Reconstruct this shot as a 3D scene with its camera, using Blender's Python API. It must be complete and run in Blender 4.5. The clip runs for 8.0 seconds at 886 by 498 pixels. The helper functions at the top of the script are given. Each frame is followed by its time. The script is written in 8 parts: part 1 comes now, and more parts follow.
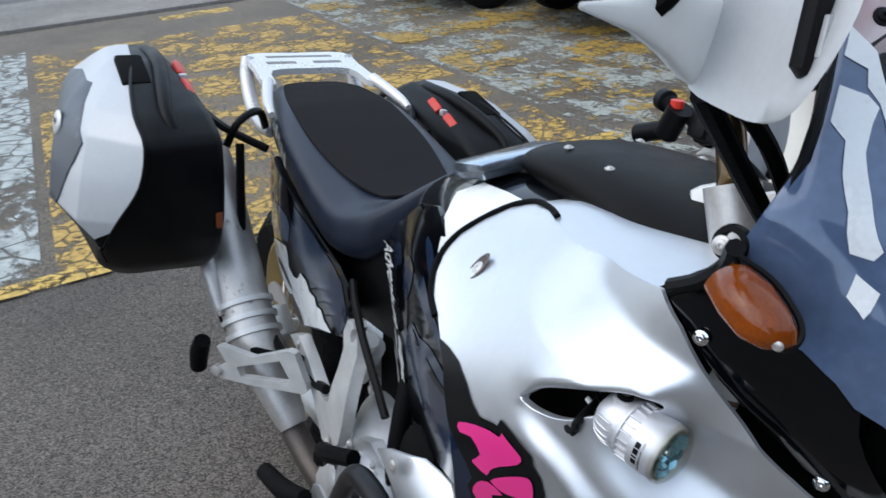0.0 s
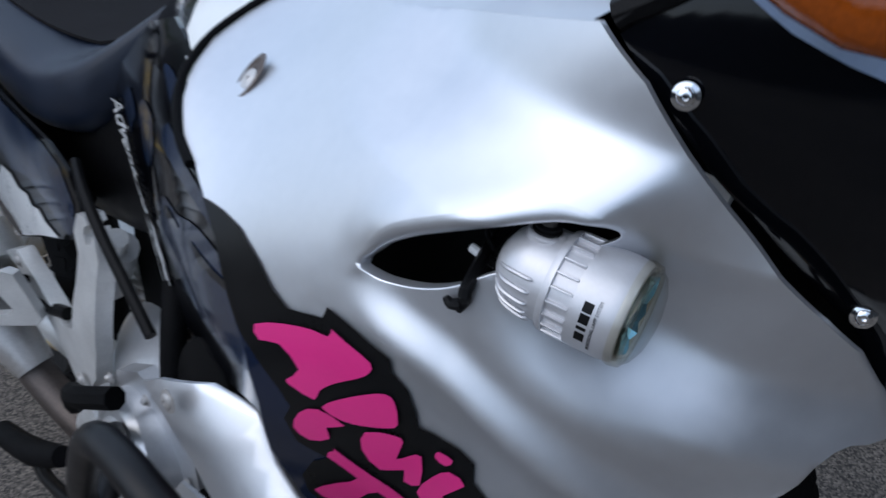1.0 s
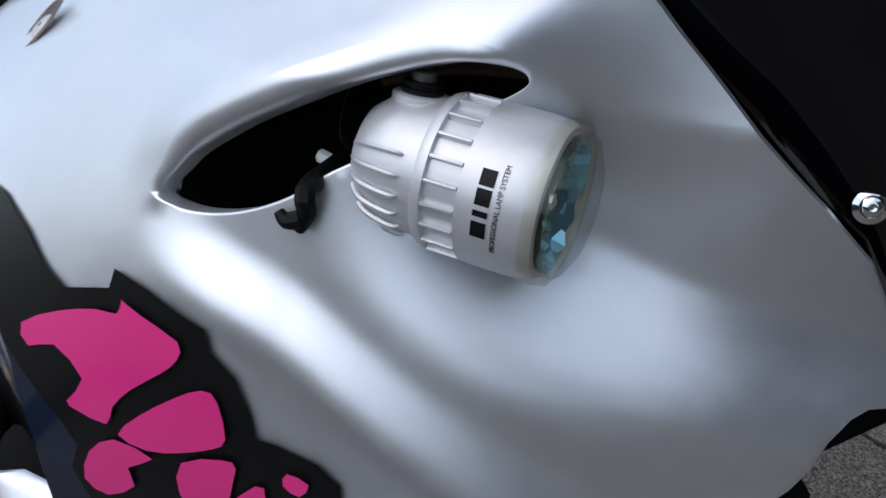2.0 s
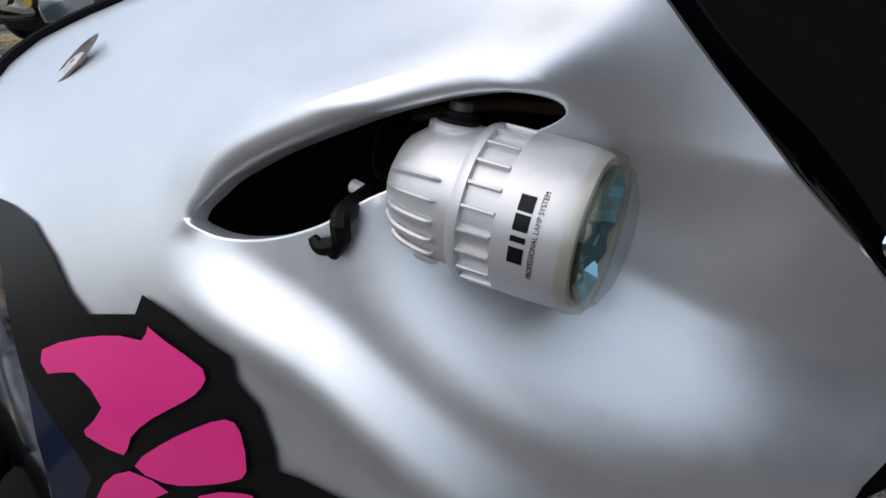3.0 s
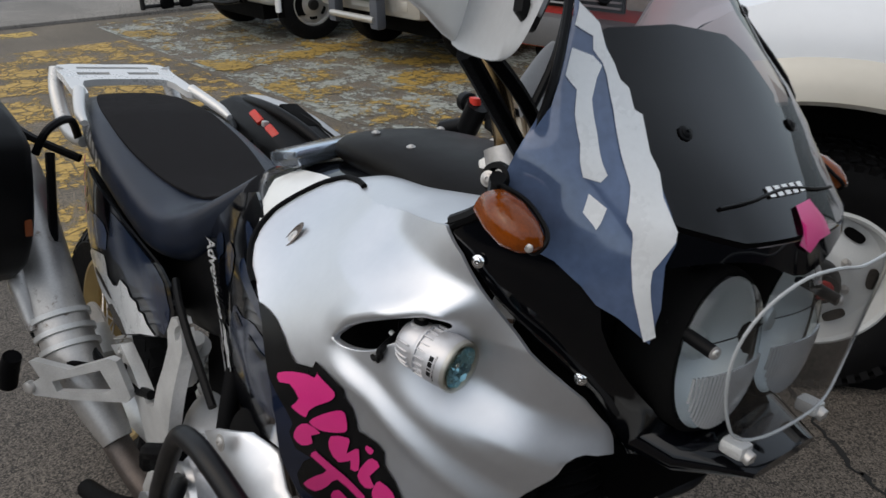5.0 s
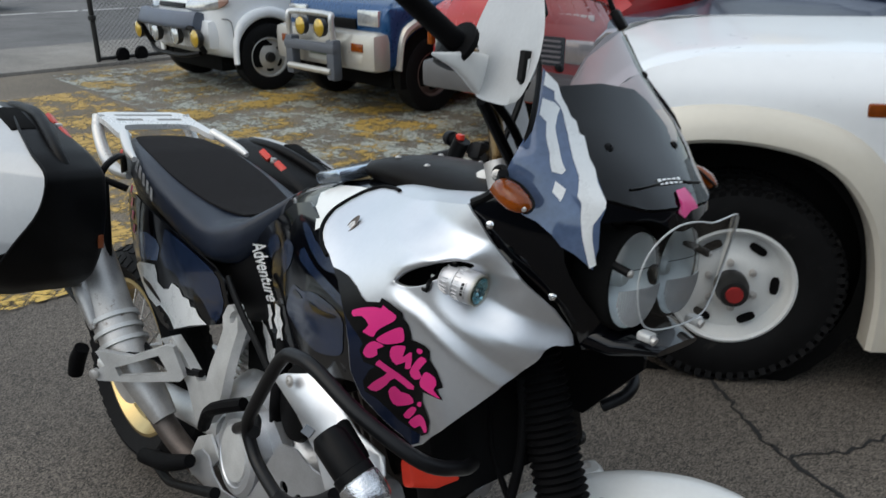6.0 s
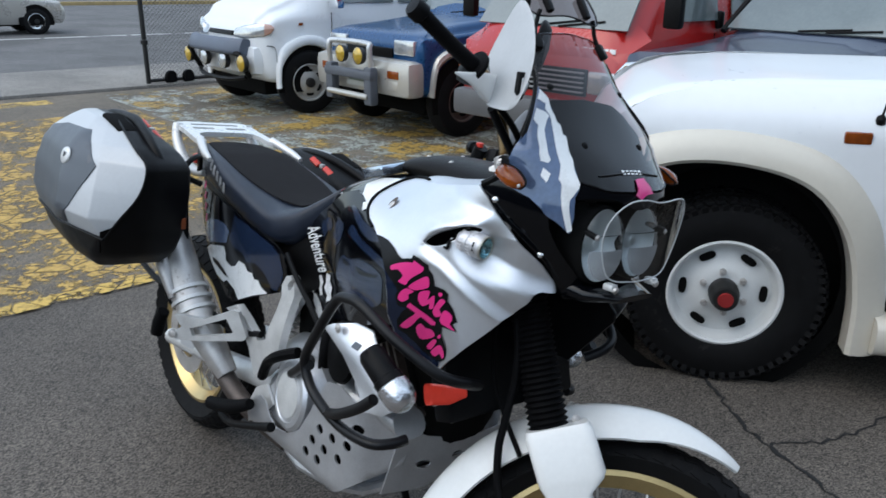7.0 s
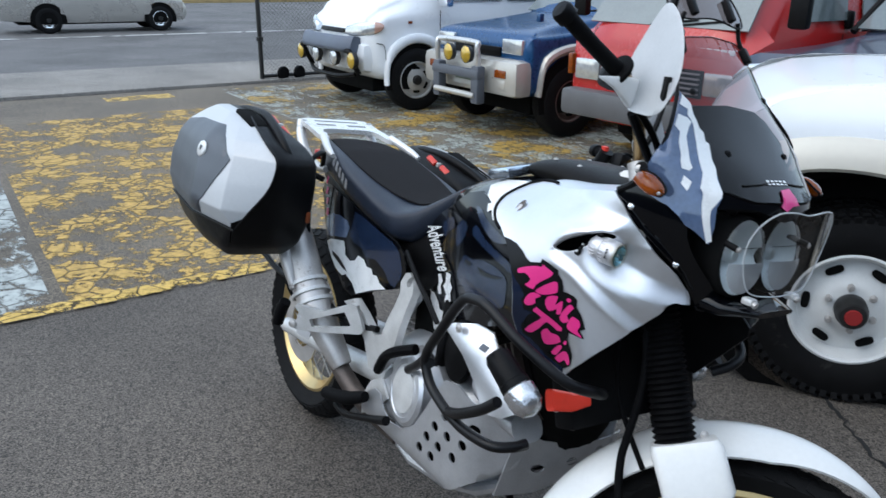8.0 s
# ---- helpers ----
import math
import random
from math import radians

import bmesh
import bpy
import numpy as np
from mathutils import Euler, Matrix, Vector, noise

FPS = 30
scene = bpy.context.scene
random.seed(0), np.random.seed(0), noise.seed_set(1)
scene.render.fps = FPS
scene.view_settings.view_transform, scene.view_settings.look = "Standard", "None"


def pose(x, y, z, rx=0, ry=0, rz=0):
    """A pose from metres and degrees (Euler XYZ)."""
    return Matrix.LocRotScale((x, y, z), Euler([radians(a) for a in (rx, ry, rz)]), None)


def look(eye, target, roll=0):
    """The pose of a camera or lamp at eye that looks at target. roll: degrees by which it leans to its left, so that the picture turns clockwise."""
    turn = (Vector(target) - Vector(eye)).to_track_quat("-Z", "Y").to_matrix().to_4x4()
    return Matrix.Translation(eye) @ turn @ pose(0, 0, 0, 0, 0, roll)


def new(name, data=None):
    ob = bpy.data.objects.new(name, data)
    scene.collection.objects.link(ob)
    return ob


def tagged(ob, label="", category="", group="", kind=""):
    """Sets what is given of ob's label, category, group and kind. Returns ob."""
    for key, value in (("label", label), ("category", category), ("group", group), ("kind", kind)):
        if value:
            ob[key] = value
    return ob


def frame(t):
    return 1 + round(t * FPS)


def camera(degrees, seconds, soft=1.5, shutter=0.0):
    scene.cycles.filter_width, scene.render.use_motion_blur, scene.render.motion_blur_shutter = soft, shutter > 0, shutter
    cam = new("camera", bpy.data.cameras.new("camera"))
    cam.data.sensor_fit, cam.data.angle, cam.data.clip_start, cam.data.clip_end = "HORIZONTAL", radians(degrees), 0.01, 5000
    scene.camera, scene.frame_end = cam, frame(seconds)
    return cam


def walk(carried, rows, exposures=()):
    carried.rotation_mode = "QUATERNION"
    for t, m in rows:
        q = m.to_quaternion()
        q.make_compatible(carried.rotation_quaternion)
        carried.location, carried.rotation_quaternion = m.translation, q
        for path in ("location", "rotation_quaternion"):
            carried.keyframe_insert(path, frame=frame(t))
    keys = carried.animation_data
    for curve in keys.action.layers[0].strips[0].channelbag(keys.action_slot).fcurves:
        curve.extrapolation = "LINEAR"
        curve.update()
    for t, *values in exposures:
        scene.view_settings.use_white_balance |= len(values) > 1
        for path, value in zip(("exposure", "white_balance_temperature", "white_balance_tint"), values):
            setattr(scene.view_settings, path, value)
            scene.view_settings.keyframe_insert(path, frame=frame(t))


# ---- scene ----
cam = camera(60.3, 8.0, soft=1.5, shutter=0.25)
PATH = [
    (0, (1.727, -0.302, 1.428), (0.115, 0.449, 0.513), -4.6),
    (0.5, (1.677, -0.294, 1.37), (0.221, 0.662, 0.386), -2.6),
    (1, (1.55, -0.22, 1.264), (0.388, 0.892, 0.075), -2.2),
    (1.5, (1.523, -0.165, 1.178), (0.471, 1.119, 0.063), -0.9),
    (2, (1.529, -0.176, 1.148), (0.432, 1.225, 0.234), -0.9),
    (2.2, (1.539, -0.185, 1.162), (0.402, 1.212, 0.293), -1.3),
    (3.3, (1.521, -0.183, 1.134), (0.398, 1.288, 0.376), 0.7),
    (3.5, (1.522, -0.177, 1.133), (0.418, 1.311, 0.38), 0.6),
    (4, (1.538, -0.191, 1.15), (0.463, 1.316, 0.393), 0.0),
    (4.1, (1.55, -0.198, 1.169), (0.464, 1.288, 0.387), -0.5),
    (4.5, (1.658, -0.256, 1.289), (0.332, 0.977, 0.44), -1.7),
    (4.7, (1.728, -0.276, 1.341), (0.318, 0.853, 0.483), -0.6),
    (5.8, (1.989, -0.582, 1.466), (0.606, 0.62, 0.665), -1.8),
    (6, (2.04, -0.642, 1.471), (0.689, 0.631, 0.727), -0.1),
    (6.5, (2.232, -0.785, 1.507), (0.874, 0.55, 0.896), 1.9),
    (7, (2.307, -0.867, 1.5), (0.888, 0.371, 0.826), 0.9),
    (7.5, (2.299, -0.877, 1.489), (0.808, 0.253, 0.782), 0.3),
    (8, (2.265, -0.914, 1.506), (0.7, 0.128, 0.824), 0.7),
]
walk(cam, [(t, look(eye, target, roll)) for t, eye, target, roll in PATH],
     [(0.0, 0.1, 6450, 8), (0.5, -0.12, 6000, 10), (1.0, -0.34, 6050, 10), (1.5, -0.32, 6250, 10), (2.2, -0.24, 6550, 10), (3.3, -0.22, 7050, 11), (4.0, -0.22, 7200, 11), (4.7, -0.44, 7400, 11), (5.8, -0.25, 7100, 6), (6.5, -0.06, 6850, 6), (7.0, 0.04, 6400, 6), (7.5, 0.12, 6350, 6), (8.0, 0.2, 6300, 6)])

# ---- light: a bright overcast afternoon ----
world = bpy.data.worlds.new("overcast_sky")
scene.world = world
world.use_nodes = True
wn, wl = world.node_tree.nodes, world.node_tree.links
sky = wn.new("ShaderNodeTexSky")
sky.sky_type = "NISHITA"
sky.sun_disc = False
sky.sun_elevation, sky.sun_rotation = radians(52), radians(200)
sky.air_density, sky.dust_density, sky.ozone_density = 1.0, 2.0, 1.3
cloud = wn.new("ShaderNodeMix")
cloud.data_type, cloud.blend_type = "RGBA", "ADD"
cloud.inputs["Factor"].default_value = 1.0
cloud.inputs["B"].default_value = (4.6, 5.3, 6.2, 1)
wl.new(sky.outputs[0], cloud.inputs["A"])
wl.new(cloud.outputs["Result"], wn["Background"].inputs[0])
wn["Background"].inputs[1].default_value = 0.125
sun = new("sun", bpy.data.lights.new("sun", "SUN"))
sun.data.energy, sun.data.angle, sun.data.color = 0.9, radians(80), (1.0, 0.975, 0.94)
sun.matrix_world = look((-0.6, -3.2, 5.0), (0, 0, 0))


# ---- materials ----
def tree(name):
    m = bpy.data.materials.new(name)
    m.use_nodes = True
    n = m.node_tree.nodes
    return m, n, m.node_tree.links, n["Principled BSDF"]


def mat(name, color, rough=0.5, metal=0.0, vary=0.12, scale=12.0, bump=0.0, bump_scale=200.0, coat=0.0, spec=0.5, wear=None, wear_at=0.62, wear_scale=6.0, random_each=0.0):
    """A surface with two scales of variation in colour and gloss, fine relief, and patchy wear where asked."""
    m, n, l, b = tree(name)
    b.inputs["Metallic"].default_value = metal
    b.inputs["Coat Weight"].default_value = coat
    b.inputs["Coat Roughness"].default_value = 0.06
    b.inputs["Specular IOR Level"].default_value = spec
    tc = n.new("ShaderNodeTexCoord")
    big, fine = n.new("ShaderNodeTexNoise"), n.new("ShaderNodeTexNoise")
    for t, s, d in ((big, scale, 4), (fine, scale * 14, 3)):
        l.new(tc.outputs["Object"], t.inputs["Vector"])
        t.inputs["Scale"].default_value, t.inputs["Detail"].default_value = s, d
    mixed = n.new("ShaderNodeMath")
    mixed.operation = "ADD"
    half = n.new("ShaderNodeMath")
    half.operation, half.inputs[1].default_value = "MULTIPLY", 0.5
    l.new(fine.outputs["Fac"], half.inputs[0])
    l.new(big.outputs["Fac"], mixed.inputs[0])
    l.new(half.outputs[0], mixed.inputs[1])
    ramp = n.new("ShaderNodeMapRange")
    ramp.inputs["From Min"].default_value, ramp.inputs["From Max"].default_value = 0.45, 1.05
    ramp.inputs["To Min"].default_value, ramp.inputs["To Max"].default_value = 1 - vary, 1 + vary
    l.new(mixed.outputs[0], ramp.inputs["Value"])
    tint = n.new("ShaderNodeVectorMath")
    tint.operation = "SCALE"
    tint.inputs[0].default_value = color[:3]
    l.new(ramp.outputs[0], tint.inputs["Scale"])
    out = tint.outputs[0]
    if random_each:
        info, rr = n.new("ShaderNodeObjectInfo"), n.new("ShaderNodeMapRange")
        rr.inputs["To Min"].default_value, rr.inputs["To Max"].default_value = 1 - random_each, 1 + random_each
        l.new(info.outputs["Random"], rr.inputs["Value"])
        again = n.new("ShaderNodeVectorMath")
        again.operation = "SCALE"
        l.new(out, again.inputs[0])
        l.new(rr.outputs[0], again.inputs["Scale"])
        out = again.outputs[0]
    if wear:
        wt, wr, wm = n.new("ShaderNodeTexNoise"), n.new("ShaderNodeMapRange"), n.new("ShaderNodeMix")
        wt.inputs["Scale"].default_value, wt.inputs["Detail"].default_value, wt.inputs["Roughness"].default_value = wear_scale, 8, 0.7
        l.new(tc.outputs["Object"], wt.inputs["Vector"])
        wr.inputs["From Min"].default_value, wr.inputs["From Max"].default_value = wear_at, wear_at + 0.06
        l.new(wt.outputs["Fac"], wr.inputs["Value"])
        wm.data_type = "RGBA"
        wm.inputs["B"].default_value = (*wear, 1)
        l.new(wr.outputs[0], wm.inputs["Factor"])
        l.new(out, wm.inputs["A"])
        out = wm.outputs["Result"]
    l.new(out, b.inputs["Base Color"])
    rv = n.new("ShaderNodeMapRange")
    rv.inputs["From Min"].default_value, rv.inputs["From Max"].default_value = 0.4, 1.1
    rv.inputs["To Min"].default_value, rv.inputs["To Max"].default_value = max(0.02, rough * 0.82), min(1, rough * 1.18)
    l.new(mixed.outputs[0], rv.inputs["Value"])
    l.new(rv.outputs[0], b.inputs["Roughness"])
    if bump:
        bt, bp = n.new("ShaderNodeTexNoise"), n.new("ShaderNodeBump")
        bt.inputs["Scale"].default_value, bt.inputs["Detail"].default_value = bump_scale, 5
        l.new(tc.outputs["Object"], bt.inputs["Vector"])
        bp.inputs["Strength"].default_value, bp.inputs["Distance"].default_value = bump, 0.004
        l.new(bt.outputs["Fac"], bp.inputs["Height"])
        l.new(bp.outputs[0], b.inputs["Normal"])
    return m


def glass(name, color, rough=0.02, alpha=None):
    """Thin acrylic or lamp glass: clear with a sharp gloss."""
    m, n, l, b = tree(name)
    b.inputs["Base Color"].default_value = (*color, 1)
    b.inputs["Roughness"].default_value = rough
    if alpha is None:
        b.inputs["Transmission Weight"].default_value = 1.0
        b.inputs["IOR"].default_value = 1.45
        return m
    clear, mix, fres = n.new("ShaderNodeBsdfTransparent"), n.new("ShaderNodeMixShader"), n.new("ShaderNodeLayerWeight")
    power, amount = n.new("ShaderNodeMath"), n.new("ShaderNodeMapRange")
    gloss = n.new("ShaderNodeBsdfGlossy")
    gloss.inputs["Roughness"].default_value = rough
    # the gloss grows towards grazing views, alike on both sides of the sheet
    fres.inputs["Blend"].default_value = 0.5
    power.operation, power.inputs[1].default_value = "POWER", 4.0
    amount.inputs["To Min"].default_value, amount.inputs["To Max"].default_value = 0.035, 0.95
    l.new(fres.outputs["Facing"], power.inputs[0])
    l.new(power.outputs[0], amount.inputs["Value"])
    clear.inputs["Color"].default_value = (*color, 1)
    l.new(amount.outputs[0], mix.inputs["Fac"])
    l.new(clear.outputs[0], mix.inputs[1])
    l.new(gloss.outputs[0], mix.inputs[2])
    l.new(mix.outputs[0], n["Material Output"].inputs["Surface"])
    return m


SILVER = mat("silver_metallic_paint", (0.72, 0.735, 0.765), 0.42, 0.9, 0.05, 9, 0.03, 2500, coat=0.25, wear=(0.42, 0.41, 0.4), wear_at=0.74, wear_scale=40)
BLACK_GLOSS = mat("black_gloss_paint", (0.002, 0.0023, 0.0035), 0.07, 0.0, 0.2, 14, coat=0.1, spec=0.3)
SLATE_DARK = mat("dark_slate_print_and_reflection", (0.012, 0.022, 0.05), 0.14, 0.0, 0.25, 12, coat=0.3)
NAVY = mat("blue_grey_gloss_paint", (0.009, 0.014, 0.032), 0.12, 0.0, 0.15, 10, coat=0.05, spec=0.3)
SLATE = mat("pale_slate_print", (0.1, 0.145, 0.25), 0.12, 0.15, 0.3, 9, coat=0.7)
WHITE_PRINT = mat("white_print", (0.86, 0.87, 0.87), 0.28, 0.0, 0.06, 18, coat=0.4)
SILVER_PRINT = mat("silver_print", (0.5, 0.52, 0.55), 0.3, 0.4, 0.08, 18, coat=0.4)
PINK = mat("pink_print", (0.72, 0.03, 0.22), 0.32, 0.0, 0.05, 25, coat=0.3)
DECAL_BLACK = mat("black_print", (0.006, 0.006, 0.0065), 0.3, 0.0, 0.3, 30, spec=0.15)
WHITE_PAINT = mat("white_plastic", (0.78, 0.78, 0.76), 0.32, 0.0, 0.05, 8, coat=0.3, wear=(0.5, 0.48, 0.45), wear_at=0.72, wear_scale=25)
RUBBER = mat("black_rubber", (0.004, 0.004, 0.0045), 0.6, 0.0, 0.35, 30, 0.3, 600, spec=0.06)
PLASTIC = mat("black_plastic", (0.0045, 0.0045, 0.005), 0.42, 0.0, 0.3, 25, 0.12, 900, spec=0.12)
PAD_PLASTIC = mat("dark_brown_black_plastic", (0.006, 0.005, 0.0045), 0.4, 0.0, 0.3, 20, 0.1, 800, spec=0.08)
VINYL = mat("navy_black_vinyl", (0.012, 0.017, 0.03), 0.34, 0.0, 0.25, 25, 0.15, 1400, spec=0.38)
SEAT_CLOTH = mat("dark_grey_seat_cloth", (0.017, 0.016, 0.017), 0.8, 0.0, 0.3, 40, 0.5, 1800, spec=0.1)
ALLOY = mat("cast_alloy", (0.66, 0.66, 0.65), 0.42, 0.45, 0.16, 22, 0.15, 500, wear=(0.3, 0.28, 0.26), wear_at=0.66, wear_scale=30)
ALLOY_PAINT = mat("silver_painted_engine", (0.62, 0.63, 0.65), 0.36, 0.75, 0.12, 18, 0.08, 700, wear=(0.28, 0.27, 0.26), wear_at=0.68, wear_scale=22)
STEEL = mat("brushed_steel", (0.55, 0.53, 0.51), 0.38, 0.6, 0.18, 18, 0.1, 900, wear=(0.22, 0.18, 0.15), wear_at=0.6, wear_scale=14)
DARK_STEEL = mat("sooty_and_shaded_steel", (0.12, 0.1, 0.09), 0.5, 0.7, 0.3, 16, 0.2, 500)
CHROME = mat("chrome", (0.8, 0.8, 0.8), 0.08, 1.0, 0.05, 20)
GOLD = mat("gold_anodised_rim", (0.58, 0.43, 0.2), 0.32, 0.85, 0.12, 20)
BRONZE = mat("bronze_handlebar_tube", (0.3, 0.19, 0.08), 0.25, 0.9, 0.2, 20)
RED = mat("red_plastic", (0.62, 0.035, 0.02), 0.35, 0.0, 0.12, 30)
ORANGE = mat("orange_horn_paint", (0.55, 0.03, 0.014), 0.35, 0.0, 0.15, 30, coat=0.3)
AMBER = mat("amber_lens", (0.2, 0.042, 0.003), 0.1, 0.0, 0.4, 40, 0.1, 300, coat=0.2, spec=0.35)
GREY_PLASTIC = mat("grey_plastic", (0.46, 0.47, 0.48), 0.38, 0.0, 0.1, 15, 0.05, 900)
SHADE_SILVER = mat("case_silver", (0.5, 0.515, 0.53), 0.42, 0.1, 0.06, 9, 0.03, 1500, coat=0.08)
CASE_DARK = mat("case_dark_grey", (0.075, 0.085, 0.1), 0.42, 0.2, 0.12, 14, 0.05, 1200)
SMOKE = glass("smoked_acrylic", (0.4, 0.34, 0.35), 0.03, 0.5)
CLEAR = glass("clear_acrylic", (0.76, 0.77, 0.78), 0.03, 0.5)
LENS_GLASS = glass("lamp_glass", (0.9, 0.94, 0.95), 0.02, 0.5)
REFLECTOR = mat("lamp_reflector", (0.8, 0.8, 0.79), 0.45, 0.7, 0.06, 30)
FACET = mat("bluish_reflector", (0.34, 0.6, 0.66), 0.1, 0.9, 0.15, 200)
RIM_GLASS = glass("yellowed_clear_glass", (0.95, 0.93, 0.86), 0.06, 0.5)
HEAD_GLASS = mat("fluted_lamp_glass", (0.62, 0.64, 0.66), 0.1, 0.5, 0.06, 40, 0.1, 250, coat=0.6)
ACRYLIC_EDGE = mat("pale_acrylic_edge", (0.5, 0.52, 0.53), 0.25, 0.0, 0.1, 30, coat=0.5)
CAR_GLASS = mat("tinted_car_glass", (0.13, 0.155, 0.155), 0.08, 0.0, 0.15, 3, coat=1.0)
CAR_WHITE = mat("white_car_paint", (0.78, 0.8, 0.82), 0.3, 0.0, 0.03, 2, coat=0.35, wear=(0.6, 0.6, 0.58), wear_at=0.74, wear_scale=5)
CAR_CREAM = mat("cream_flare_plastic", (0.62, 0.58, 0.5), 0.36, 0.0, 0.04, 3, coat=0.3)
CAR_BLUE = mat("metallic_blue_car_paint", (0.004, 0.055, 0.16), 0.28, 0.3, 0.08, 2, coat=0.35)
CAR_NAVY = mat("faded_navy_car_paint", (0.03, 0.042, 0.075), 0.3, 0.2, 0.12, 3, coat=0.5)
CAR_RED = mat("red_car_paint", (0.42, 0.012, 0.011), 0.26, 0.0, 0.06, 2, coat=0.4)
CAR_BEIGE = mat("beige_silver_car_paint", (0.42, 0.4, 0.37), 0.28, 0.4, 0.05, 2, coat=0.8)
CAR_BUMPER = mat("grey_bumper", (0.28, 0.28, 0.29), 0.45, 0.0, 0.12, 6)
TYRE = mat("tyre_rubber", (0.006, 0.006, 0.0065), 0.7, 0.0, 0.4, 25, 0.3, 400, wear=(0.018, 0.017, 0.016), wear_at=0.6, wear_scale=12, spec=0.15)
WHEEL_WHITE = mat("white_steel_wheel", (0.72, 0.73, 0.72), 0.38, 0.0, 0.06, 12, wear=(0.2, 0.13, 0.09), wear_at=0.72, wear_scale=25)
WHEEL_GREY = mat("grey_alloy_wheel", (0.36, 0.35, 0.34), 0.4, 0.7, 0.12, 12)
HUB_BLACK = mat("black_hub", (0.02, 0.02, 0.02), 0.4, 0.2, 0.2, 30)
LAMP_CAR = mat("headlamp_glass", (0.55, 0.57, 0.58), 0.12, 0.6, 0.2, 30, coat=1.0)
YELLOW_LAMP = mat("yellow_fog_lens", (0.5, 0.33, 0.03), 0.15, 0.3, 0.2, 30, coat=1.0)
# near-black for shade painted into hollows; also seams and hidden parts
DEEP_BLACK = mat("shade_and_seam_black", (0.006, 0.006, 0.006), 0.8, 0.0, 0.3, 10, spec=0.05)


# ---- mesh helpers ----
def link(name, bm, material, parent=None, label="", angle=38):
    me = bpy.data.meshes.new(name)
    bmesh.ops.recalc_face_normals(bm, faces=bm.faces)
    bm.to_mesh(me)
    bm.free()
    me.materials.append(material)
    me.shade_smooth()
    me.set_sharp_from_angle(angle=radians(angle))
    ob = new(name, me)
    if parent:
        ob.parent = parent
    if label:
        ob["label"] = label
    return ob


def part(name, bm, material, parent, label="", angle=38):
    return link(name, bm, material, parent, label, angle)


def thing(name, m, label, category, group=""):
    ob = new(name)
    ob.empty_display_size = 0.1
    ob.matrix_world = m
    return tagged(ob, label, category, group)


def spline(pts, n=8, closed=False):
    """Catmull-Rom through the points; in two or three dimensions."""
    p = [Vector(q) for q in pts]
    out, k = [], len(p)
    for i in range(k if closed else k - 1):
        a, b, c, d = (p[(i - 1) % k], p[i], p[(i + 1) % k], p[(i + 2) % k]) if closed else (p[max(i - 1, 0)], p[i], p[i + 1], p[min(i + 2, k - 1)])
        for j in range(n):
            t = j / n
            out.append(0.5 * (2 * b + (c - a) * t + (2 * a - 5 * b + 4 * c - d) * t * t + (3 * b - a - 3 * c + d) * t ** 3))
    if not closed:
        out.append(p[-1].copy())
    return out


def loft(bm, rings, cap=True, closed=True):
    """Skin rings of equal count."""
    vs = [[bm.verts.new(v) for v in ring] for ring in rings]
    n = len(vs[0])
    for a, b in zip(vs, vs[1:]):
        for i in range(n if closed else n - 1):
            j = (i + 1) % n
            bm.faces.new((a[i], a[j], b[j], b[i]))
    if cap and closed:
        bm.faces.new(vs[0][::-1])
        bm.faces.new(vs[-1])
    return bm


def tube(pts, r, seg=10, n=6, bm=None, cap=True, closed=False):
    """A bent round bar; r is one radius or one for each given point."""
    bm = bm or bmesh.new()
    path = spline(pts, n, closed) if n > 1 else [Vector(q) for q in pts]
    rad = r if isinstance(r, (list, tuple)) else [r] * len(pts)
    k = len(path)
    rings, up = [], None
    for i, p in enumerate(path):
        d = (path[(i + 1) % k] - path[i - 1]) if closed else (path[min(i + 1, k - 1)] - path[max(i - 1, 0)])
        d.normalize()
        if up is None:
            up = d.orthogonal().normalized()
        up = (up - d * up.dot(d)).normalized()
        side = d.cross(up)
        f = i / max(k - 1, 1) * (len(rad) - 1)
        a = int(min(f, len(rad) - 2)) if len(rad) > 1 else 0
        rr = rad[a] + (rad[a + 1] - rad[a]) * (f - a) if len(rad) > 1 else rad[0]
        rings.append([p + rr * (math.cos(w) * up + math.sin(w) * side) for w in (2 * math.pi * j / seg for j in range(seg))])
    if closed:
        rings.append(rings[0])
        loft(bm, rings[:-1], False)
        vs = list(bm.verts)
        m = len(vs) - seg * (k)
        a, b = vs[m + seg * (k - 1):m + seg * k], vs[m:m + seg]
        for i in range(seg):
            bm.faces.new((a[i], a[(i + 1) % seg], b[(i + 1) % seg], b[i]))
        return bm
    return loft(bm, rings, cap)


def lathe(prof, m=None, seg=32, bm=None, cap=True):
    """Turn a profile of (radius, height) round the z axis of the pose m."""
    bm = bm or bmesh.new()
    m = m or Matrix()
    rings = [[m @ Vector((r * math.cos(w), r * math.sin(w), h)) for w in (2 * math.pi * j / seg for j in range(seg))] for r, h in prof]
    loft(bm, rings, False)
    if cap:
        bm.verts.ensure_lookup_table()
        bm.faces.new(bm.verts[-seg:])
    return bm


def axis_pose(at, direction, spin=0.0):
    """A pose whose z axis points along the direction."""
    return Matrix.Translation(at) @ Vector(direction).to_track_quat("Z", "Y").to_matrix().to_4x4() @ Matrix.Rotation(radians(spin), 4, "Z")


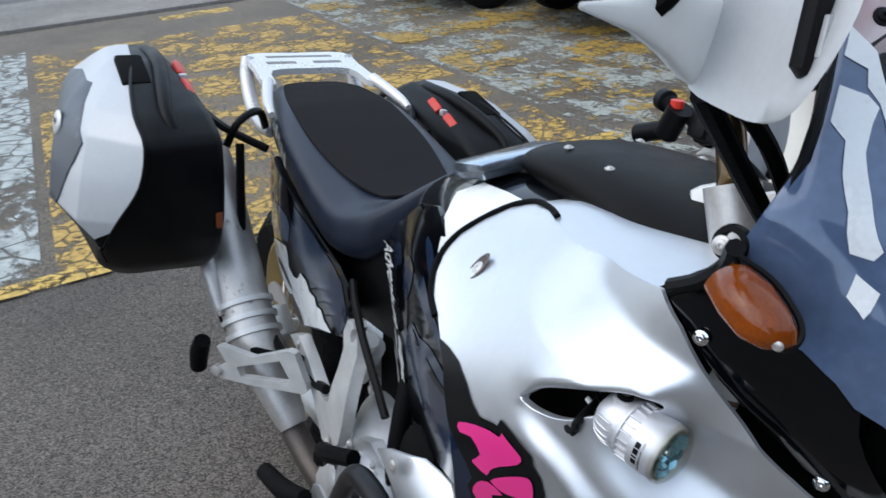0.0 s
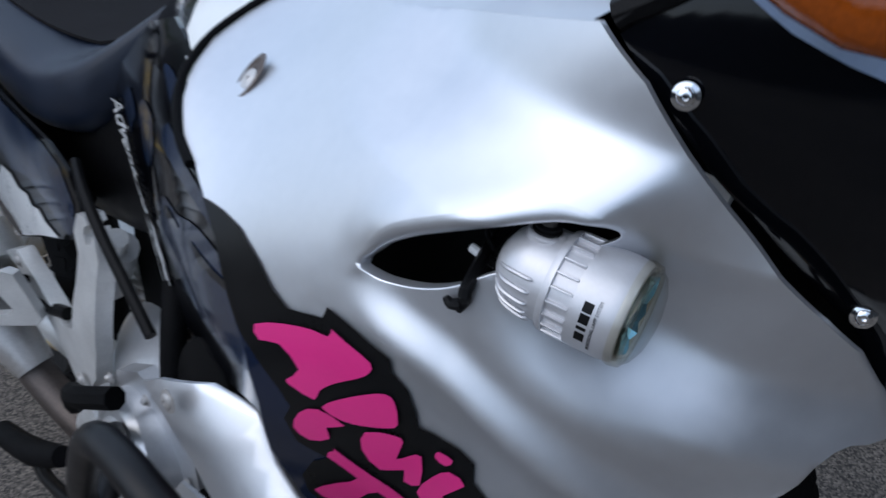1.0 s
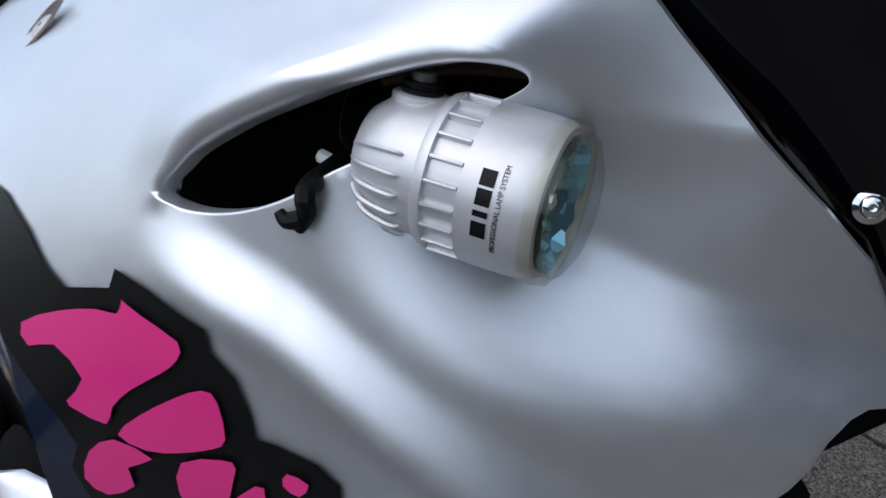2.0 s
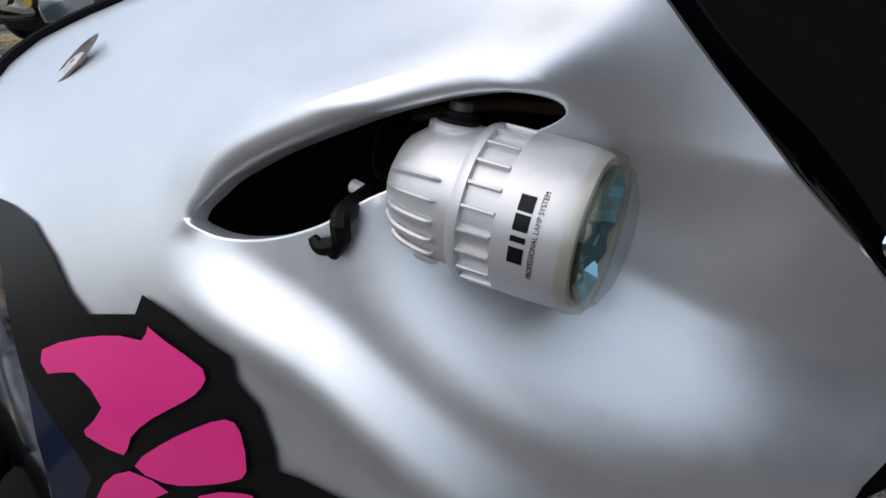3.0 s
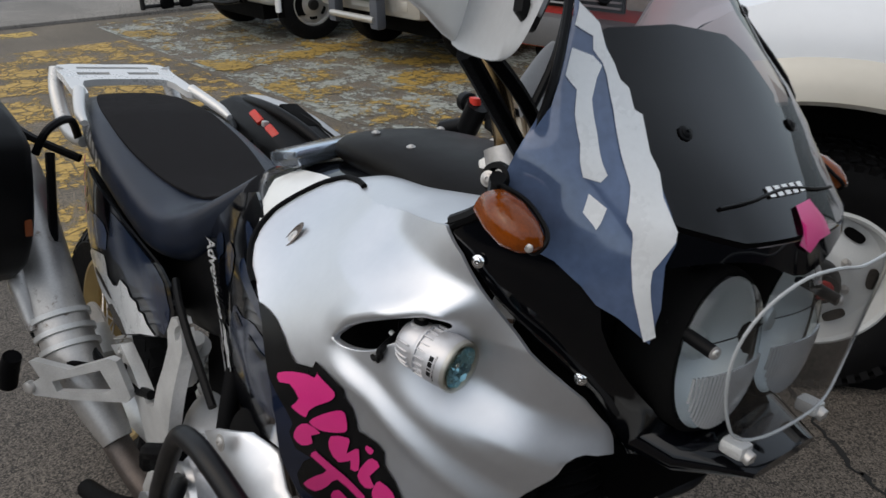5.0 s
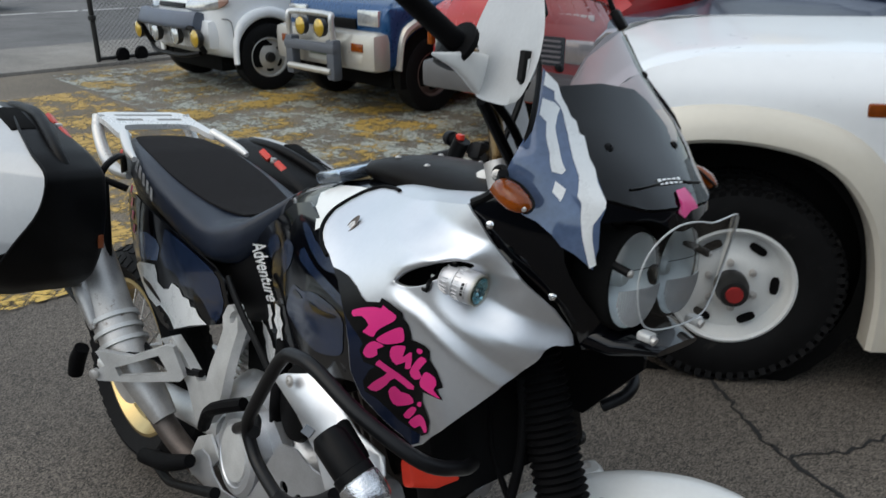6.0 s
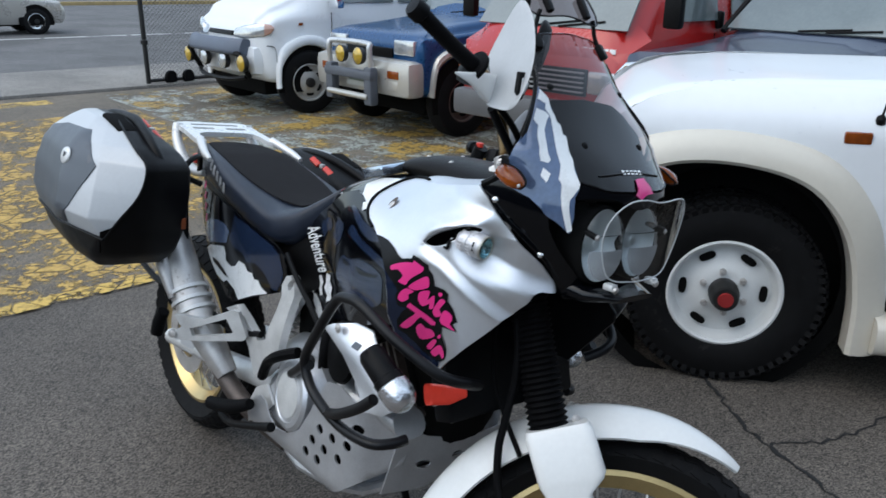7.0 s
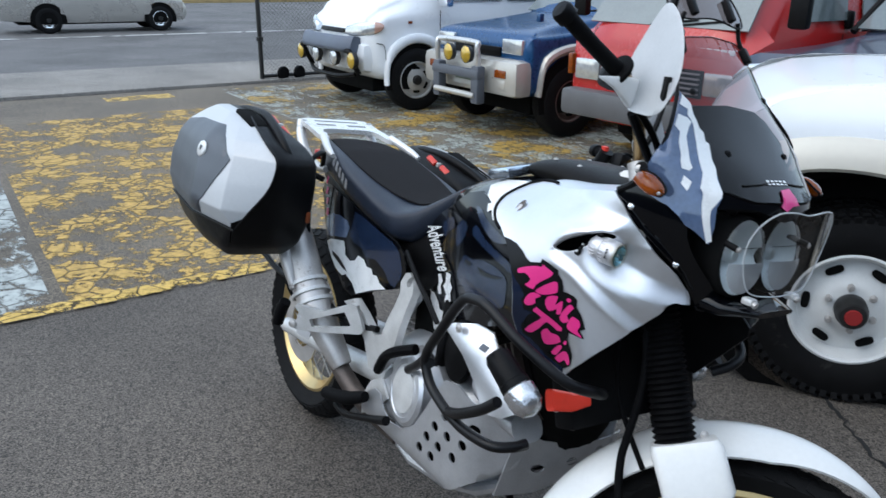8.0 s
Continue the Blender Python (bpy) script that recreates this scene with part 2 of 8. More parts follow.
def box(size, m=None, bevel=0.0, bm=None, seg=2):
    own = bmesh.new()
    bmesh.ops.create_cube(own, size=1.0, matrix=Matrix.Diagonal((*size, 1)))
    if bevel:
        bmesh.ops.bevel(own, geom=own.edges[:], offset=bevel, segments=seg, profile=0.6, affect="EDGES")
    bmesh.ops.transform(own, matrix=m or Matrix(), verts=own.verts)
    return merge(bm, own)


def merge(bm, own):
    if bm is None:
        return own
    at = {v: bm.verts.new(v.co) for v in own.verts}
    for f in own.faces:
        bm.faces.new([at[v] for v in f.verts])
    own.free()
    return bm


def prism(poly, depth, m=None, bevel=0.0, bm=None):
    """A flat outline in the xy plane of the pose m, with depth along its z."""
    own = bmesh.new()
    f = own.faces.new([own.verts.new((x, y, 0)) for x, y in poly])
    got = bmesh.ops.extrude_face_region(own, geom=[f])
    bmesh.ops.translate(own, verts=[v for v in got["geom"] if isinstance(v, bmesh.types.BMVert)], vec=(0, 0, depth))
    if bevel:
        rim = [e for e in own.edges if abs(e.verts[0].co.z - e.verts[1].co.z) < 1e-6]
        bmesh.ops.bevel(own, geom=rim, offset=bevel, segments=2, profile=0.6, affect="EDGES")
    bmesh.ops.transform(own, matrix=m or Matrix(), verts=own.verts)
    return merge(bm, own)


def inside(p, poly):
    x, y, hit = p[0], p[1], False
    for (ax, ay), (bx, by) in zip(poly, poly[1:] + poly[:1]):
        if (ay > y) != (by > y) and x < (bx - ax) * (y - ay) / (by - ay) + ax:
            hit = not hit
    return hit


def panel(outline, surface, step, thick=0.0, holes=(), inward=(0, 1, 0)):
    """A sheet over an outline in two dimensions, laid on surface(u, v) -> place, with clean edges, holes and a rim of the given thickness."""
    from mathutils.geometry import delaunay_2d_cdt
    loops = [[tuple(p) for p in outline], *[[tuple(p) for p in h] for h in holes]]
    pts, edges = [], []
    for loop in loops:
        k = len(pts)
        dense = []
        for (ax, ay), (bx, by) in zip(loop, loop[1:] + loop[:1]):
            cuts = max(1, int(math.hypot(bx - ax, by - ay) / step))
            dense += [(ax + (bx - ax) * i / cuts, ay + (by - ay) * i / cuts) for i in range(cuts)]
        pts += dense
        edges += [(k + i, k + (i + 1) % len(dense)) for i in range(len(dense))]
    xs, ys = [p[0] for p in loops[0]], [p[1] for p in loops[0]]
    rim = np.array(pts)
    for i in range(int((max(xs) - min(xs)) / step) + 1):
        for j in range(int((max(ys) - min(ys)) / step) + 1):
            p = (min(xs) + (i + 0.5 * (j % 2)) * step, min(ys) + j * step)
            if inside(p, loops[0]) and not any(inside(p, h) for h in loops[1:]) and np.hypot(*(rim - p).T).min() > step * 0.45:
                pts.append(p)
    vs, _, faces, *_ = delaunay_2d_cdt([Vector(p) for p in pts], edges, [], 0, 1e-7)
    faces = [f for f in faces if inside(c := [sum(vs[i][k] for i in f) / len(f) for k in (0, 1)], loops[0]) and not any(inside(c, h) for h in loops[1:])]
    bm = bmesh.new()
    top = [bm.verts.new(surface(v[0], v[1])) for v in vs]
    for f in faces:
        bm.faces.new([top[i] for i in f])
    if thick:
        low = [bm.verts.new(v.co + Vector(inward) * thick) for v in top]
        count = {}
        for f in faces:
            for a, b in zip(f, f[1:] + f[:1]):
                count[(a, b)] = count.get((a, b), 0) + 1
        for f in faces:
            bm.faces.new([low[i] for i in reversed(f)])
        for (a, b) in list(count):
            if (b, a) not in count:
                bm.faces.new((top[b], top[a], low[a], low[b]))
    bmesh.ops.delete(bm, geom=[v for v in bm.verts if not v.link_faces], context="VERTS")
    return bm


def oval(center, u, v, p=2.0, n=20):
    """A rounded ring round a centre: u and v are half axes, p its squareness."""
    out = []
    for j in range(n):
        w = 2 * math.pi * j / n
        c, s = math.cos(w), math.sin(w)
        out.append(Vector(center) + Vector(u) * math.copysign(abs(c) ** (2 / p), c) + Vector(v) * math.copysign(abs(s) ** (2 / p), s))
    return out


# ---- ground and markings ----
def asphalt(name, tone, crack=0.0):
    m, n, l, b = tree(name)
    tc = n.new("ShaderNodeTexCoord")

    def noise_tex(scale, detail=4, rough=0.6):
        t = n.new("ShaderNodeTexNoise")
        t.inputs["Scale"].default_value, t.inputs["Detail"].default_value, t.inputs["Roughness"].default_value = scale, detail, rough
        l.new(tc.outputs["Object"], t.inputs["Vector"])
        return t
    patch, grit = noise_tex(0.55, 5), noise_tex(50, 6, 0.75)
    stones = n.new("ShaderNodeTexVoronoi")
    stones.inputs["Scale"].default_value = 260
    l.new(tc.outputs["Object"], stones.inputs["Vector"])
    r1 = n.new("ShaderNodeValToRGB")
    r1.color_ramp.elements[0].position, r1.color_ramp.elements[1].position = 0.33, 0.72
    r1.color_ramp.elements[0].color = (*[c * 0.62 for c in tone], 1)
    r1.color_ramp.elements[1].color = (*[c * 1.25 for c in tone], 1)
    l.new(patch.outputs["Fac"], r1.inputs[0])
    r2 = n.new("ShaderNodeValToRGB")
    r2.color_ramp.elements[0].position, r2.color_ramp.elements[1].position = 0.34, 0.8
    r2.color_ramp.elements[0].color, r2.color_ramp.elements[1].color = (0.28, 0.28, 0.28, 1), (3.0, 2.9, 2.8, 1)
    blend = n.new("ShaderNodeMix")
    blend.inputs["Factor"].default_value = 0.6
    l.new(grit.outputs["Fac"], blend.inputs["A"])
    cell = n.new("ShaderNodeRGBToBW")
    l.new(stones.outputs["Color"], cell.inputs[0])
    l.new(cell.outputs[0], blend.inputs["B"])
    l.new(blend.outputs["Result"], r2.inputs[0])
    mul = n.new("ShaderNodeMix")
    mul.data_type, mul.blend_type = "RGBA", "MULTIPLY"
    mul.inputs["Factor"].default_value = 1.0
    l.new(r1.outputs[0], mul.inputs["A"])
    l.new(r2.outputs[0], mul.inputs["B"])
    l.new(mul.outputs["Result"], b.inputs["Base Color"])
    b.inputs["Roughness"].default_value = 0.82
    bp = n.new("ShaderNodeBump")
    bp.inputs["Strength"].default_value, bp.inputs["Distance"].default_value = 0.2, 0.002
    l.new(stones.outputs["Distance"], bp.inputs["Height"])
    l.new(bp.outputs[0], b.inputs["Normal"])
    return m


def worn_paint(name, color, keep, scale, stretch=(1, 1, 1), crack=7.0, gap=0.06):
    """Road paint that has flaked off in patches and along a net of cracks, so that the asphalt shows."""
    m, n, l, b = tree(name)
    tc, mp = n.new("ShaderNodeTexCoord"), n.new("ShaderNodeMapping")
    mp.inputs["Scale"].default_value = stretch
    l.new(tc.outputs["Object"], mp.inputs["Vector"])
    t, f = n.new("ShaderNodeTexNoise"), n.new("ShaderNodeTexNoise")
    for node, s, d in ((t, scale, 9), (f, scale * 9, 4)):
        node.inputs["Scale"].default_value, node.inputs["Detail"].default_value, node.inputs["Roughness"].default_value = s, d, 0.72
        l.new(mp.outputs[0], node.inputs["Vector"])
    v = n.new("ShaderNodeTexVoronoi")
    v.feature = "DISTANCE_TO_EDGE"
    v.inputs["Scale"].default_value = crack
    l.new(tc.outputs["Object"], v.inputs["Vector"])
    vr = n.new("ShaderNodeMapRange")
    vr.inputs["From Max"].default_value = gap
    l.new(v.outputs["Distance"], vr.inputs["Value"])
    r = n.new("ShaderNodeMapRange")
    r.inputs["From Min"].default_value, r.inputs["From Max"].default_value = keep - 0.035, keep + 0.035
    add = n.new("ShaderNodeMath")
    add.operation = "MULTIPLY_ADD"
    add.inputs[1].default_value, add.inputs[2].default_value = 0.35, -0.17
    l.new(f.outputs["Fac"], add.inputs[0])
    sm = n.new("ShaderNodeMath")
    l.new(t.outputs["Fac"], sm.inputs[0])
    l.new(add.outputs[0], sm.inputs[1])
    l.new(sm.outputs[0], r.inputs["Value"])
    mk = n.new("ShaderNodeMath")
    mk.operation = "MULTIPLY"
    l.new(r.outputs[0], mk.inputs[0])
    l.new(vr.outputs[0], mk.inputs[1])
    dirt = n.new("ShaderNodeValToRGB")
    dirt.color_ramp.elements[0].color = (*[c * 0.55 for c in color], 1)
    dirt.color_ramp.elements[1].color = (*color, 1)
    dirt.color_ramp.elements[0].position, dirt.color_ramp.elements[1].position = 0.35, 0.62
    l.new(f.outputs["Fac"], dirt.inputs[0])
    l.new(dirt.outputs[0], b.inputs["Base Color"])
    b.inputs["Roughness"].default_value = 0.65
    clear, mix = n.new("ShaderNodeBsdfTransparent"), n.new("ShaderNodeMixShader")
    l.new(mk.outputs[0], mix.inputs["Fac"])
    l.new(clear.outputs[0], mix.inputs[1])
    l.new(b.outputs[0], mix.inputs[2])
    l.new(mix.outputs[0], n["Material Output"].inputs["Surface"])
    return m


ASPHALT = asphalt("asphalt", (0.076, 0.067, 0.058))
ASPHALT_OLD = asphalt("old_brown_asphalt", (0.105, 0.09, 0.07))
ROAD = asphalt("road_asphalt", (0.088, 0.088, 0.09))
CONCRETE = asphalt("worn_concrete", (0.175, 0.168, 0.157))
YELLOW_PAINT = worn_paint("worn_yellow_paint", (0.52, 0.33, 0.075), 0.508, 2.5, (1, 1, 1), 6.5)
YELLOW_THIN = worn_paint("worn_yellow_line_paint", (0.62, 0.41, 0.09), 0.48, 3.0, (1, 1, 1), 9)
WHITE_WORN = worn_paint("worn_pale_paint", (0.42, 0.45, 0.43), 0.475, 1.5, (0.7, 1, 1), 6)
WHITE_BAY = worn_paint("trodden_pale_paint", (0.36, 0.38, 0.34), 0.51, 3.2, (0.75, 1, 1), 8, 0.02)
YELLOW_SPARSE = worn_paint("sparse_yellow_paint", (0.42, 0.27, 0.06), 0.55, 1.8, (1, 1, 1), 8, 0.02)
LINE_WHITE = worn_paint("white_road_line", (0.68, 0.68, 0.66), 0.36, 2.0, (1, 1, 1), 1.0)
CRACK = mat("dirt_filled_crack", (0.012, 0.012, 0.012), 0.95, 0, 0.3, 20)


def sheet(name, material, x0, x1, y0, y1, z, cuts=1):
    bm = bmesh.new()
    bmesh.ops.create_grid(bm, x_segments=cuts, y_segments=cuts, size=0.5, matrix=Matrix.Translation(((x0 + x1) / 2, (y0 + y1) / 2, z)) @ Matrix.Diagonal((x1 - x0, y1 - y0, 1, 1)))
    return tagged(link(name, bm, material), kind="structure")


tagged(sheet("ground", ASPHALT, -1500, 1500, -1500, 1500, 0.0), "dark grey asphalt of the parking lot", "ground")
tagged(sheet("pavement_old", ASPHALT_OLD, -8.2, -1.46, -9, 14, 0.004), "old brownish cracked asphalt under the bays", "pavement")
tagged(sheet("road_marking_yellow", YELLOW_PAINT, -6.6, -1.5, -0.56, 2.2, 0.008), "badly worn yellow paint on cracked asphalt", "road marking")
tagged(sheet("road_marking_pale", WHITE_WORN, -6.9, -1.5, -1.6, -0.62, 0.008), "flaked pale paint strip on asphalt", "road marking")
tagged(sheet("road_marking_pale_bay", WHITE_BAY, -7.9, -1.0, 2.25, 9, 0.008), "flaked pale paint in the parking bays", "road marking")
tagged(sheet("road_marking_yellow_bay", YELLOW_SPARSE, -7.9, -1.2, 2.3, 9, 0.012), "thin remains of yellow paint in the bays", "road marking")
tagged(sheet("road_marking_line", YELLOW_THIN, -1.5, -1.38, -6, 2.6, 0.012), "thin worn yellow edge line", "road marking")
tagged(sheet("road_marking_patch", YELLOW_THIN, -7.9, -7.55, 0.8, 1.6, 0.008), "small leftover patch of yellow paint", "road marking")
# two unseen dark walls, added to darken what the paintwork reflects
WALL = mat("dark_reflection_wall", (0.035, 0.036, 0.038), 0.85, 0.0, 0.2, 0.8, 0.3, 60)
tagged(link("wall_south", box((34, 0.3, 2.2), Matrix.Translation((8, -9.5, 1.1))), WALL), "unseen low dark wall added to darken reflections", "wall", kind="structure")
tagged(link("wall_east", box((0.3, 34, 7), Matrix.Translation((11, 10.2, 3.5))), WALL), "unseen dark wall added to darken reflections in the cowl", "wall", kind="structure")
bm = box((2.45, 60, 0.12), Matrix.Translation((-9.48, 5, -0.015)), 0.02)
tagged(link("pavement_walk", bm, CONCRETE), "grey worn concrete footpath along the road", "footpath", kind="structure")
tagged(sheet("road", ROAD, -60, -10.75, -200, 200, 0.006), "grey asphalt road beyond the footpath", "road")
tagged(sheet("road_line", LINE_WHITE, -17.6, -17.4, -150, 150, 0.012), "long white line on the road", "road marking")
bm = box((0.5, 200, 0.32), Matrix.Translation((-36, 10, 0.0)), 0.03)
tagged(link("kerb_median", bm, mat("ochre_kerb", (0.3, 0.22, 0.1), 0.8, 0, 0.3, 3)), "ochre painted kerb across the road", "kerb", kind="structure")


def crack_line(pts, width):
    """A branching crack in the asphalt, as a thin ragged strip."""
    rnd = random.Random(len(pts) * 7 + 3)
    path = spline([(x, y, 0.003) for x, y in pts], 10)
    path = [p + Vector((rnd.uniform(-0.012, 0.012), rnd.uniform(-0.012, 0.012), 0)) for p in path]
    bm = bmesh.new()
    last = None
    for i, p in enumerate(path):
        d = (path[min(i + 1, len(path) - 1)] - path[max(i - 1, 0)]).normalized()
        s = Vector((-d.y, d.x, 0)) * width * rnd.uniform(0.3, 1.0)
        now = (bm.verts.new(p + s), bm.verts.new(p - s))
        if last:
            bm.faces.new((last[0], last[1], now[1], now[0]))
        last = now
    return tagged(link("ground_crack", bm, CRACK), "dark crack running through the asphalt", "crack", kind="structure")


crack_line([(2.6, 0.9), (2.0, 1.15), (1.6, 1.36), (1.36, 1.45), (1.22, 1.52), (1.0, 1.68), (0.85, 1.81), (0.5, 2.1), (0.0, 2.3), (-0.8, 2.6)], 0.011)
crack_line([(1.36, 1.45), (1.5, 1.7), (1.55, 2.0)], 0.007)
crack_line([(1.95, 1.16), (2.1, 1.5), (2.6, 1.7)], 0.006)

# low plants and shrubs across the road
LEAF = mat("dusty_green_leaves", (0.07, 0.1, 0.035), 0.7, 0, 0.35, 2, random_each=0.3)


def hedge(name, x, y0, y1, top, seed):
    rnd = random.Random(seed)
    bm = bmesh.new()
    for _ in range(2600):
        y = rnd.uniform(y0, y1)
        z = abs(rnd.gauss(0, 1)) * top * 0.45 * (0.6 + 0.4 * math.sin(y * 0.7 + seed)) + 0.1
        c = Vector((x + rnd.uniform(-1.2, 1.2), y, z))
        u, v = Vector([rnd.uniform(-1, 1) for _ in range(3)]).normalized() * rnd.uniform(0.12, 0.3), Vector([rnd.uniform(-1, 1) for _ in range(3)]).normalized() * rnd.uniform(0.12, 0.3)
        bm.faces.new([bm.verts.new(c + p) for p in (u, v, -u, -v)])
    ob = link(name, bm, LEAF)
    return tagged(ob, "dusty green roadside shrubs across the road", "shrubs", kind="stuff")


hedge("roadside_shrubs", -58, -10, 50, 3.2, 3)
bm = box((1.0, 160, 5.0), Matrix.Translation((-75, 40, 2.5)), 0.05)
tagged(link("backdrop_wall", bm, mat("far_grey_wall", (0.3, 0.3, 0.29), 0.9, 0, 0.15, 0.2)), "plain grey far wall behind the road", "backdrop", kind="structure")


# ---- fence with sliding gate ----
FENCE_BLACK = mat("black_fence_paint", (0.012, 0.012, 0.012), 0.5, 0.2, 0.3, 10)
FENCE_WIRE = mat("weathered_fence_wire", (0.06, 0.06, 0.055), 0.6, 0.6, 0.2, 10)
gate = thing("sliding_gate", pose(-8.4, 3.05, 0), "black steel gate frame with chain-link mesh beside the footpath", "gate")
part("post", tube([(0, 0, 0), (0, 0, 2.1)], 0.032, 12, 1), FENCE_BLACK, gate)
part("collar", lathe([(0.033, 0.56), (0.05, 0.57), (0.05, 0.62), (0.033, 0.63)], seg=16), FENCE_BLACK, gate)
part("post", tube([(0, 1.55, 0), (0, 1.55, 2.1)], 0.028, 12, 1), FENCE_BLACK, gate)
part("bottom_rail", tube([(0, 0, 0.08), (0, 5.5, 0.08)], 0.025, 10, 1), FENCE_BLACK, gate)
part("top_rail", tube([(0, 0, 2.08), (0, 5.5, 2.08)], 0.022, 10, 1), FENCE_BLACK, gate)
for yy in (0.3, 0.55):
    w = part("gate_wheel", lathe([(0.02, -0.03), (0.09, -0.03), (0.1, -0.02), (0.1, 0.02), (0.09, 0.03), (0.02, 0.03)], axis_pose((0.05, yy, 0.11), (1, 0.4, 0)), 20), RUBBER, gate)
bm = bmesh.new()
for k in range(-30, 95):
    for s in (1, -1):
        a, b = Vector((0, k * 0.06, 0.08)), Vector((0, k * 0.06 + s * 2.0, 2.08))
        lo, hi = 0.0, 5.5
        if a.y < lo or a.y > hi or b.y < lo or b.y > hi:
            t0, t1 = sorted(((lo - a.y) / (b.y - a.y), (hi - a.y) / (b.y - a.y)))
            t0, t1 = max(t0, 0), min(t1, 1)
            if t1 - t0 < 0.02:
                continue
            a, b = a + (b - a) * t0, a + (b - a) * t1
        tube([a, b], 0.0022, 3, 1, bm, False)
tagged(part("wire_mesh", bm, FENCE_WIRE, gate), kind="stuff")


# ---- vehicles ----
def ring_at(x, wl, wb, wr, zl, zb, zr):
    """One cross-section of a car body: sill, belt line and roof, with rounded shoulders."""
    half = [(wl * 0.6, zl), (wl, zl + 0.03), (wb, zl + (zb - zl) * 0.35), (wb, zl + (zb - zl) * 0.8), (wb - 0.015, zb)]
    if zr > zb + 0.06:
        half += [(wr + 0.02, zr - 0.09), (wr - 0.03, zr - 0.025), (wr * 0.6, zr)]
    else:
        half += [(wb - 0.03, zb + (zr - zb) * 0.4), (wb - 0.1, zb + (zr - zb) * 0.8), (wb * 0.55, zr)]
    return [Vector((x, y, z)) for y, z in half] + [Vector((x, -y, z)) for y, z in reversed(half)]


def car_wheel(parent, x, y, r, width, rim_mat, rim_r, turn=0.0, holes=6, hub=HUB_BLACK):
    side = 1 if y > 0 else -1
    m = pose(x, y, r, 0, 0, turn) @ Matrix.Rotation(radians(-90 * side), 4, "X")
    w = width / 2
    wheel = part("wheel", lathe([(rim_r * 0.97, -w * 0.7), (rim_r, -w * 0.85), (r - 0.05, -w), (r - 0.015, -w * 0.86), (r, -w * 0.55), (r, w * 0.55), (r - 0.015, w * 0.86), (r - 0.05, w), (rim_r * 1.04, w * 0.9), (rim_r * 0.97, w * 0.7)], m, 40, cap=False), TYRE, parent)
    part("rim", lathe([(rim_r * 1.02, w * 0.82), (rim_r * 0.96, w * 0.86), (rim_r * 0.9, w * 0.55), (rim_r * 0.72, w * 0.5), (rim_r * 0.45, w * 0.78), (0.001, w * 0.8)], m, 40), rim_mat, wheel)
    for k in range(holes):
        a = 2 * math.pi * k / holes
        # vent holes drawn as near-black patches in place of their shade
        part("vent", prism([(p.x, p.y) for p in oval((0, 0, 0), (0.042, 0, 0), (0, 0.022, 0), 3, 14)], 0.004, m @ Matrix.Rotation(a, 4, "Z") @ Matrix.Translation((0, rim_r * 0.62, w * 0.64)) @ pose(0, 0, 0, 24, 0, 0)), DEEP_BLACK, wheel)
    part("hub", lathe([(0.055, w * 0.75), (0.055, w * 1.0), (0.045, w * 1.12), (0.001, w * 1.14)], m, 20), hub, wheel)
    return wheel


def on_side(secs, x, z):
    """Half width of the body at x and height z."""
    for a, b in zip(secs, secs[1:]):
        if min(a[0], b[0]) <= x <= max(a[0], b[0]):
            f = (x - a[0]) / (b[0] - a[0] or 1)
            _, wl, wb, wr, zl, zb, zr = [p + (q - p) * f for p, q in zip(a, b)]
            return wb if z <= zb else wb + (wr - wb) * min(1, (z - zb) / max(zr - zb, 0.01))
    return secs[0][2]


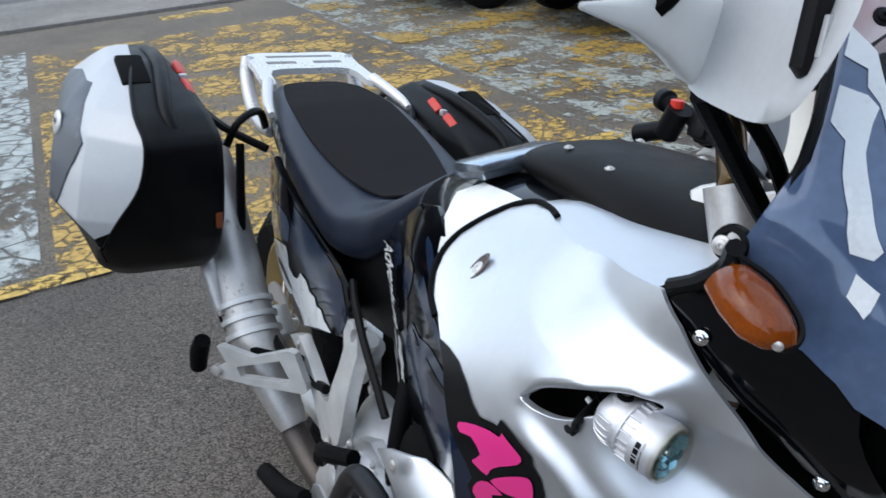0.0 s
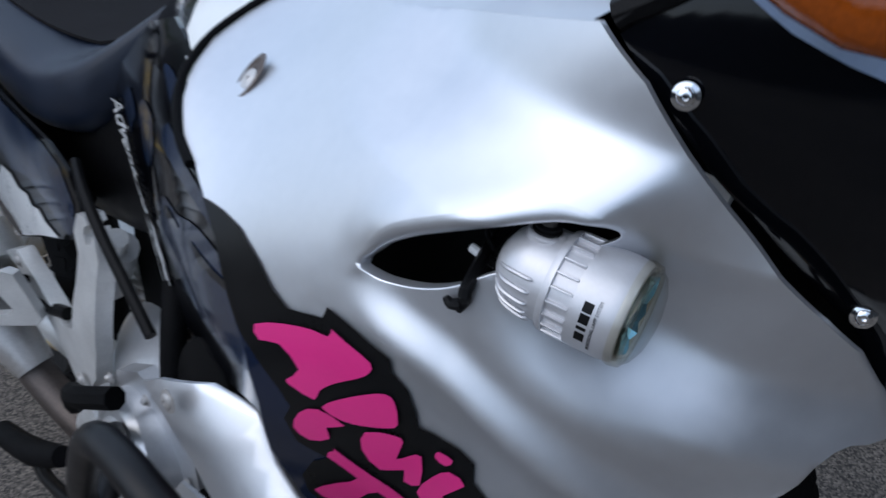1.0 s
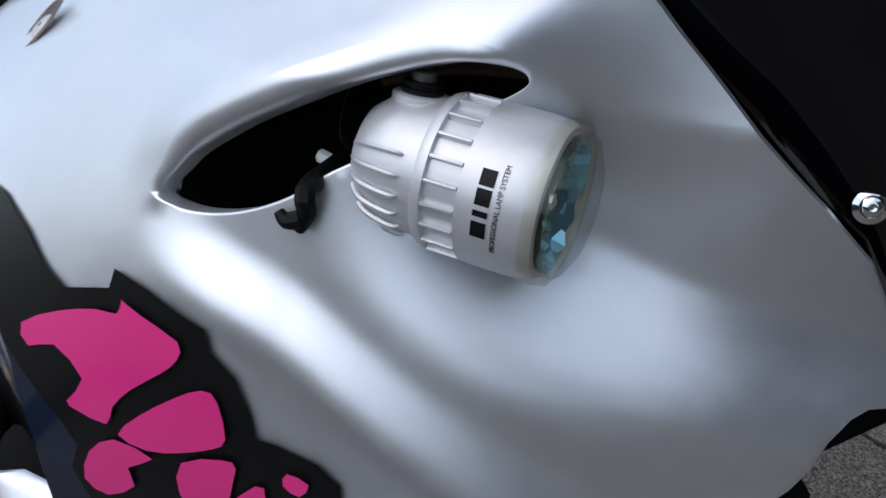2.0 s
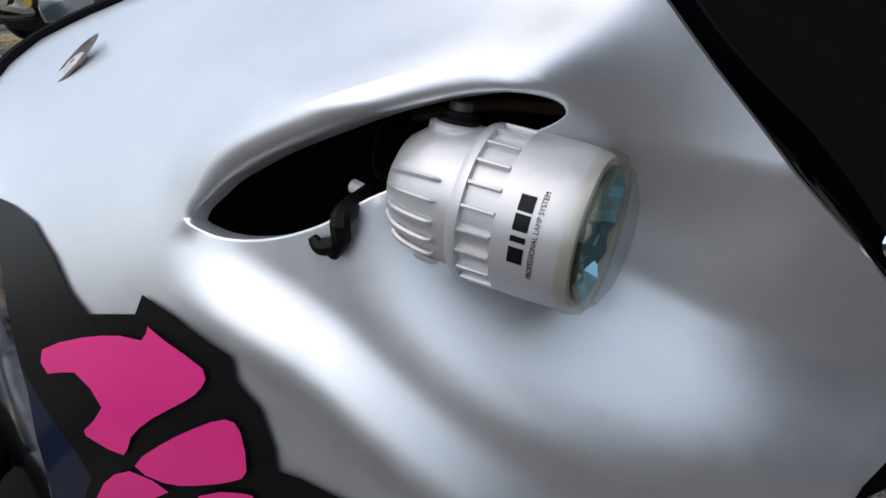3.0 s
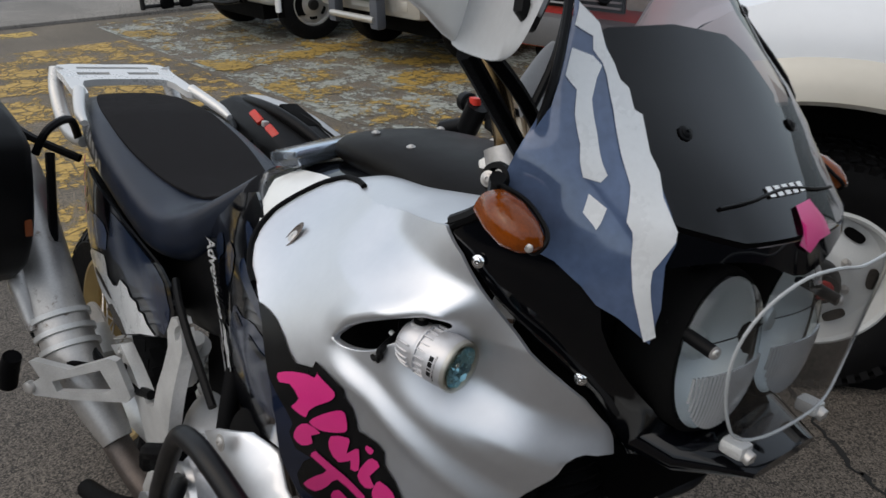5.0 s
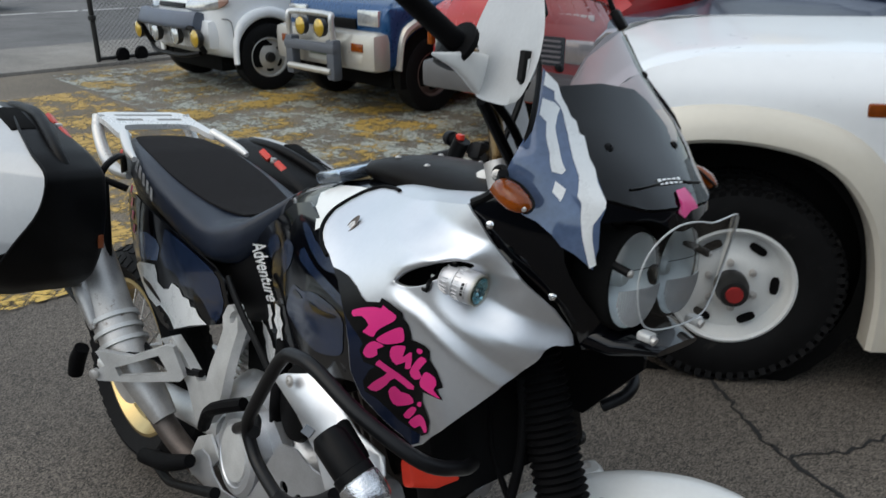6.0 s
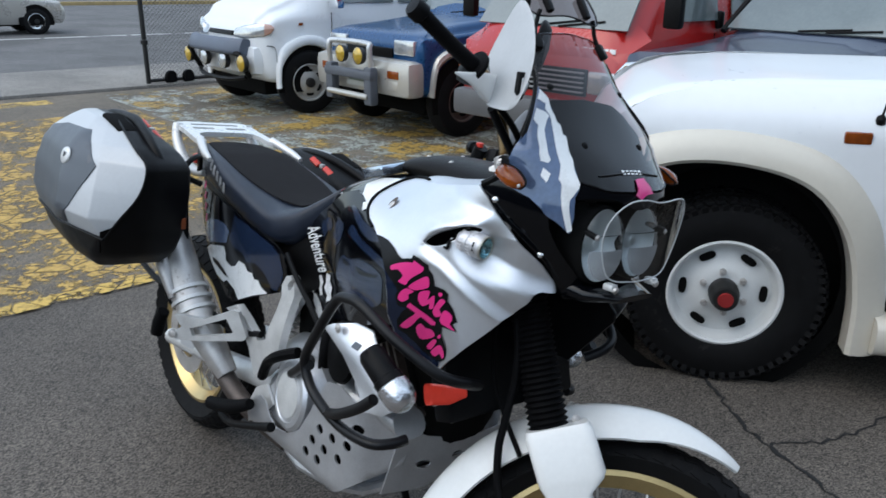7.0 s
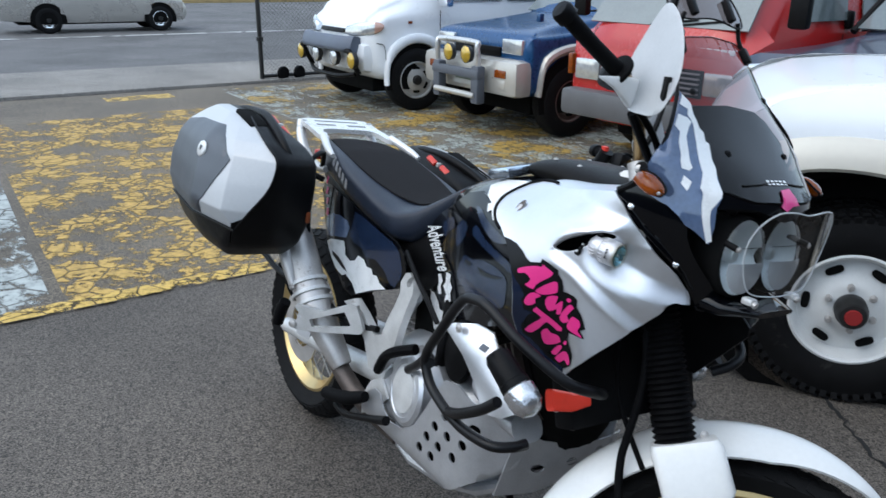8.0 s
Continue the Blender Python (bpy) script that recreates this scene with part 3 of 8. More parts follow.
def car(name, m, secs, paint, label, windows=(), screen=None, wheels=(), wheel_r=0.33, rim=WHEEL_GREY, rim_r=0.2, category="car", arch=None, group="parked vehicles", rounded=False):
    ob = thing(name, m, label, category, group)
    rings = [ring_at(*s) for s in secs]
    if rounded:
        # the sections flow into one another along the length and round the shoulders
        lines = [spline([r[j] for r in rings], 5) for j in range(len(rings[0]))]
        rings = [[Vector(p) for p in spline(list(ring), 3, True)] for ring in zip(*lines)]
    bm = loft(bmesh.new(), rings)
    bmesh.ops.bevel(bm, geom=[e for e in bm.edges if len(e.link_faces) == 2 and e.calc_face_angle(0) > 0.5], offset=0.025, segments=2, profile=0.6, affect="EDGES")
    part("body", bm, paint, ob, "", 60 if rounded else 38)
    for poly in windows:
        for s in (1, -1):
            bm = panel(poly, lambda u, v, s=s: Vector((u, s * (on_side(secs, u, v) + 0.012), v)), 0.12, 0.01, inward=(0, -s, 0))
            part("side_window", bm, CAR_GLASS, ob)
    if screen:
        (xa, za, wa), (xb, zb, wb) = screen
        d = Vector((xb - xa, 0, zb - za))
        nrm = Vector((-d.z, 0, d.x)).normalized() * -0.012
        if nrm.z < 0:
            nrm = -nrm
        quad = [Vector((xa, wa, za)), Vector((xa, -wa, za)), Vector((xb, -wb, zb)), Vector((xb, wb, zb))]
        bm = loft(bmesh.new(), [[q for q in quad], [q + nrm for q in quad]])
        part("windscreen", bm, CAR_GLASS, ob)
        for k in (-1, 1):
            part("wiper", tube([Vector((xa, k * wa * 0.15, za)) + nrm * 1.5, Vector((xa, k * wa * 0.15 + wa * 0.55, za)) + d * 0.07 + nrm * 1.5], 0.008, 6, 1), PLASTIC, ob)
    # near-black box added under the body to darken the ground below
    ends = [s[0] for s in secs]
    part("underbody", box((max(ends) - min(ends) - 0.7, 1.15, 0.26), Matrix.Translation(((max(ends) + min(ends)) / 2, 0, 0.33)), 0.05), DEEP_BLACK, ob)
    for x, y, turn in wheels:
        for s in (1, -1):
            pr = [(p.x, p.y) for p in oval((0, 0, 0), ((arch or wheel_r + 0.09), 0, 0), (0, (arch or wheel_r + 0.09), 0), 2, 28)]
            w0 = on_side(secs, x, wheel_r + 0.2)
            # flat near-black disc painted on for the shade inside the arch
            part("wheel_arch", prism([(a, b) for a, b in pr if b > -0.16], 0.012, Matrix.Translation((x, s * (w0 - 0.004), wheel_r)) @ Matrix.Rotation(radians(90), 4, "X") @ Matrix.Translation((0, 0, -0.012 if s > 0 else 0))), DEEP_BLACK, ob)
            car_wheel(ob, x, s * y, wheel_r, 0.22, rim, rim_r, turn)
    return ob


def lamp(parent, name, at, size, material, m=None, bevel=0.02):
    return part(name, box(size, Matrix.Translation(at) @ (m or Matrix()), bevel), material, parent)


def round_lamp(parent, name, at, r, depth, material, shell=HUB_BLACK, direction=(1, 0, 0)):
    body = part(name, lathe([(r * 0.3, -depth), (r * 0.9, -depth * 0.6), (r, 0), (r * 0.95, 0.004)], axis_pose(at, direction), 24), shell, parent)
    part("lens", lathe([(r * 0.92, 0.0045), (r * 0.7, 0.018), (r * 0.3, 0.026), (0.001, 0.028)], axis_pose(at, direction), 24), material, body)
    return body


def shorten(ob, start, run, by):
    """Draw the nose of a vehicle back, all that stands ahead of start."""
    for ch in ob.children_recursive:
        if ch.type == "MESH":
            for v in ch.data.vertices:
                v.co.x -= by * min(1.0, max(0.0, (v.co.x - start) / run))


# white high-roof van
van = car("white_van", pose(-6.14, 3.72, 0, 0, 0, -90), [
    (0.84, 0.42, 0.5, 0.4, 0.5, 0.84, 0.88), (0.8, 0.62, 0.68, 0.52, 0.44, 0.9, 0.96), (0.68, 0.72, 0.78, 0.6, 0.4, 0.96, 1.06), (0.45, 0.78, 0.83, 0.66, 0.36, 1.02, 1.15), (0.05, 0.8, 0.85, 0.7, 0.34, 1.08, 1.3), (-0.4, 0.8, 0.85, 0.7, 0.34, 1.1, 1.62), (-0.85, 0.8, 0.85, 0.7, 0.34, 1.1, 1.9), (-1.4, 0.8, 0.85, 0.7, 0.34, 1.1, 1.98), (-3.6, 0.8, 0.85, 0.7, 0.36, 1.1, 1.98), (-3.85, 0.75, 0.82, 0.66, 0.4, 1.05, 1.7)], CAR_WHITE,
    "white round-nosed van with a blue-grey bull bar and yellow driving lamps", [[(-0.3, 1.2), (-0.62, 1.5), (-1.05, 1.7), (-1.2, 1.72), (-1.2, 1.2)], [(-1.28, 1.2), (-1.28, 1.74), (-2.3, 1.74), (-2.3, 1.2)], [(-2.38, 1.2), (-2.38, 1.74), (-3.5, 1.72), (-3.5, 1.2)]],
    ((0.0, 1.345, 0.62), (-0.72, 1.85, 0.6)), ((0, 0.8, -8), (-2.75, 0.8, 0)), 0.35, mat("dull_silver_wheel", (0.5, 0.49, 0.47), 0.4, 0.4, 0.12, 12), 0.205, "van", rounded=True)
for s in (1, -1):
    # a long lens wrapped round the corner, its outer end amber
    lens = [((0.83, s * 0.34, 0.885), 0.045), ((0.805, s * 0.48, 0.895), 0.07), ((0.745, s * 0.63, 0.91), 0.078), ((0.65, s * 0.745, 0.925), 0.07), ((0.54, s * 0.8, 0.935), 0.05), ((0.47, s * 0.825, 0.94), 0.02)]
    lamp_part = part("headlamp", loft(bmesh.new(), [oval((c[0] + 0.03, c[1] + s * 0.03, c[2]), (0.03, s * 0.02, 0), (-0.012, 0, h), 3, 18) for c, h in lens[:5]]), LAMP_CAR, van, "clear wrap-round headlamp", 60)
    part("indicator", loft(bmesh.new(), [oval((c[0] + 0.034, c[1] + s * 0.036, c[2]), (0.026, s * 0.02, 0), (-0.01, 0, h * 0.96), 3, 18) for c, h in lens[3:]]), mat("pale_amber_lens", (0.42, 0.25, 0.2), 0.15, 0.2, 0.2, 30, coat=0.8), lamp_part, "pale amber end of the lamp", 60)
    part("door_seam", tube([(-0.32, s * 0.853, 0.45), (-0.32, s * 0.853, 1.1)], 0.004, 5, 1), DEEP_BLACK, van)
    part("bumper_seam", tube([(0.44, s * 0.845, 0.5), (0.46, s * 0.845, 0.72), (0.62, s * 0.81, 0.76), (0.76, s * 0.7, 0.75)], 0.005, 5, 5), DEEP_BLACK, van)
    part("side_marker", box((0.05, 0.012, 0.03), Matrix.Translation((0.08, s * 0.857, 0.98)), 0.004), AMBER, van)
    part("mirror", box((0.1, 0.2, 0.22), Matrix.Translation((-0.32, s * 0.96, 1.25)), 0.04), CHROME, van)
    for wx in (0.0, -2.75):
        part("fender_flare", loft(bmesh.new(), [oval((wx + 0.44 * math.cos(a), s * 0.865, 0.37 + 0.44 * math.sin(a)), (0.055 * math.cos(a), 0, 0.055 * math.sin(a)), (0, 0.045, 0), 2.6, 12) for a in (math.pi * (-0.04 + 1.08 * k / 18) for k in range(19))]), CAR_WHITE, van)
lamp(van, "bumper", (0.72, 0, 0.6), (0.3, 1.5, 0.34), CAR_WHITE, None, 0.12)
part("grille", box((0.04, 0.6, 0.05), Matrix.Translation((0.845, 0, 0.87)) @ pose(0, 0, 0, 0, -25, 0), 0.01), PLASTIC, van)
part("bull_bar_plate", loft(bmesh.new(), [oval((x, y, 0.74), (0.06, 0, 0.02), (-0.03, 0, 0.085), 3.4, 16) for x, y in ((0.88, -0.62), (0.95, -0.52), (0.97, -0.25), (0.975, 0), (0.97, 0.25), (0.95, 0.52), (0.88, 0.62))]), mat("faded_blue_grey_bar", (0.1, 0.12, 0.16), 0.5, 0.1, 0.15, 6), van)
part("bull_bar", tube([(0.85, -0.62, 0.42), (0.95, -0.6, 0.6), (0.97, -0.55, 0.68), (0.97, 0.55, 0.68), (0.95, 0.6, 0.6), (0.85, 0.62, 0.42)], 0.03, 10, 5), PLASTIC, van)
part("lower_bar", tube([(0.88, -0.58, 0.42), (0.95, -0.3, 0.38), (0.95, 0.3, 0.38), (0.88, 0.58, 0.42)], 0.025, 8, 4), PLASTIC, van)
for y, mt in ((0.68, YELLOW_LAMP), (-0.68, YELLOW_LAMP), (0.24, LAMP_CAR), (-0.24, LAMP_CAR)):
    round_lamp(van, "driving_lamp", (0.98, y, 0.58), 0.095, 0.09, mt)

shorten(van, 0.36, 0.4, 0.24)

# blue and silver four-wheel drive
suv = car("blue_off_roader", pose(-4.03, 4.2, 0, 0, 0, -90), [
    (0.66, 0.66, 0.72, 0.5, 0.42, 0.8, 0.84), (0.62, 0.72, 0.76, 0.55, 0.4, 0.88, 0.935), (0.5, 0.75, 0.79, 0.58, 0.4, 0.93, 0.99), (0.0, 0.76, 0.8, 0.6, 0.4, 0.98, 1.055), (-0.5, 0.76, 0.8, 0.62, 0.4, 1.02, 1.11), (-0.64, 0.76, 0.8, 0.62, 0.4, 1.03, 1.16), (-1.1, 0.76, 0.8, 0.62, 0.4, 1.04, 1.62), (-1.4, 0.76, 0.8, 0.62, 0.4, 1.04, 1.68), (-3.0, 0.76, 0.8, 0.62, 0.42, 1.04, 1.68), (-3.2, 0.74, 0.78, 0.6, 0.45, 1.0, 1.4)], CAR_BLUE,
    "metallic blue compact off-roader with silver bumper and bull bar", [[(-0.8, 1.1), (-1.12, 1.52), (-1.8, 1.56), (-1.8, 1.1)], [(-1.9, 1.1), (-1.9, 1.56), (-2.9, 1.54), (-2.9, 1.1)]],
    ((-0.62, 1.12, 0.64), (-1.08, 1.6, 0.56)), ((0, 0.72, 0), (-2.2, 0.72, 0)), 0.35, mat("rusty_dark_wheel", (0.14, 0.1, 0.09), 0.5, 0.4, 0.2, 12), 0.2, "off-roader", rounded=True)
CHAMPAGNE = mat("champagne_silver_paint", (0.5, 0.48, 0.44), 0.32, 0.4, 0.06, 3, coat=0.5)
lamp(suv, "bumper", (0.68, 0, 0.58), (0.26, 1.58, 0.34), CHAMPAGNE, None, 0.08)
for s in (1, -1):
    lamp(suv, "headlamp", (0.63, s * 0.55, 0.86), (0.1, 0.3, 0.14), LAMP_CAR, None, 0.02)
    lamp(suv, "indicator", (0.8, s * 0.56, 0.62), (0.04, 0.17, 0.075), AMBER, None, 0.012)
    lamp(suv, "side_light", (0.8, s * 0.56, 0.52), (0.03, 0.15, 0.09), CHAMPAGNE, None, 0.012)
    part("fender_flare", tube([(0.44, s * 0.79, 0.42), (0.38, s * 0.81, 0.7), (0.15, s * 0.82, 0.83), (-0.2, s * 0.82, 0.83), (-0.42, s * 0.81, 0.65), (-0.46, s * 0.79, 0.42)], 0.045, 8, 4), CHAMPAGNE, suv)
    round_lamp(suv, "driving_lamp", (0.92, s * 0.15, 0.77), 0.085, 0.08, YELLOW_LAMP)
    part("bull_bar_upright", box((0.1, 0.12, 0.36), Matrix.Translation((0.9, s * 0.33, 0.5)), 0.03), mat("slate_bar", (0.09, 0.1, 0.12), 0.5, 0.1, 0.12, 6), suv)
part("grille", box((0.05, 0.75, 0.09), Matrix.Translation((0.655, 0, 0.8)), 0.01), PLASTIC, suv)
part("bull_bar_top", tube([(0.9, -0.34, 0.6), (0.92, -0.34, 0.84), (0.9, -0.28, 0.89), (0.9, 0.28, 0.89), (0.92, 0.34, 0.84), (0.9, 0.34, 0.6)], 0.028, 10, 4), mat("pale_alloy_bar", (0.6, 0.6, 0.6), 0.3, 0.7, 0.08, 8), suv)
part("bull_bar_cross", box((0.08, 0.8, 0.09), Matrix.Translation((0.92, 0, 0.6)), 0.03), mat("slate_cross_bar", (0.09, 0.1, 0.12), 0.5, 0.1, 0.12, 6), suv)
part("bull_bar_lower", tube([(0.94, -0.34, 0.4), (0.94, 0.34, 0.4)], 0.03, 10, 1), CHAMPAGNE, suv)
part("plate", box((0.012, 0.33, 0.16), Matrix.Translation((0.83, 0, 0.55)), 0.004), mat("pale_plate", (0.5, 0.5, 0.47), 0.5, 0, 0.05, 10), suv, "pale blank plate")
part("plate_bars", box((0.004, 0.26, 0.06), Matrix.Translation((0.84, 0, 0.55)), 0.001), mat("plate_green", (0.12, 0.16, 0.12), 0.5, 0, 0.1, 10), suv)
part("fender_mirror", box((0.05, 0.06, 0.08), Matrix.Translation((0.28, 0.62, 1.12)), 0.015), CAR_BLUE, suv)

shorten(suv, 0.36, 0.3, 0.13)

# red cab-over van
red = car("red_van", pose(-1.9, 4.68, 0, 0, 0, -86), [
    (0.98, 0.74, 0.78, 0.6, 0.4, 0.9, 0.95), (0.95, 0.78, 0.82, 0.64, 0.36, 1.0, 1.08), (0.72, 0.8, 0.84, 0.66, 0.34, 1.08, 1.3), (0.3, 0.8, 0.84, 0.68, 0.34, 1.1, 1.86), (0.0, 0.8, 0.84, 0.7, 0.34, 1.1, 1.96), (-1.5, 0.8, 0.84, 0.7, 0.36, 1.1, 1.96), (-1.7, 0.78, 0.82, 0.68, 0.4, 1.1, 1.7)], CAR_RED,
    "bright red cab-over van with black grille and grey bumper", [[(0.5, 1.2), (0.26, 1.7), (-0.25, 1.72), (-0.25, 1.2)], [(-0.5, 1.2), (-0.5, 1.72), (-1.1, 1.72), (-1.1, 1.2)]],
    ((0.88, 1.14, 0.72), (0.34, 1.84, 0.64)), ((0, 0.74, 0), (-1.1, 0.74, 0)), 0.33, WHEEL_GREY, 0.19, "van")
lamp(red, "bumper", (1.0, 0, 0.5), (0.2, 1.64, 0.22), mat("dark_grey_bumper", (0.1, 0.1, 0.105), 0.45, 0.0, 0.15, 6), None, 0.05)
part("grille", box((0.05, 0.95, 0.2), Matrix.Translation((0.98, 0, 0.76)), 0.01), PLASTIC, red)
for k in range(5):
    part("grille_slat", box((0.03, 0.92, 0.012), Matrix.Translation((1.01, 0, 0.69 + k * 0.036)), 0.003), CAR_BUMPER, red)
for s in (1, -1):
    lamp(red, "headlamp", (0.97, s * 0.62, 0.77), (0.08, 0.26, 0.17), LAMP_CAR, None, 0.02)
    lamp(red, "indicator", (0.97, s * 0.8, 0.8), (0.1, 0.05, 0.17), AMBER, None, 0.012)
    part("mirror", box((0.08, 0.14, 0.26), Matrix.Translation((0.72, s * 0.98, 1.3)), 0.03), PLASTIC, red)
    part("door_seam", tube([(-0.2, s * 0.845, 0.42), (-0.2, s * 0.845, 1.1)], 0.004, 5, 1), DEEP_BLACK, red)
    part("door_handle", box((0.14, 0.02, 0.03), Matrix.Translation((-0.08, s * 0.85, 1.0)), 0.006), PLASTIC, red)
part("emblem", lathe([(0.055, 0), (0.05, 0.012), (0.001, 0.014)], axis_pose((0.955, 0, 1.02), (1, 0, 0.3)), 6), CHROME, red)
for k in range(5):
    part("badge_bar", box((0.006, 0.05, 0.035), Matrix.Translation((0.962, 0.42 + k * 0.06, 1.0)), 0.002), WHITE_PRINT, red)

# navy off-roader
navy = car("navy_off_roader", pose(-0.24, 4.3, 0, 0, 0, -90), [
    (0.64, 0.68, 0.74, 0.5, 0.45, 0.88, 0.93), (0.58, 0.74, 0.78, 0.55, 0.42, 0.98, 1.04), (0.0, 0.76, 0.78, 0.6, 0.42, 1.03, 1.1), (-0.52, 0.76, 0.78, 0.62, 0.42, 1.06, 1.14), (-0.98, 0.76, 0.78, 0.6, 0.42, 1.06, 1.54), (-1.25, 0.76, 0.78, 0.6, 0.42, 1.06, 1.6), (-3.0, 0.76, 0.78, 0.6, 0.45, 1.06, 1.6), (-3.2, 0.74, 0.76, 0.58, 0.5, 1.0, 1.35)], CAR_NAVY,
    "faded navy blue off-roader with a wide windscreen", [[(-0.7, 1.12), (-1.02, 1.46), (-1.7, 1.5), (-1.7, 1.12)], [(-1.8, 1.12), (-1.8, 1.5), (-2.9, 1.48), (-2.9, 1.12)]],
    ((-0.52, 1.15, 0.66), (-0.96, 1.53, 0.58)), ((0, 0.7, 0), (-2.2, 0.7, 0)), 0.34, WHEEL_GREY, 0.2, "off-roader")
lamp(navy, "bumper", (0.7, 0, 0.6), (0.2, 1.5, 0.2), CAR_BUMPER, None, 0.05)
for s in (1, -1):
    lamp(navy, "headlamp", (0.62, s * 0.56, 0.86), (0.1, 0.28, 0.14), LAMP_CAR, None, 0.02)
    part("mirror", box((0.08, 0.16, 0.14), Matrix.Translation((-0.72, s * 0.9, 1.2)), 0.03), PLASTIC, navy)
part("bull_bar", tube([(0.75, -0.6, 0.6), (0.8, -0.6, 0.95), (0.8, 0.6, 0.95), (0.75, 0.6, 0.6)], 0.028, 10, 4), CHROME, navy)

# black surround of the navy car's windscreen, and the yellow container behind
for s in (-1, 1):
    part("screen_pillar", tube([(-0.5, s * 0.68, 1.13), (-0.96, s * 0.6, 1.55)], 0.025, 8, 1), PLASTIC, navy)
part("screen_rail", tube([(-0.97, -0.6, 1.555), (-0.97, 0.6, 1.555)], 0.022, 8, 1), PLASTIC, navy)
hut = thing("yellow_container", pose(-3.2, 10.2, 0, 0, 0, 0), "ochre yellow steel container behind the parked cars", "container")
OCHRE = mat("ochre_container_paint", (0.5, 0.28, 0.05), 0.5, 0.0, 0.15, 3, wear=(0.25, 0.12, 0.06), wear_at=0.68, wear_scale=4)
part("container_body", box((2.2, 1.6, 2.4), Matrix.Translation((0, 0, 1.2)), 0.03), OCHRE, hut)
for k in range(11):
    part("wall_rib", box((0.07, 0.04, 2.2), Matrix.Translation((-1.0 + 0.2 * k, -0.81, 1.2)), 0.012), OCHRE, hut)

# a beige saloon on the road
sal = car("beige_saloon", pose(-19.6, 3.0, 0, 0, 0, 90), [
    (2.0, 0.6, 0.7, 0.5, 0.3, 0.6, 0.66), (1.9, 0.76, 0.8, 0.6, 0.24, 0.72, 0.78), (0.9, 0.78, 0.84, 0.6, 0.22, 0.84, 0.92), (0.2, 0.78, 0.84, 0.6, 0.22, 0.9, 1.36), (-0.9, 0.78, 0.84, 0.6, 0.22, 0.9, 1.38), (-1.6, 0.78, 0.82, 0.58, 0.24, 0.9, 0.98), (-2.3, 0.7, 0.76, 0.55, 0.3, 0.8, 0.9)], CAR_BEIGE,
    "beige silver saloon standing on the road", [[(0.6, 0.95), (0.2, 1.28), (-0.3, 1.3), (-0.3, 0.95)], [(-0.36, 0.95), (-0.36, 1.3), (-0.9, 1.3), (-1.3, 0.97)]], ((0.85, 0.94, 0.62), (0.22, 1.33, 0.56)), ((1.3, 0.74, 0), (-1.3, 0.74, 0)), 0.31, CHROME, 0.19, "car", group="")


# ---- white off-road truck beside the motorcycle ----
surf = thing("white_off_road_truck", pose(0.526, 2.347, 0, 0, 0, 216), "white off-road truck with cream wheel flares and white steel wheels", "truck", "parked vehicles")


def truck_side(x, z):
    """Outer skin: bulged flank that rolls over into the bonnet."""
    w = 0.80 - 0.13 * max(0.0, (z - 0.96) / 0.2) ** 2.4 - 0.03 * max(0.0, (0.75 - z) / 0.4)
    return w - 0.16 * max(0.0, (x - 0.42) / 0.4) ** 2


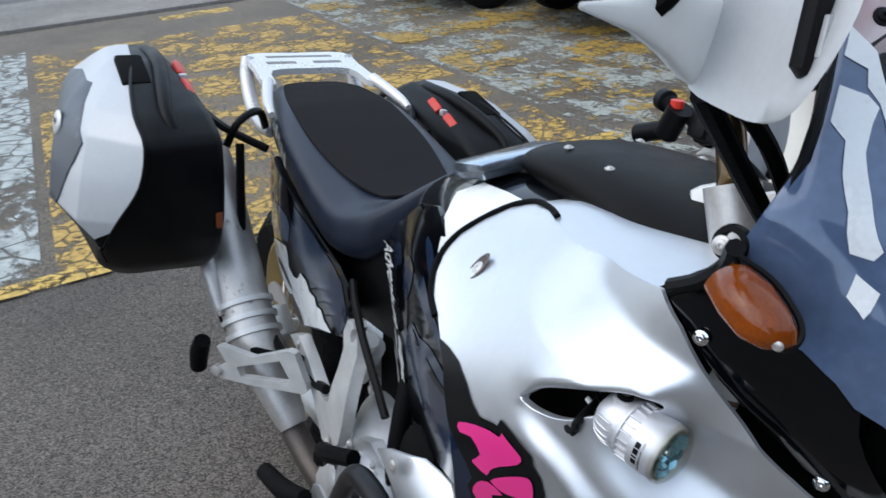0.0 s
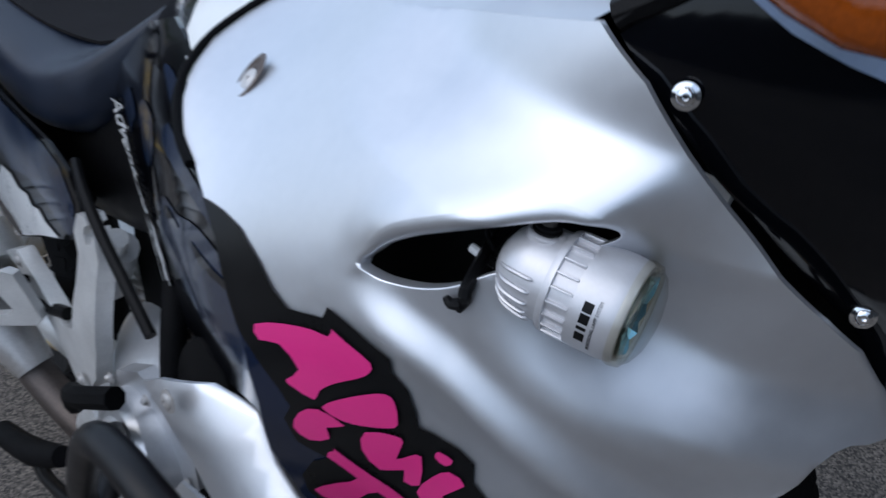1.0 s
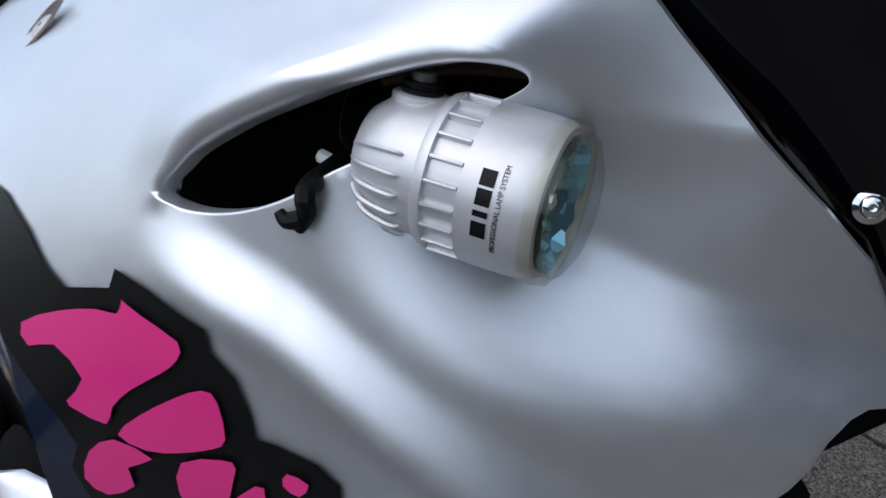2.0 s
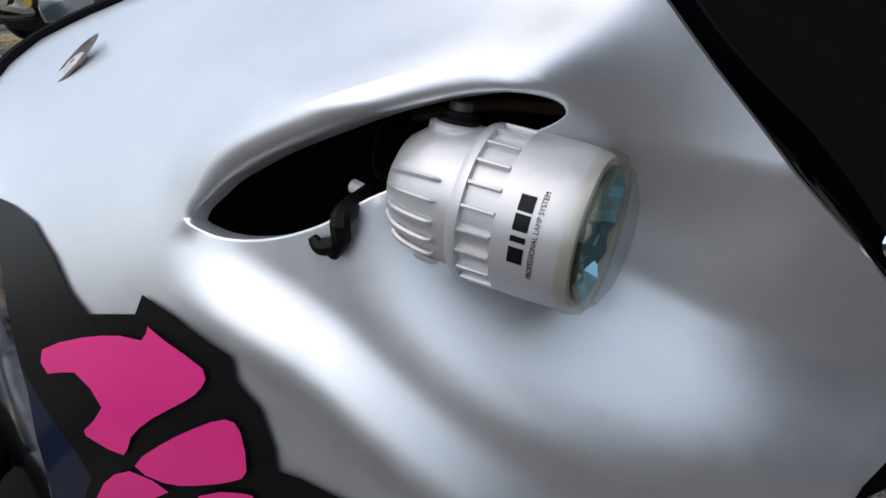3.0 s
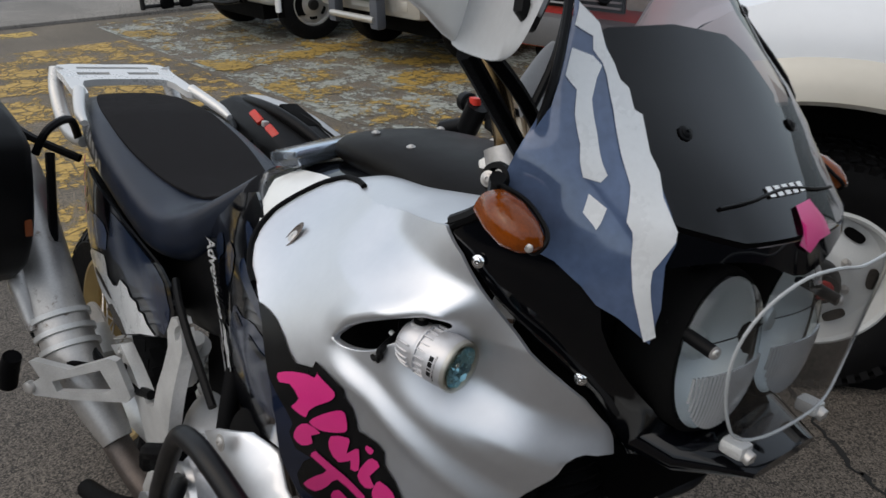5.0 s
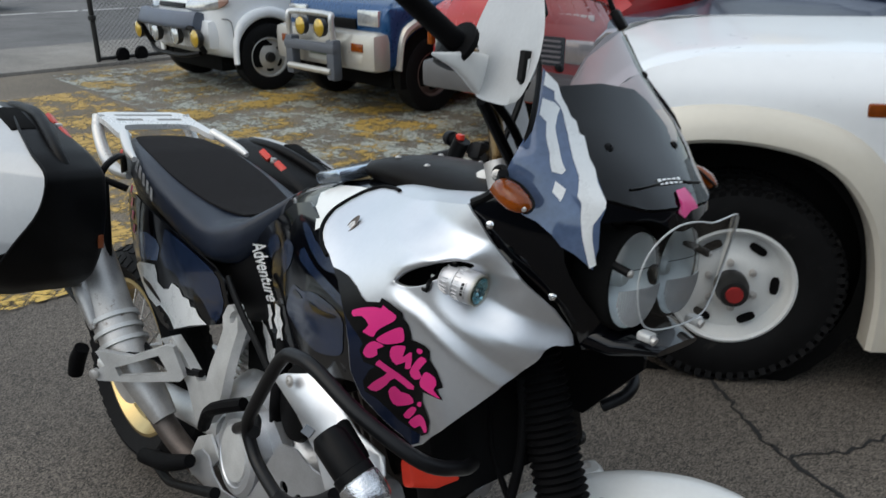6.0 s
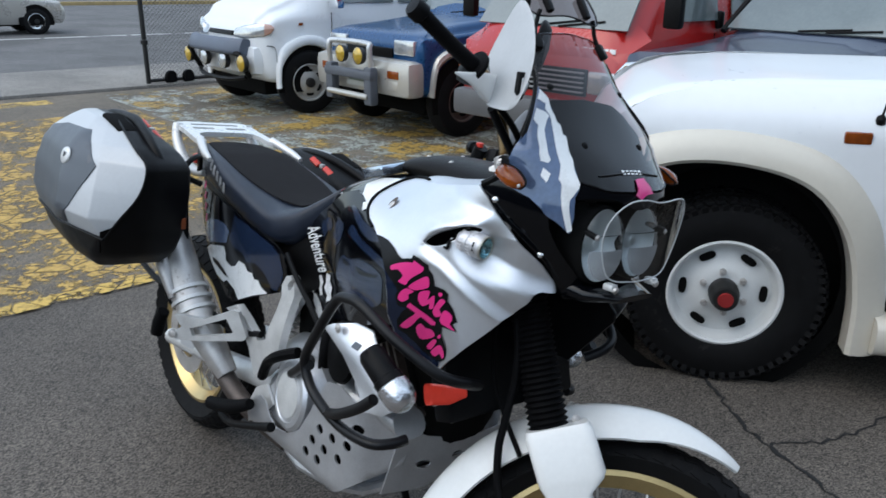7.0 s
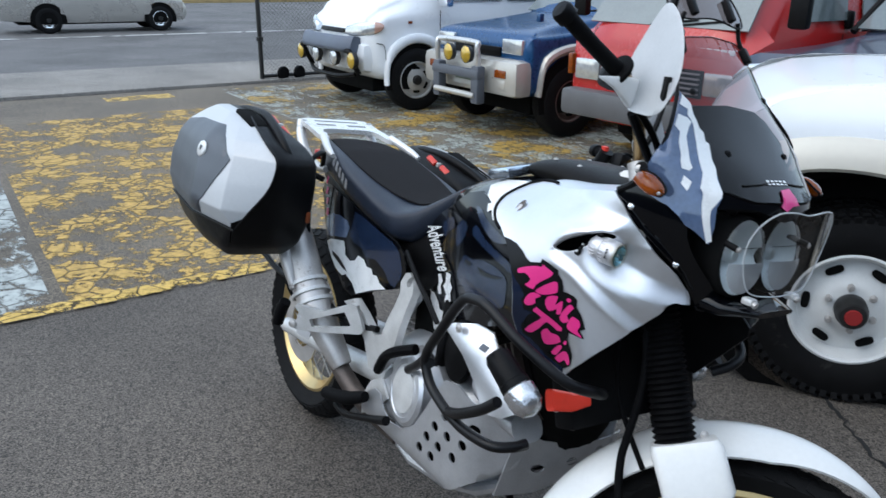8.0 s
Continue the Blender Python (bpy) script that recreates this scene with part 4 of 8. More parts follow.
arch_in = [(p.x, p.y) for p in spline([(-0.44, 0.2), (-0.43, 0.42), (-0.36, 0.66), (-0.2, 0.83), (0.06, 0.89), (0.3, 0.86), (0.46, 0.72), (0.52, 0.5), (0.53, 0.2)], 6)]
arch_out = [(p.x, p.y) for p in spline([(-0.58, 0.2), (-0.54, 0.5), (-0.46, 0.74), (-0.27, 0.93), (0.05, 1.0), (0.36, 0.96), (0.56, 0.8), (0.62, 0.5), (0.63, 0.2)], 6)]
for s in (1, -1):
    skin = [(0.63, 0.5), *reversed([(x, z) for x, z in arch_in if z > 0.42]), (-0.46, 0.36), (-0.56, 0.36), (-0.56, 1.15), (-0.2, 1.155), (0.15, 1.145), (0.34, 1.1), (0.46, 1.03), (0.56, 0.92), (0.62, 0.8)]
    part("front_wing", panel(skin, lambda u, v, s=s: Vector((u, s * truck_side(u, v), v)), 0.045, 0.012, inward=(0, -s, 0)), CAR_WHITE, surf)
    door = [(-0.568, 0.4), (-0.568, 1.15), (-1.0, 1.155), (-1.0, 1.18), (-1.9, 1.2), (-1.9, 0.4)]
    part("door", panel(door, lambda u, v, s=s: Vector((u, s * truck_side(u, v), v)), 0.08, 0.012, inward=(0, -s, 0)), CAR_WHITE, surf)
    bm = bmesh.new()
    rings = []
    for i in range(len(arch_in)):
        (ax, az), (bx, bz) = arch_in[i], arch_out[i]
        prof = []
        for f, o in ((0.0, -0.03), (0.0, 0.055), (0.12, 0.068), (0.45, 0.062), (0.8, 0.035), (1.0, 0.004), (1.0, -0.03)):
            x, z = ax + (bx - ax) * f, az + (bz - az) * f
            prof.append(Vector((x, s * (truck_side(x, max(z, 0.45)) + o), z)))
        rings.append(prof)
    loft(bm, rings)
    part("wheel_flare", bm, CAR_CREAM, surf, "cream plastic wheel flare")
    bm = loft(bmesh.new(), [oval((x, s * 0.80, 0.285), (0, 0.085, 0), (0, 0, 0.07), 3.5, 18) for x in (-0.52, -0.6, -1.2, -2.4)])
    part("side_step", bm, CAR_CREAM, surf, "cream sill step")
    part("step_tread", box((1.6, 0.1, 0.012), Matrix.Translation((-1.55, s * 0.83, 0.357)), 0.004), CAR_BUMPER, surf)
    part("side_marker", box((0.09, 0.02, 0.042), Matrix.Translation((-0.355, s * 0.795, 0.997)) @ pose(0, 0, 0, s * -6, 0, 0), 0.008), AMBER, surf, "orange side indicator")
    # the well is near-black, so its shade is in the colour
    part("wheel_well", lathe([(0.5, -0.42), (0.5, 0.0), (0.44, 0.0)], Matrix.Translation((0.03, s * 0.74, 0.42)) @ Matrix.Rotation(radians(-90 * s), 4, "X"), 30, cap=False), DEEP_BLACK, surf)
    part("mirror", box((0.08, 0.2, 0.16), Matrix.Translation((-1.2, s * 0.95, 1.3)), 0.03), PLASTIC, surf)
    part("trim_strip", box((0.9, 0.012, 0.012), Matrix.Translation((-1.03, s * 0.802, 0.73)), 0.004), CAR_BUMPER, surf)
rings = [[Vector((x, -y, z)) for y, z in reversed(h)] + [Vector((x, y, z)) for y, z in h] for x, h in (
    (0.62, [(0.1, 0.83), (0.4, 0.825), (0.58, 0.815), (0.64, 0.8)]), (0.54, [(0.1, 0.965), (0.45, 0.96), (0.6, 0.95), (0.66, 0.93)]), (0.4, [(0.1, 1.075), (0.48, 1.072), (0.62, 1.066), (0.672, 1.055)]), (0.25, [(0.1, 1.13), (0.48, 1.128), (0.62, 1.122), (0.672, 1.115)]),
    (0.0, [(0.1, 1.15), (0.48, 1.15), (0.62, 1.15), (0.672, 1.145)]), (-0.5, [(0.1, 1.16), (0.48, 1.16), (0.62, 1.157), (0.672, 1.15)]), (-1.0, [(0.1, 1.165), (0.48, 1.163), (0.62, 1.16), (0.672, 1.152)]))]
part("bonnet", loft(bmesh.new(), rings, closed=False), CAR_WHITE, surf, angle=50)
part("cabin", loft(bmesh.new(), [ring_at(*q) for q in ((-1.0, 0.66, 0.69, 0.6, 0.45, 1.14, 1.17), (-1.5, 0.7, 0.76, 0.62, 0.45, 1.2, 1.72), (-1.75, 0.7, 0.78, 0.64, 0.45, 1.2, 1.8), (-3.4, 0.7, 0.78, 0.64, 0.45, 1.2, 1.8), (-3.6, 0.7, 0.76, 0.6, 0.5, 1.1, 1.5))]), CAR_WHITE, surf)
part("windscreen", loft(bmesh.new(), [[(-1.03, 0.62, 1.2), (-1.03, -0.62, 1.2), (-1.47, -0.58, 1.7), (-1.47, 0.58, 1.7)], [(-1.02, 0.62, 1.21), (-1.02, -0.62, 1.21), (-1.46, -0.58, 1.71), (-1.46, 0.58, 1.71)]]), CAR_GLASS, surf)
part("wiper", tube([(-1.0, 0.5, 1.18), (-1.05, -0.1, 1.23)], 0.008, 6, 1), PLASTIC, surf)
# near-black block and axle fill the underside and stand in for its shade
part("chassis", box((4.0, 1.1, 0.62), Matrix.Translation((-1.5, 0, 0.56)), 0.05), DEEP_BLACK, surf)
part("front_axle", tube([(0.0, -0.62, 0.4), (0.0, 0.62, 0.4)], 0.07, 12, 1), DEEP_BLACK, surf)
part("front_panel", box((0.1, 1.3, 0.36), Matrix.Translation((0.58, 0, 0.64)), 0.04), CAR_WHITE, surf)
part("grille", box((0.05, 0.7, 0.16), Matrix.Translation((0.625, 0, 0.72)), 0.02), PLASTIC, surf)
part("bumper", box((0.22, 1.62, 0.22), Matrix.Translation((0.68, 0, 0.5)), 0.07), CAR_CREAM, surf)
for s in (1, -1):
    part("headlamp", box((0.1, 0.3, 0.16), Matrix.Translation((0.59, s * 0.5, 0.72)), 0.03), LAMP_CAR, surf)
part("aerial_base", lathe([(0.018, 0), (0.016, 0.02), (0.006, 0.03)], axis_pose((-0.42, 0.772, 1.05), (0, 0.5, 1)), 12), PLASTIC, surf)
part("aerial", tube([(-0.42, 0.782, 1.07), (-0.43, 0.79, 1.16)], 0.004, 6, 1), PLASTIC, surf)

WHEEL_R, RIM_R = 0.37, 0.208


def truck_wheel(parent, x, s):
    """Steel wheel with six slots, a free-wheel hub and a block-tread tyre."""
    m = pose(x, s * 0.665, WHEEL_R, 0, 0, 0) @ Matrix.Rotation(radians(-90 * s), 4, "X")
    prof = [(RIM_R - 0.008, -0.1), (RIM_R + 0.03, -0.118), (0.3, -0.128), (0.345, -0.115), (0.362, -0.09), (0.362, 0.09), (0.345, 0.115), (0.3, 0.128), (0.25, 0.126), (RIM_R + 0.012, 0.112), (RIM_R - 0.008, 0.098)]
    wheel = part("wheel", lathe(prof, m, 64, cap=False), TYRE, parent, "mud-terrain tyre")
    rim = part("rim", lathe([(RIM_R + 0.004, 0.1), (RIM_R + 0.006, 0.112), (RIM_R - 0.002, 0.115), (RIM_R - 0.012, 0.107), (RIM_R - 0.016, 0.07), (RIM_R - 0.03, 0.05), (0.135, 0.062), (0.1, 0.083), (0.075, 0.086), (0.001, 0.086)], m, 64), WHEEL_WHITE, wheel, "white painted steel rim")
    for k in range(6):
        a = m @ Matrix.Rotation(2 * math.pi * k / 6 + 0.5, 4, "Z")
        # wheel slots are near-black patches that paint the shade of the openings
        part("slot", prism([(p.x, p.y) for p in oval((0, 0, 0), (0.032, 0, 0), (0, 0.0145, 0), 3, 16)], 0.01, a @ Matrix.Translation((0, 0.15, 0.062)), 0.001), DEEP_BLACK, wheel)
        part("wheel_nut", lathe([(0.013, 0), (0.013, 0.018), (0.009, 0.024), (0.001, 0.025)], a @ Matrix.Translation((0.03, 0.078, 0.086)), 6), STEEL, wheel)
    hub = part("hub", lathe([(0.056, 0.08), (0.056, 0.13), (0.05, 0.14), (0.05, 0.165), (0.044, 0.175), (0.001, 0.176)], m, 24), HUB_BLACK, wheel, "black free-wheel hub")
    part("hub_dial", lathe([(0.03, 0.176), (0.028, 0.184), (0.001, 0.185)], m, 12), mat("dull_red_dial", (0.3, 0.02, 0.02), 0.5), wheel)
    bm = bmesh.new()
    for k in range(58):
        for row, (zz, wd) in enumerate(((-0.09, 0.05), (-0.03, 0.045), (0.03, 0.045), (0.09, 0.05))):
            a = 2 * math.pi * (k + 0.5 * (row % 2)) / 58
            box((0.027, 0.01, wd), m @ Matrix.Rotation(a, 4, "Z") @ Matrix.Translation((0, 0.3635, zz)) @ pose(0, 0, 0, 0, 14 * (1 if row % 2 else -1), 0), 0, bm)
        a = 2 * math.pi * k / 58
        box((0.022, 0.036, 0.008), m @ Matrix.Rotation(a, 4, "Z") @ Matrix.Translation((0, 0.34, 0.1175)) @ pose(0, 0, 0, 22, 0, 0), 0, bm)
    tagged(part("tread", bm, TYRE, wheel), kind="stuff")


for s in (1, -1):
    truck_wheel(surf, 0.0, s)
    truck_wheel(surf, -2.6, s)


# ---- motorcycle ----
LEAN = 8.5
BIKE_M = pose(0.06, 0.04, 0) @ Matrix.Rotation(radians(-LEAN), 4, "X")
bike = thing("motorcycle", BIKE_M, "silver and black adventure motorcycle leaning on its side stand", "motorcycle")


def V(*a):
    return Vector(a)


def flank(x, z):
    """The broad bulge of the silver side fairing, as a distance from the middle plane."""
    u, v = (x - 1.28) * 10, (z - 1.0) * 10
    return 0.2628 - 0.01502 * u - 0.00615 * v - 0.01917 * u * u + 0.02883 * u * v - 0.02197 * v * v - 0.00708 * u ** 3 - 0.00385 * u * u * v + 0.01096 * u * v * v - 0.00543 * v ** 3


def bell(t):
    return math.exp(-t * t)


def ease(a, b, t):
    t = min(1.0, max(0.0, (t - a) / (b - a)))
    return t * t * (3 - 2 * t)


def fairing(x, z):
    """The flank with the scooped channel that steps down from the air slot to the nose in two soft ledges, and the crease that runs forward above the slot."""
    d = flank(x, z)
    over = z - 1.114 + 0.06 * (x - 1.3)
    tent = max(0.0, 1 - (math.sqrt(over * over + 0.00004) - 0.003) / 0.036)
    d -= 0.018 * tent * ease(1.19, 1.27, x)
    q = x - 1.34
    crest = 0.993 - 0.003 * ease(1.33, 1.29, x) - 0.656 * q - 2.337 * q * q + 16.386 * q ** 3
    ridge = (z - crest) * 0.86
    ledge = (z - (1.003 - 0.5 * (x - 1.4))) * 0.87
    near = ease(1.26, 1.295, x) * (1 - ease(1.345, 1.43, x))
    lift = d - flank(x, crest) + 0.005
    drop = 0.5 * (lift + math.sqrt(lift * lift + 0.00004)) * near + 0.012 * ease(1.3, 1.4, x) * (1 - near)
    second = (0.019 - 0.014 * ease(1.37, 1.44, x)) * ease(1.325, 1.385, x) * ease(-0.022, 0.012, ledge)
    mid = 1.031 + 0.46 * (x - 1.2735)
    w = 0.003 + 0.045 * ease(1.34, 1.41, x)
    d -= (drop * ease(-0.009, 0.013, ridge) + second) * ease(-w, w, mid - z)
    d += 0.002 * bell((ridge + 0.004) / 0.009) * ease(1.262, 1.3, x)
    under = crest - z - 0.004
    d += 0.2 * 0.5 * (under + math.sqrt(under * under + 0.00008)) * ease(1.29, 1.38, x)
    # the nose swells outward below the second ledge
    d += 0.038 * min(1.0, max(0.0, (x - 1.32) / 0.14)) ** 1.2 * ease(0.018, -0.02, z - 0.998 + 0.36 * (x - 1.44))
    return d + 0.004 * bell((z - mid - 0.022) / 0.013) * ease(1.25, 1.29, x) * (1 - ease(1.33, 1.385, x))


fair_outline = [(1.047, 1.07), (1.05, 1.084), (1.06, 1.098), (1.08, 1.108), (1.112, 1.1135), (1.15, 1.116), (1.2, 1.1215), (1.25, 1.1305), (1.3, 1.1405), (1.34, 1.1485), (1.364, 1.133), (1.385, 1.1085), (1.3985, 1.0915), (1.4125, 1.0755), (1.424, 1.0625), (1.435, 1.05), (1.4475, 1.0325), (1.456, 1.011), (1.463, 0.9965), (1.4675, 0.986), (1.4625, 0.9855), (1.4575, 0.9866), (1.4542, 0.985), (1.451, 0.98), (1.4485, 0.9705), (1.445, 0.9635), (1.43, 0.9445), (1.416, 0.9205), (1.3965, 0.8935), (1.379, 0.8705), (1.36, 0.8455), (1.347, 0.832), (1.328, 0.81), (1.305, 0.793), (1.26, 0.815), (1.222, 0.842), (1.207, 0.88), (1.206, 0.92), (1.198, 0.955), (1.177, 0.989), (1.16, 1.002), (1.135, 1.0145), (1.116, 1.0235), (1.093, 1.031), (1.07, 1.044), (1.055, 1.057)]
slot = [(p.x, p.y) for p in spline([(1.2715, 1.0335), (1.277, 1.0405), (1.284, 1.0475), (1.299, 1.057), (1.316, 1.0655), (1.332, 1.073), (1.346, 1.0785), (1.358, 1.0815), (1.3665, 1.0813), (1.3705, 1.0787), (1.369, 1.0755), (1.362, 1.0706), (1.346, 1.0605), (1.3295, 1.0502), (1.3178, 1.0412), (1.3048, 1.0348), (1.291, 1.0308), (1.2795, 1.0302)], 4, True)]
# the slot's rolled lip: broad along the top and the rear end, narrow along the floor of the channel
lip_rings, slot_edge = [], []
for i, (x, z) in enumerate(slot):
    (xa, za), (xb, zb) = slot[i - 1], slot[(i + 1) % len(slot)]
    n2 = V(zb - za, 0, xa - xb).normalized()
    if n2.dot(V(x - 1.318, 0, z - 1.054)) < 0:
        n2 = -n2
    lip = 0.0009 + 0.0075 * ease(-0.35, 0.55, n2.z - 0.55 * n2.x) * (1 - 0.75 * ease(1.35, 1.372, x)) * (0.3 + 0.7 * ease(1.272, 1.292, x))
    ring = []
    for k in range(8):
        f = math.sin(k / 7 * math.pi / 2)
        u, v = x + n2.x * lip * (1 - f), z + n2.z * lip * (1 - f)
        ring.append((u, v, lip * 0.7 * (1 - math.sqrt(max(0.0, 1 - f * f)))))
    ring.append((x, z, lip * 0.7 + 0.006))
    slot_edge.append(ring[0][:2])
    lip_rings.append([V(u, -fairing(u, v) + q, v) for u, v, q in ring])
for s in (-1, 1):
    side = part("side_fairing", panel(fair_outline, lambda u, v, s=s: V(u, s * fairing(u, v), v), 0.0026, 0.003, [slot_edge] if s < 0 else [], (0, -s, 0)), SILVER, bike, "silver side fairing with an air slot", 50)
    if s < 0:
        bm = bmesh.new()
        loft(bm, lip_rings + lip_rings[:1], False, False)
        part("slot_lip", bm, SILVER, side, "", 180)


# the silver top of the fairing runs inward to the dash pad
TOP_EDGE = [(1.078, 1.1068), (1.112, 1.1132), (1.15, 1.1157), (1.2, 1.1212), (1.25, 1.1302), (1.3, 1.1402), (1.335, 1.147)]
for s in (-1, 1):
    rows = []
    for x, z in spline(TOP_EDGE, 4):
        out = fairing(x, z)
        rows.append([V(x, s * (out + (0.085 - out) * f), z + (0.016 * math.sin(f * math.pi * 0.5) - 0.02 * f ** 4) * ease(1.06, 1.16, x)) for f in (0, 0.04, 0.12, 0.3, 0.5, 0.7, 0.85, 1)])
    part("fairing_top", loft(bmesh.new(), rows, False, False), SILVER, bike, "silver top of the side fairing", 60)


def on_fairing(u, v, lift=0.0):
    return V(u, -fairing(u, v) - lift, v)


def sticker(name, outline, material, parent, lift, step=0.008, closed_n=0):
    pts = [(p.x, p.y) for p in spline(outline, closed_n, True)] if closed_n else outline
    return part(name, panel(pts, lambda u, v: on_fairing(u, v, lift), step), material, parent)


# printed graphics on the fairing, laid as thin film
fair = bpy.data.objects["side_fairing"]
fair["label"] = "silver side fairing with an air slot and pink graphics"
sticker("navy_film", [(1.17, 0.993), (1.178, 0.986), (1.199, 0.954), (1.2075, 0.92), (1.2085, 0.88), (1.2235, 0.8435), (1.26, 0.8165), (1.303, 0.7955), (1.32, 0.808), (1.325, 0.84), (1.30, 0.88), (1.27, 0.92), (1.25, 0.95), (1.22, 0.975), (1.19, 0.995)], NAVY, fair, 0.0008, 0.012)
sticker("black_film", [(1.139, 1.0135), (1.16, 1.014), (1.18, 1.0125), (1.203, 1.0055), (1.219, 0.997), (1.232, 0.993), (1.2565, 1.0), (1.2588, 1.007), (1.2752, 1.0045), (1.2895, 1.0005), (1.298, 0.9985), (1.2988, 0.9912), (1.3073, 0.9845), (1.3115, 0.973), (1.3125, 0.9645), (1.32, 0.9645), (1.3336, 0.963), (1.341, 0.9579), (1.341, 0.945), (1.351, 0.934), (1.3557, 0.9244), (1.361, 0.9117), (1.3525, 0.9055), (1.3615, 0.893), (1.3431, 0.8936), (1.3293, 0.893), (1.3276, 0.8781), (1.3347, 0.8668), (1.3428, 0.8546), (1.3405, 0.8347), (1.3274, 0.8235), (1.3065, 0.822), (1.2842, 0.8285), (1.2672, 0.841), (1.2498, 0.852), (1.231, 0.856), (1.2298, 0.8717), (1.2427, 0.894), (1.254, 0.9045), (1.234, 0.9047), (1.2274, 0.9193), (1.2336, 0.9321), (1.2261, 0.9407), (1.2101, 0.9522), (1.1974, 0.9615), (1.178, 0.985), (1.162, 1.001)], DECAL_BLACK, fair, 0.0016, 0.005)


def brush_mark(*outline):
    sticker("pink_shape", list(outline), PINK, fair, 0.003, 0.005, 2)


brush_mark((1.21, 0.974), (1.2326, 0.9854), (1.2523, 0.992), (1.2625, 0.9935), (1.2648, 0.9985), (1.2655, 0.9985), (1.2737, 0.9962), (1.2885, 0.992), (1.2878, 0.9855), (1.2811, 0.9788), (1.2669, 0.9678), (1.2574, 0.9578), (1.2533, 0.9495), (1.2389, 0.9498), (1.2343, 0.952), (1.2439, 0.964), (1.2294, 0.972), (1.2144, 0.9665))
brush_mark((1.258, 0.947), (1.2693, 0.9588), (1.2847, 0.9707), (1.2963, 0.9776), (1.3016, 0.9751), (1.3029, 0.9616), (1.2972, 0.9557), (1.2834, 0.949), (1.27, 0.945))
brush_mark((1.2717, 0.942), (1.2595, 0.9334), (1.2605, 0.9255), (1.2458, 0.915), (1.2354, 0.9184), (1.2416, 0.9334), (1.2553, 0.944))
brush_mark((1.2838, 0.9451), (1.3005, 0.9525), (1.3051, 0.9507), (1.3, 0.9353), (1.3072, 0.9421), (1.3146, 0.9468), (1.3119, 0.923), (1.3023, 0.9191), (1.3037, 0.9293), (1.2893, 0.9195), (1.2803, 0.9299))
brush_mark((1.3238, 0.9563), (1.3316, 0.9553), (1.3276, 0.9489), (1.3217, 0.9505))
brush_mark((1.3295, 0.9462), (1.3378, 0.9421), (1.3249, 0.9246), (1.3303, 0.9163), (1.3172, 0.9071), (1.3095, 0.9157), (1.3194, 0.9348))
brush_mark((1.3373, 0.9269), (1.3505, 0.923), (1.3527, 0.9127), (1.3488, 0.904), (1.3596, 0.8949), (1.3405, 0.8973), (1.3276, 0.9002), (1.3261, 0.9075), (1.3304, 0.9174))
brush_mark((1.2622, 0.917), (1.266, 0.917), (1.3157, 0.8967), (1.305, 0.8879), (1.2849, 0.8973), (1.2713, 0.8818), (1.2532, 0.8646), (1.2382, 0.8653), (1.2584, 0.8867), (1.2737, 0.9018), (1.2558, 0.9082))
brush_mark((1.273, 0.8722), (1.2842, 0.8848), (1.2927, 0.8785), (1.3066, 0.8795), (1.3133, 0.8693), (1.2935, 0.8562), (1.2787, 0.8536))
brush_mark((1.3215, 0.874), (1.3285, 0.8772), (1.3262, 0.8687), (1.3193, 0.8677))
brush_mark((1.3088, 0.8611), (1.318, 0.8606), (1.3025, 0.8387), (1.2927, 0.8411))
brush_mark((1.3123, 0.8464), (1.3238, 0.8556), (1.3334, 0.8541), (1.3408, 0.8406), (1.3352, 0.8332), (1.3254, 0.8392), (1.313, 0.8284), (1.3012, 0.8325))

# rubber seal round the rear of the panel, bolts and washers
seal = [on_fairing(x, z, 0.001) + V(-0.002, 0, 0) for x, z in ((1.116, 1.022), (1.093, 1.03), (1.069, 1.043), (1.054, 1.056), (1.046, 1.07), (1.049, 1.085), (1.059, 1.099), (1.08, 1.109), (1.112, 1.1145), (1.14, 1.117))]
part("seal", tube(seal, 0.0032, 8, 6), RUBBER, bike, "black rubber edge seal")


def bolt(parent, at, direction, r=0.0032, h=0.0024, material=STEEL):
    return part("bolt", lathe([(r * 1.5, 0), (r * 1.5, 0.001), (r, 0.0015), (r * 0.95, h * 0.7), (r * 0.6, h), (r * 0.35, h), (r * 0.3, h * 0.55), (0.0005, h * 0.55)], axis_pose(at, direction), 20), material, parent)


m = axis_pose(on_fairing(1.112, 1.0635, 0.0), (-0.2, -0.72, 0.6))
# the darker steel puts the shade of the recess into the colour
part("recessed_washer", lathe([(0.0175, 0.0012), (0.014, 0.002), (0.012, 0.0006), (0.0005, 0.0004)], m @ Matrix.Diagonal((0.6, 1, 1, 1)) @ Matrix(), 28), DARK_STEEL, bike)
bolt(bike, m.translation, (-0.12, -0.72, 0.68), 0.0045, 0.002, STEEL)

# ---- auxiliary lamp in the air slot ----
AXIS = V(0.97, 0.2246, -0.096).normalized()
LAMP_AT = V(1.3312, -0.2277, 1.0541)
L = axis_pose(LAMP_AT, AXIS, 0)
LAMP_SILVER = mat("satin_silver_lamp", (0.64, 0.64, 0.66), 0.42, 0.55, 0.06, 40, 0.05, 4000)
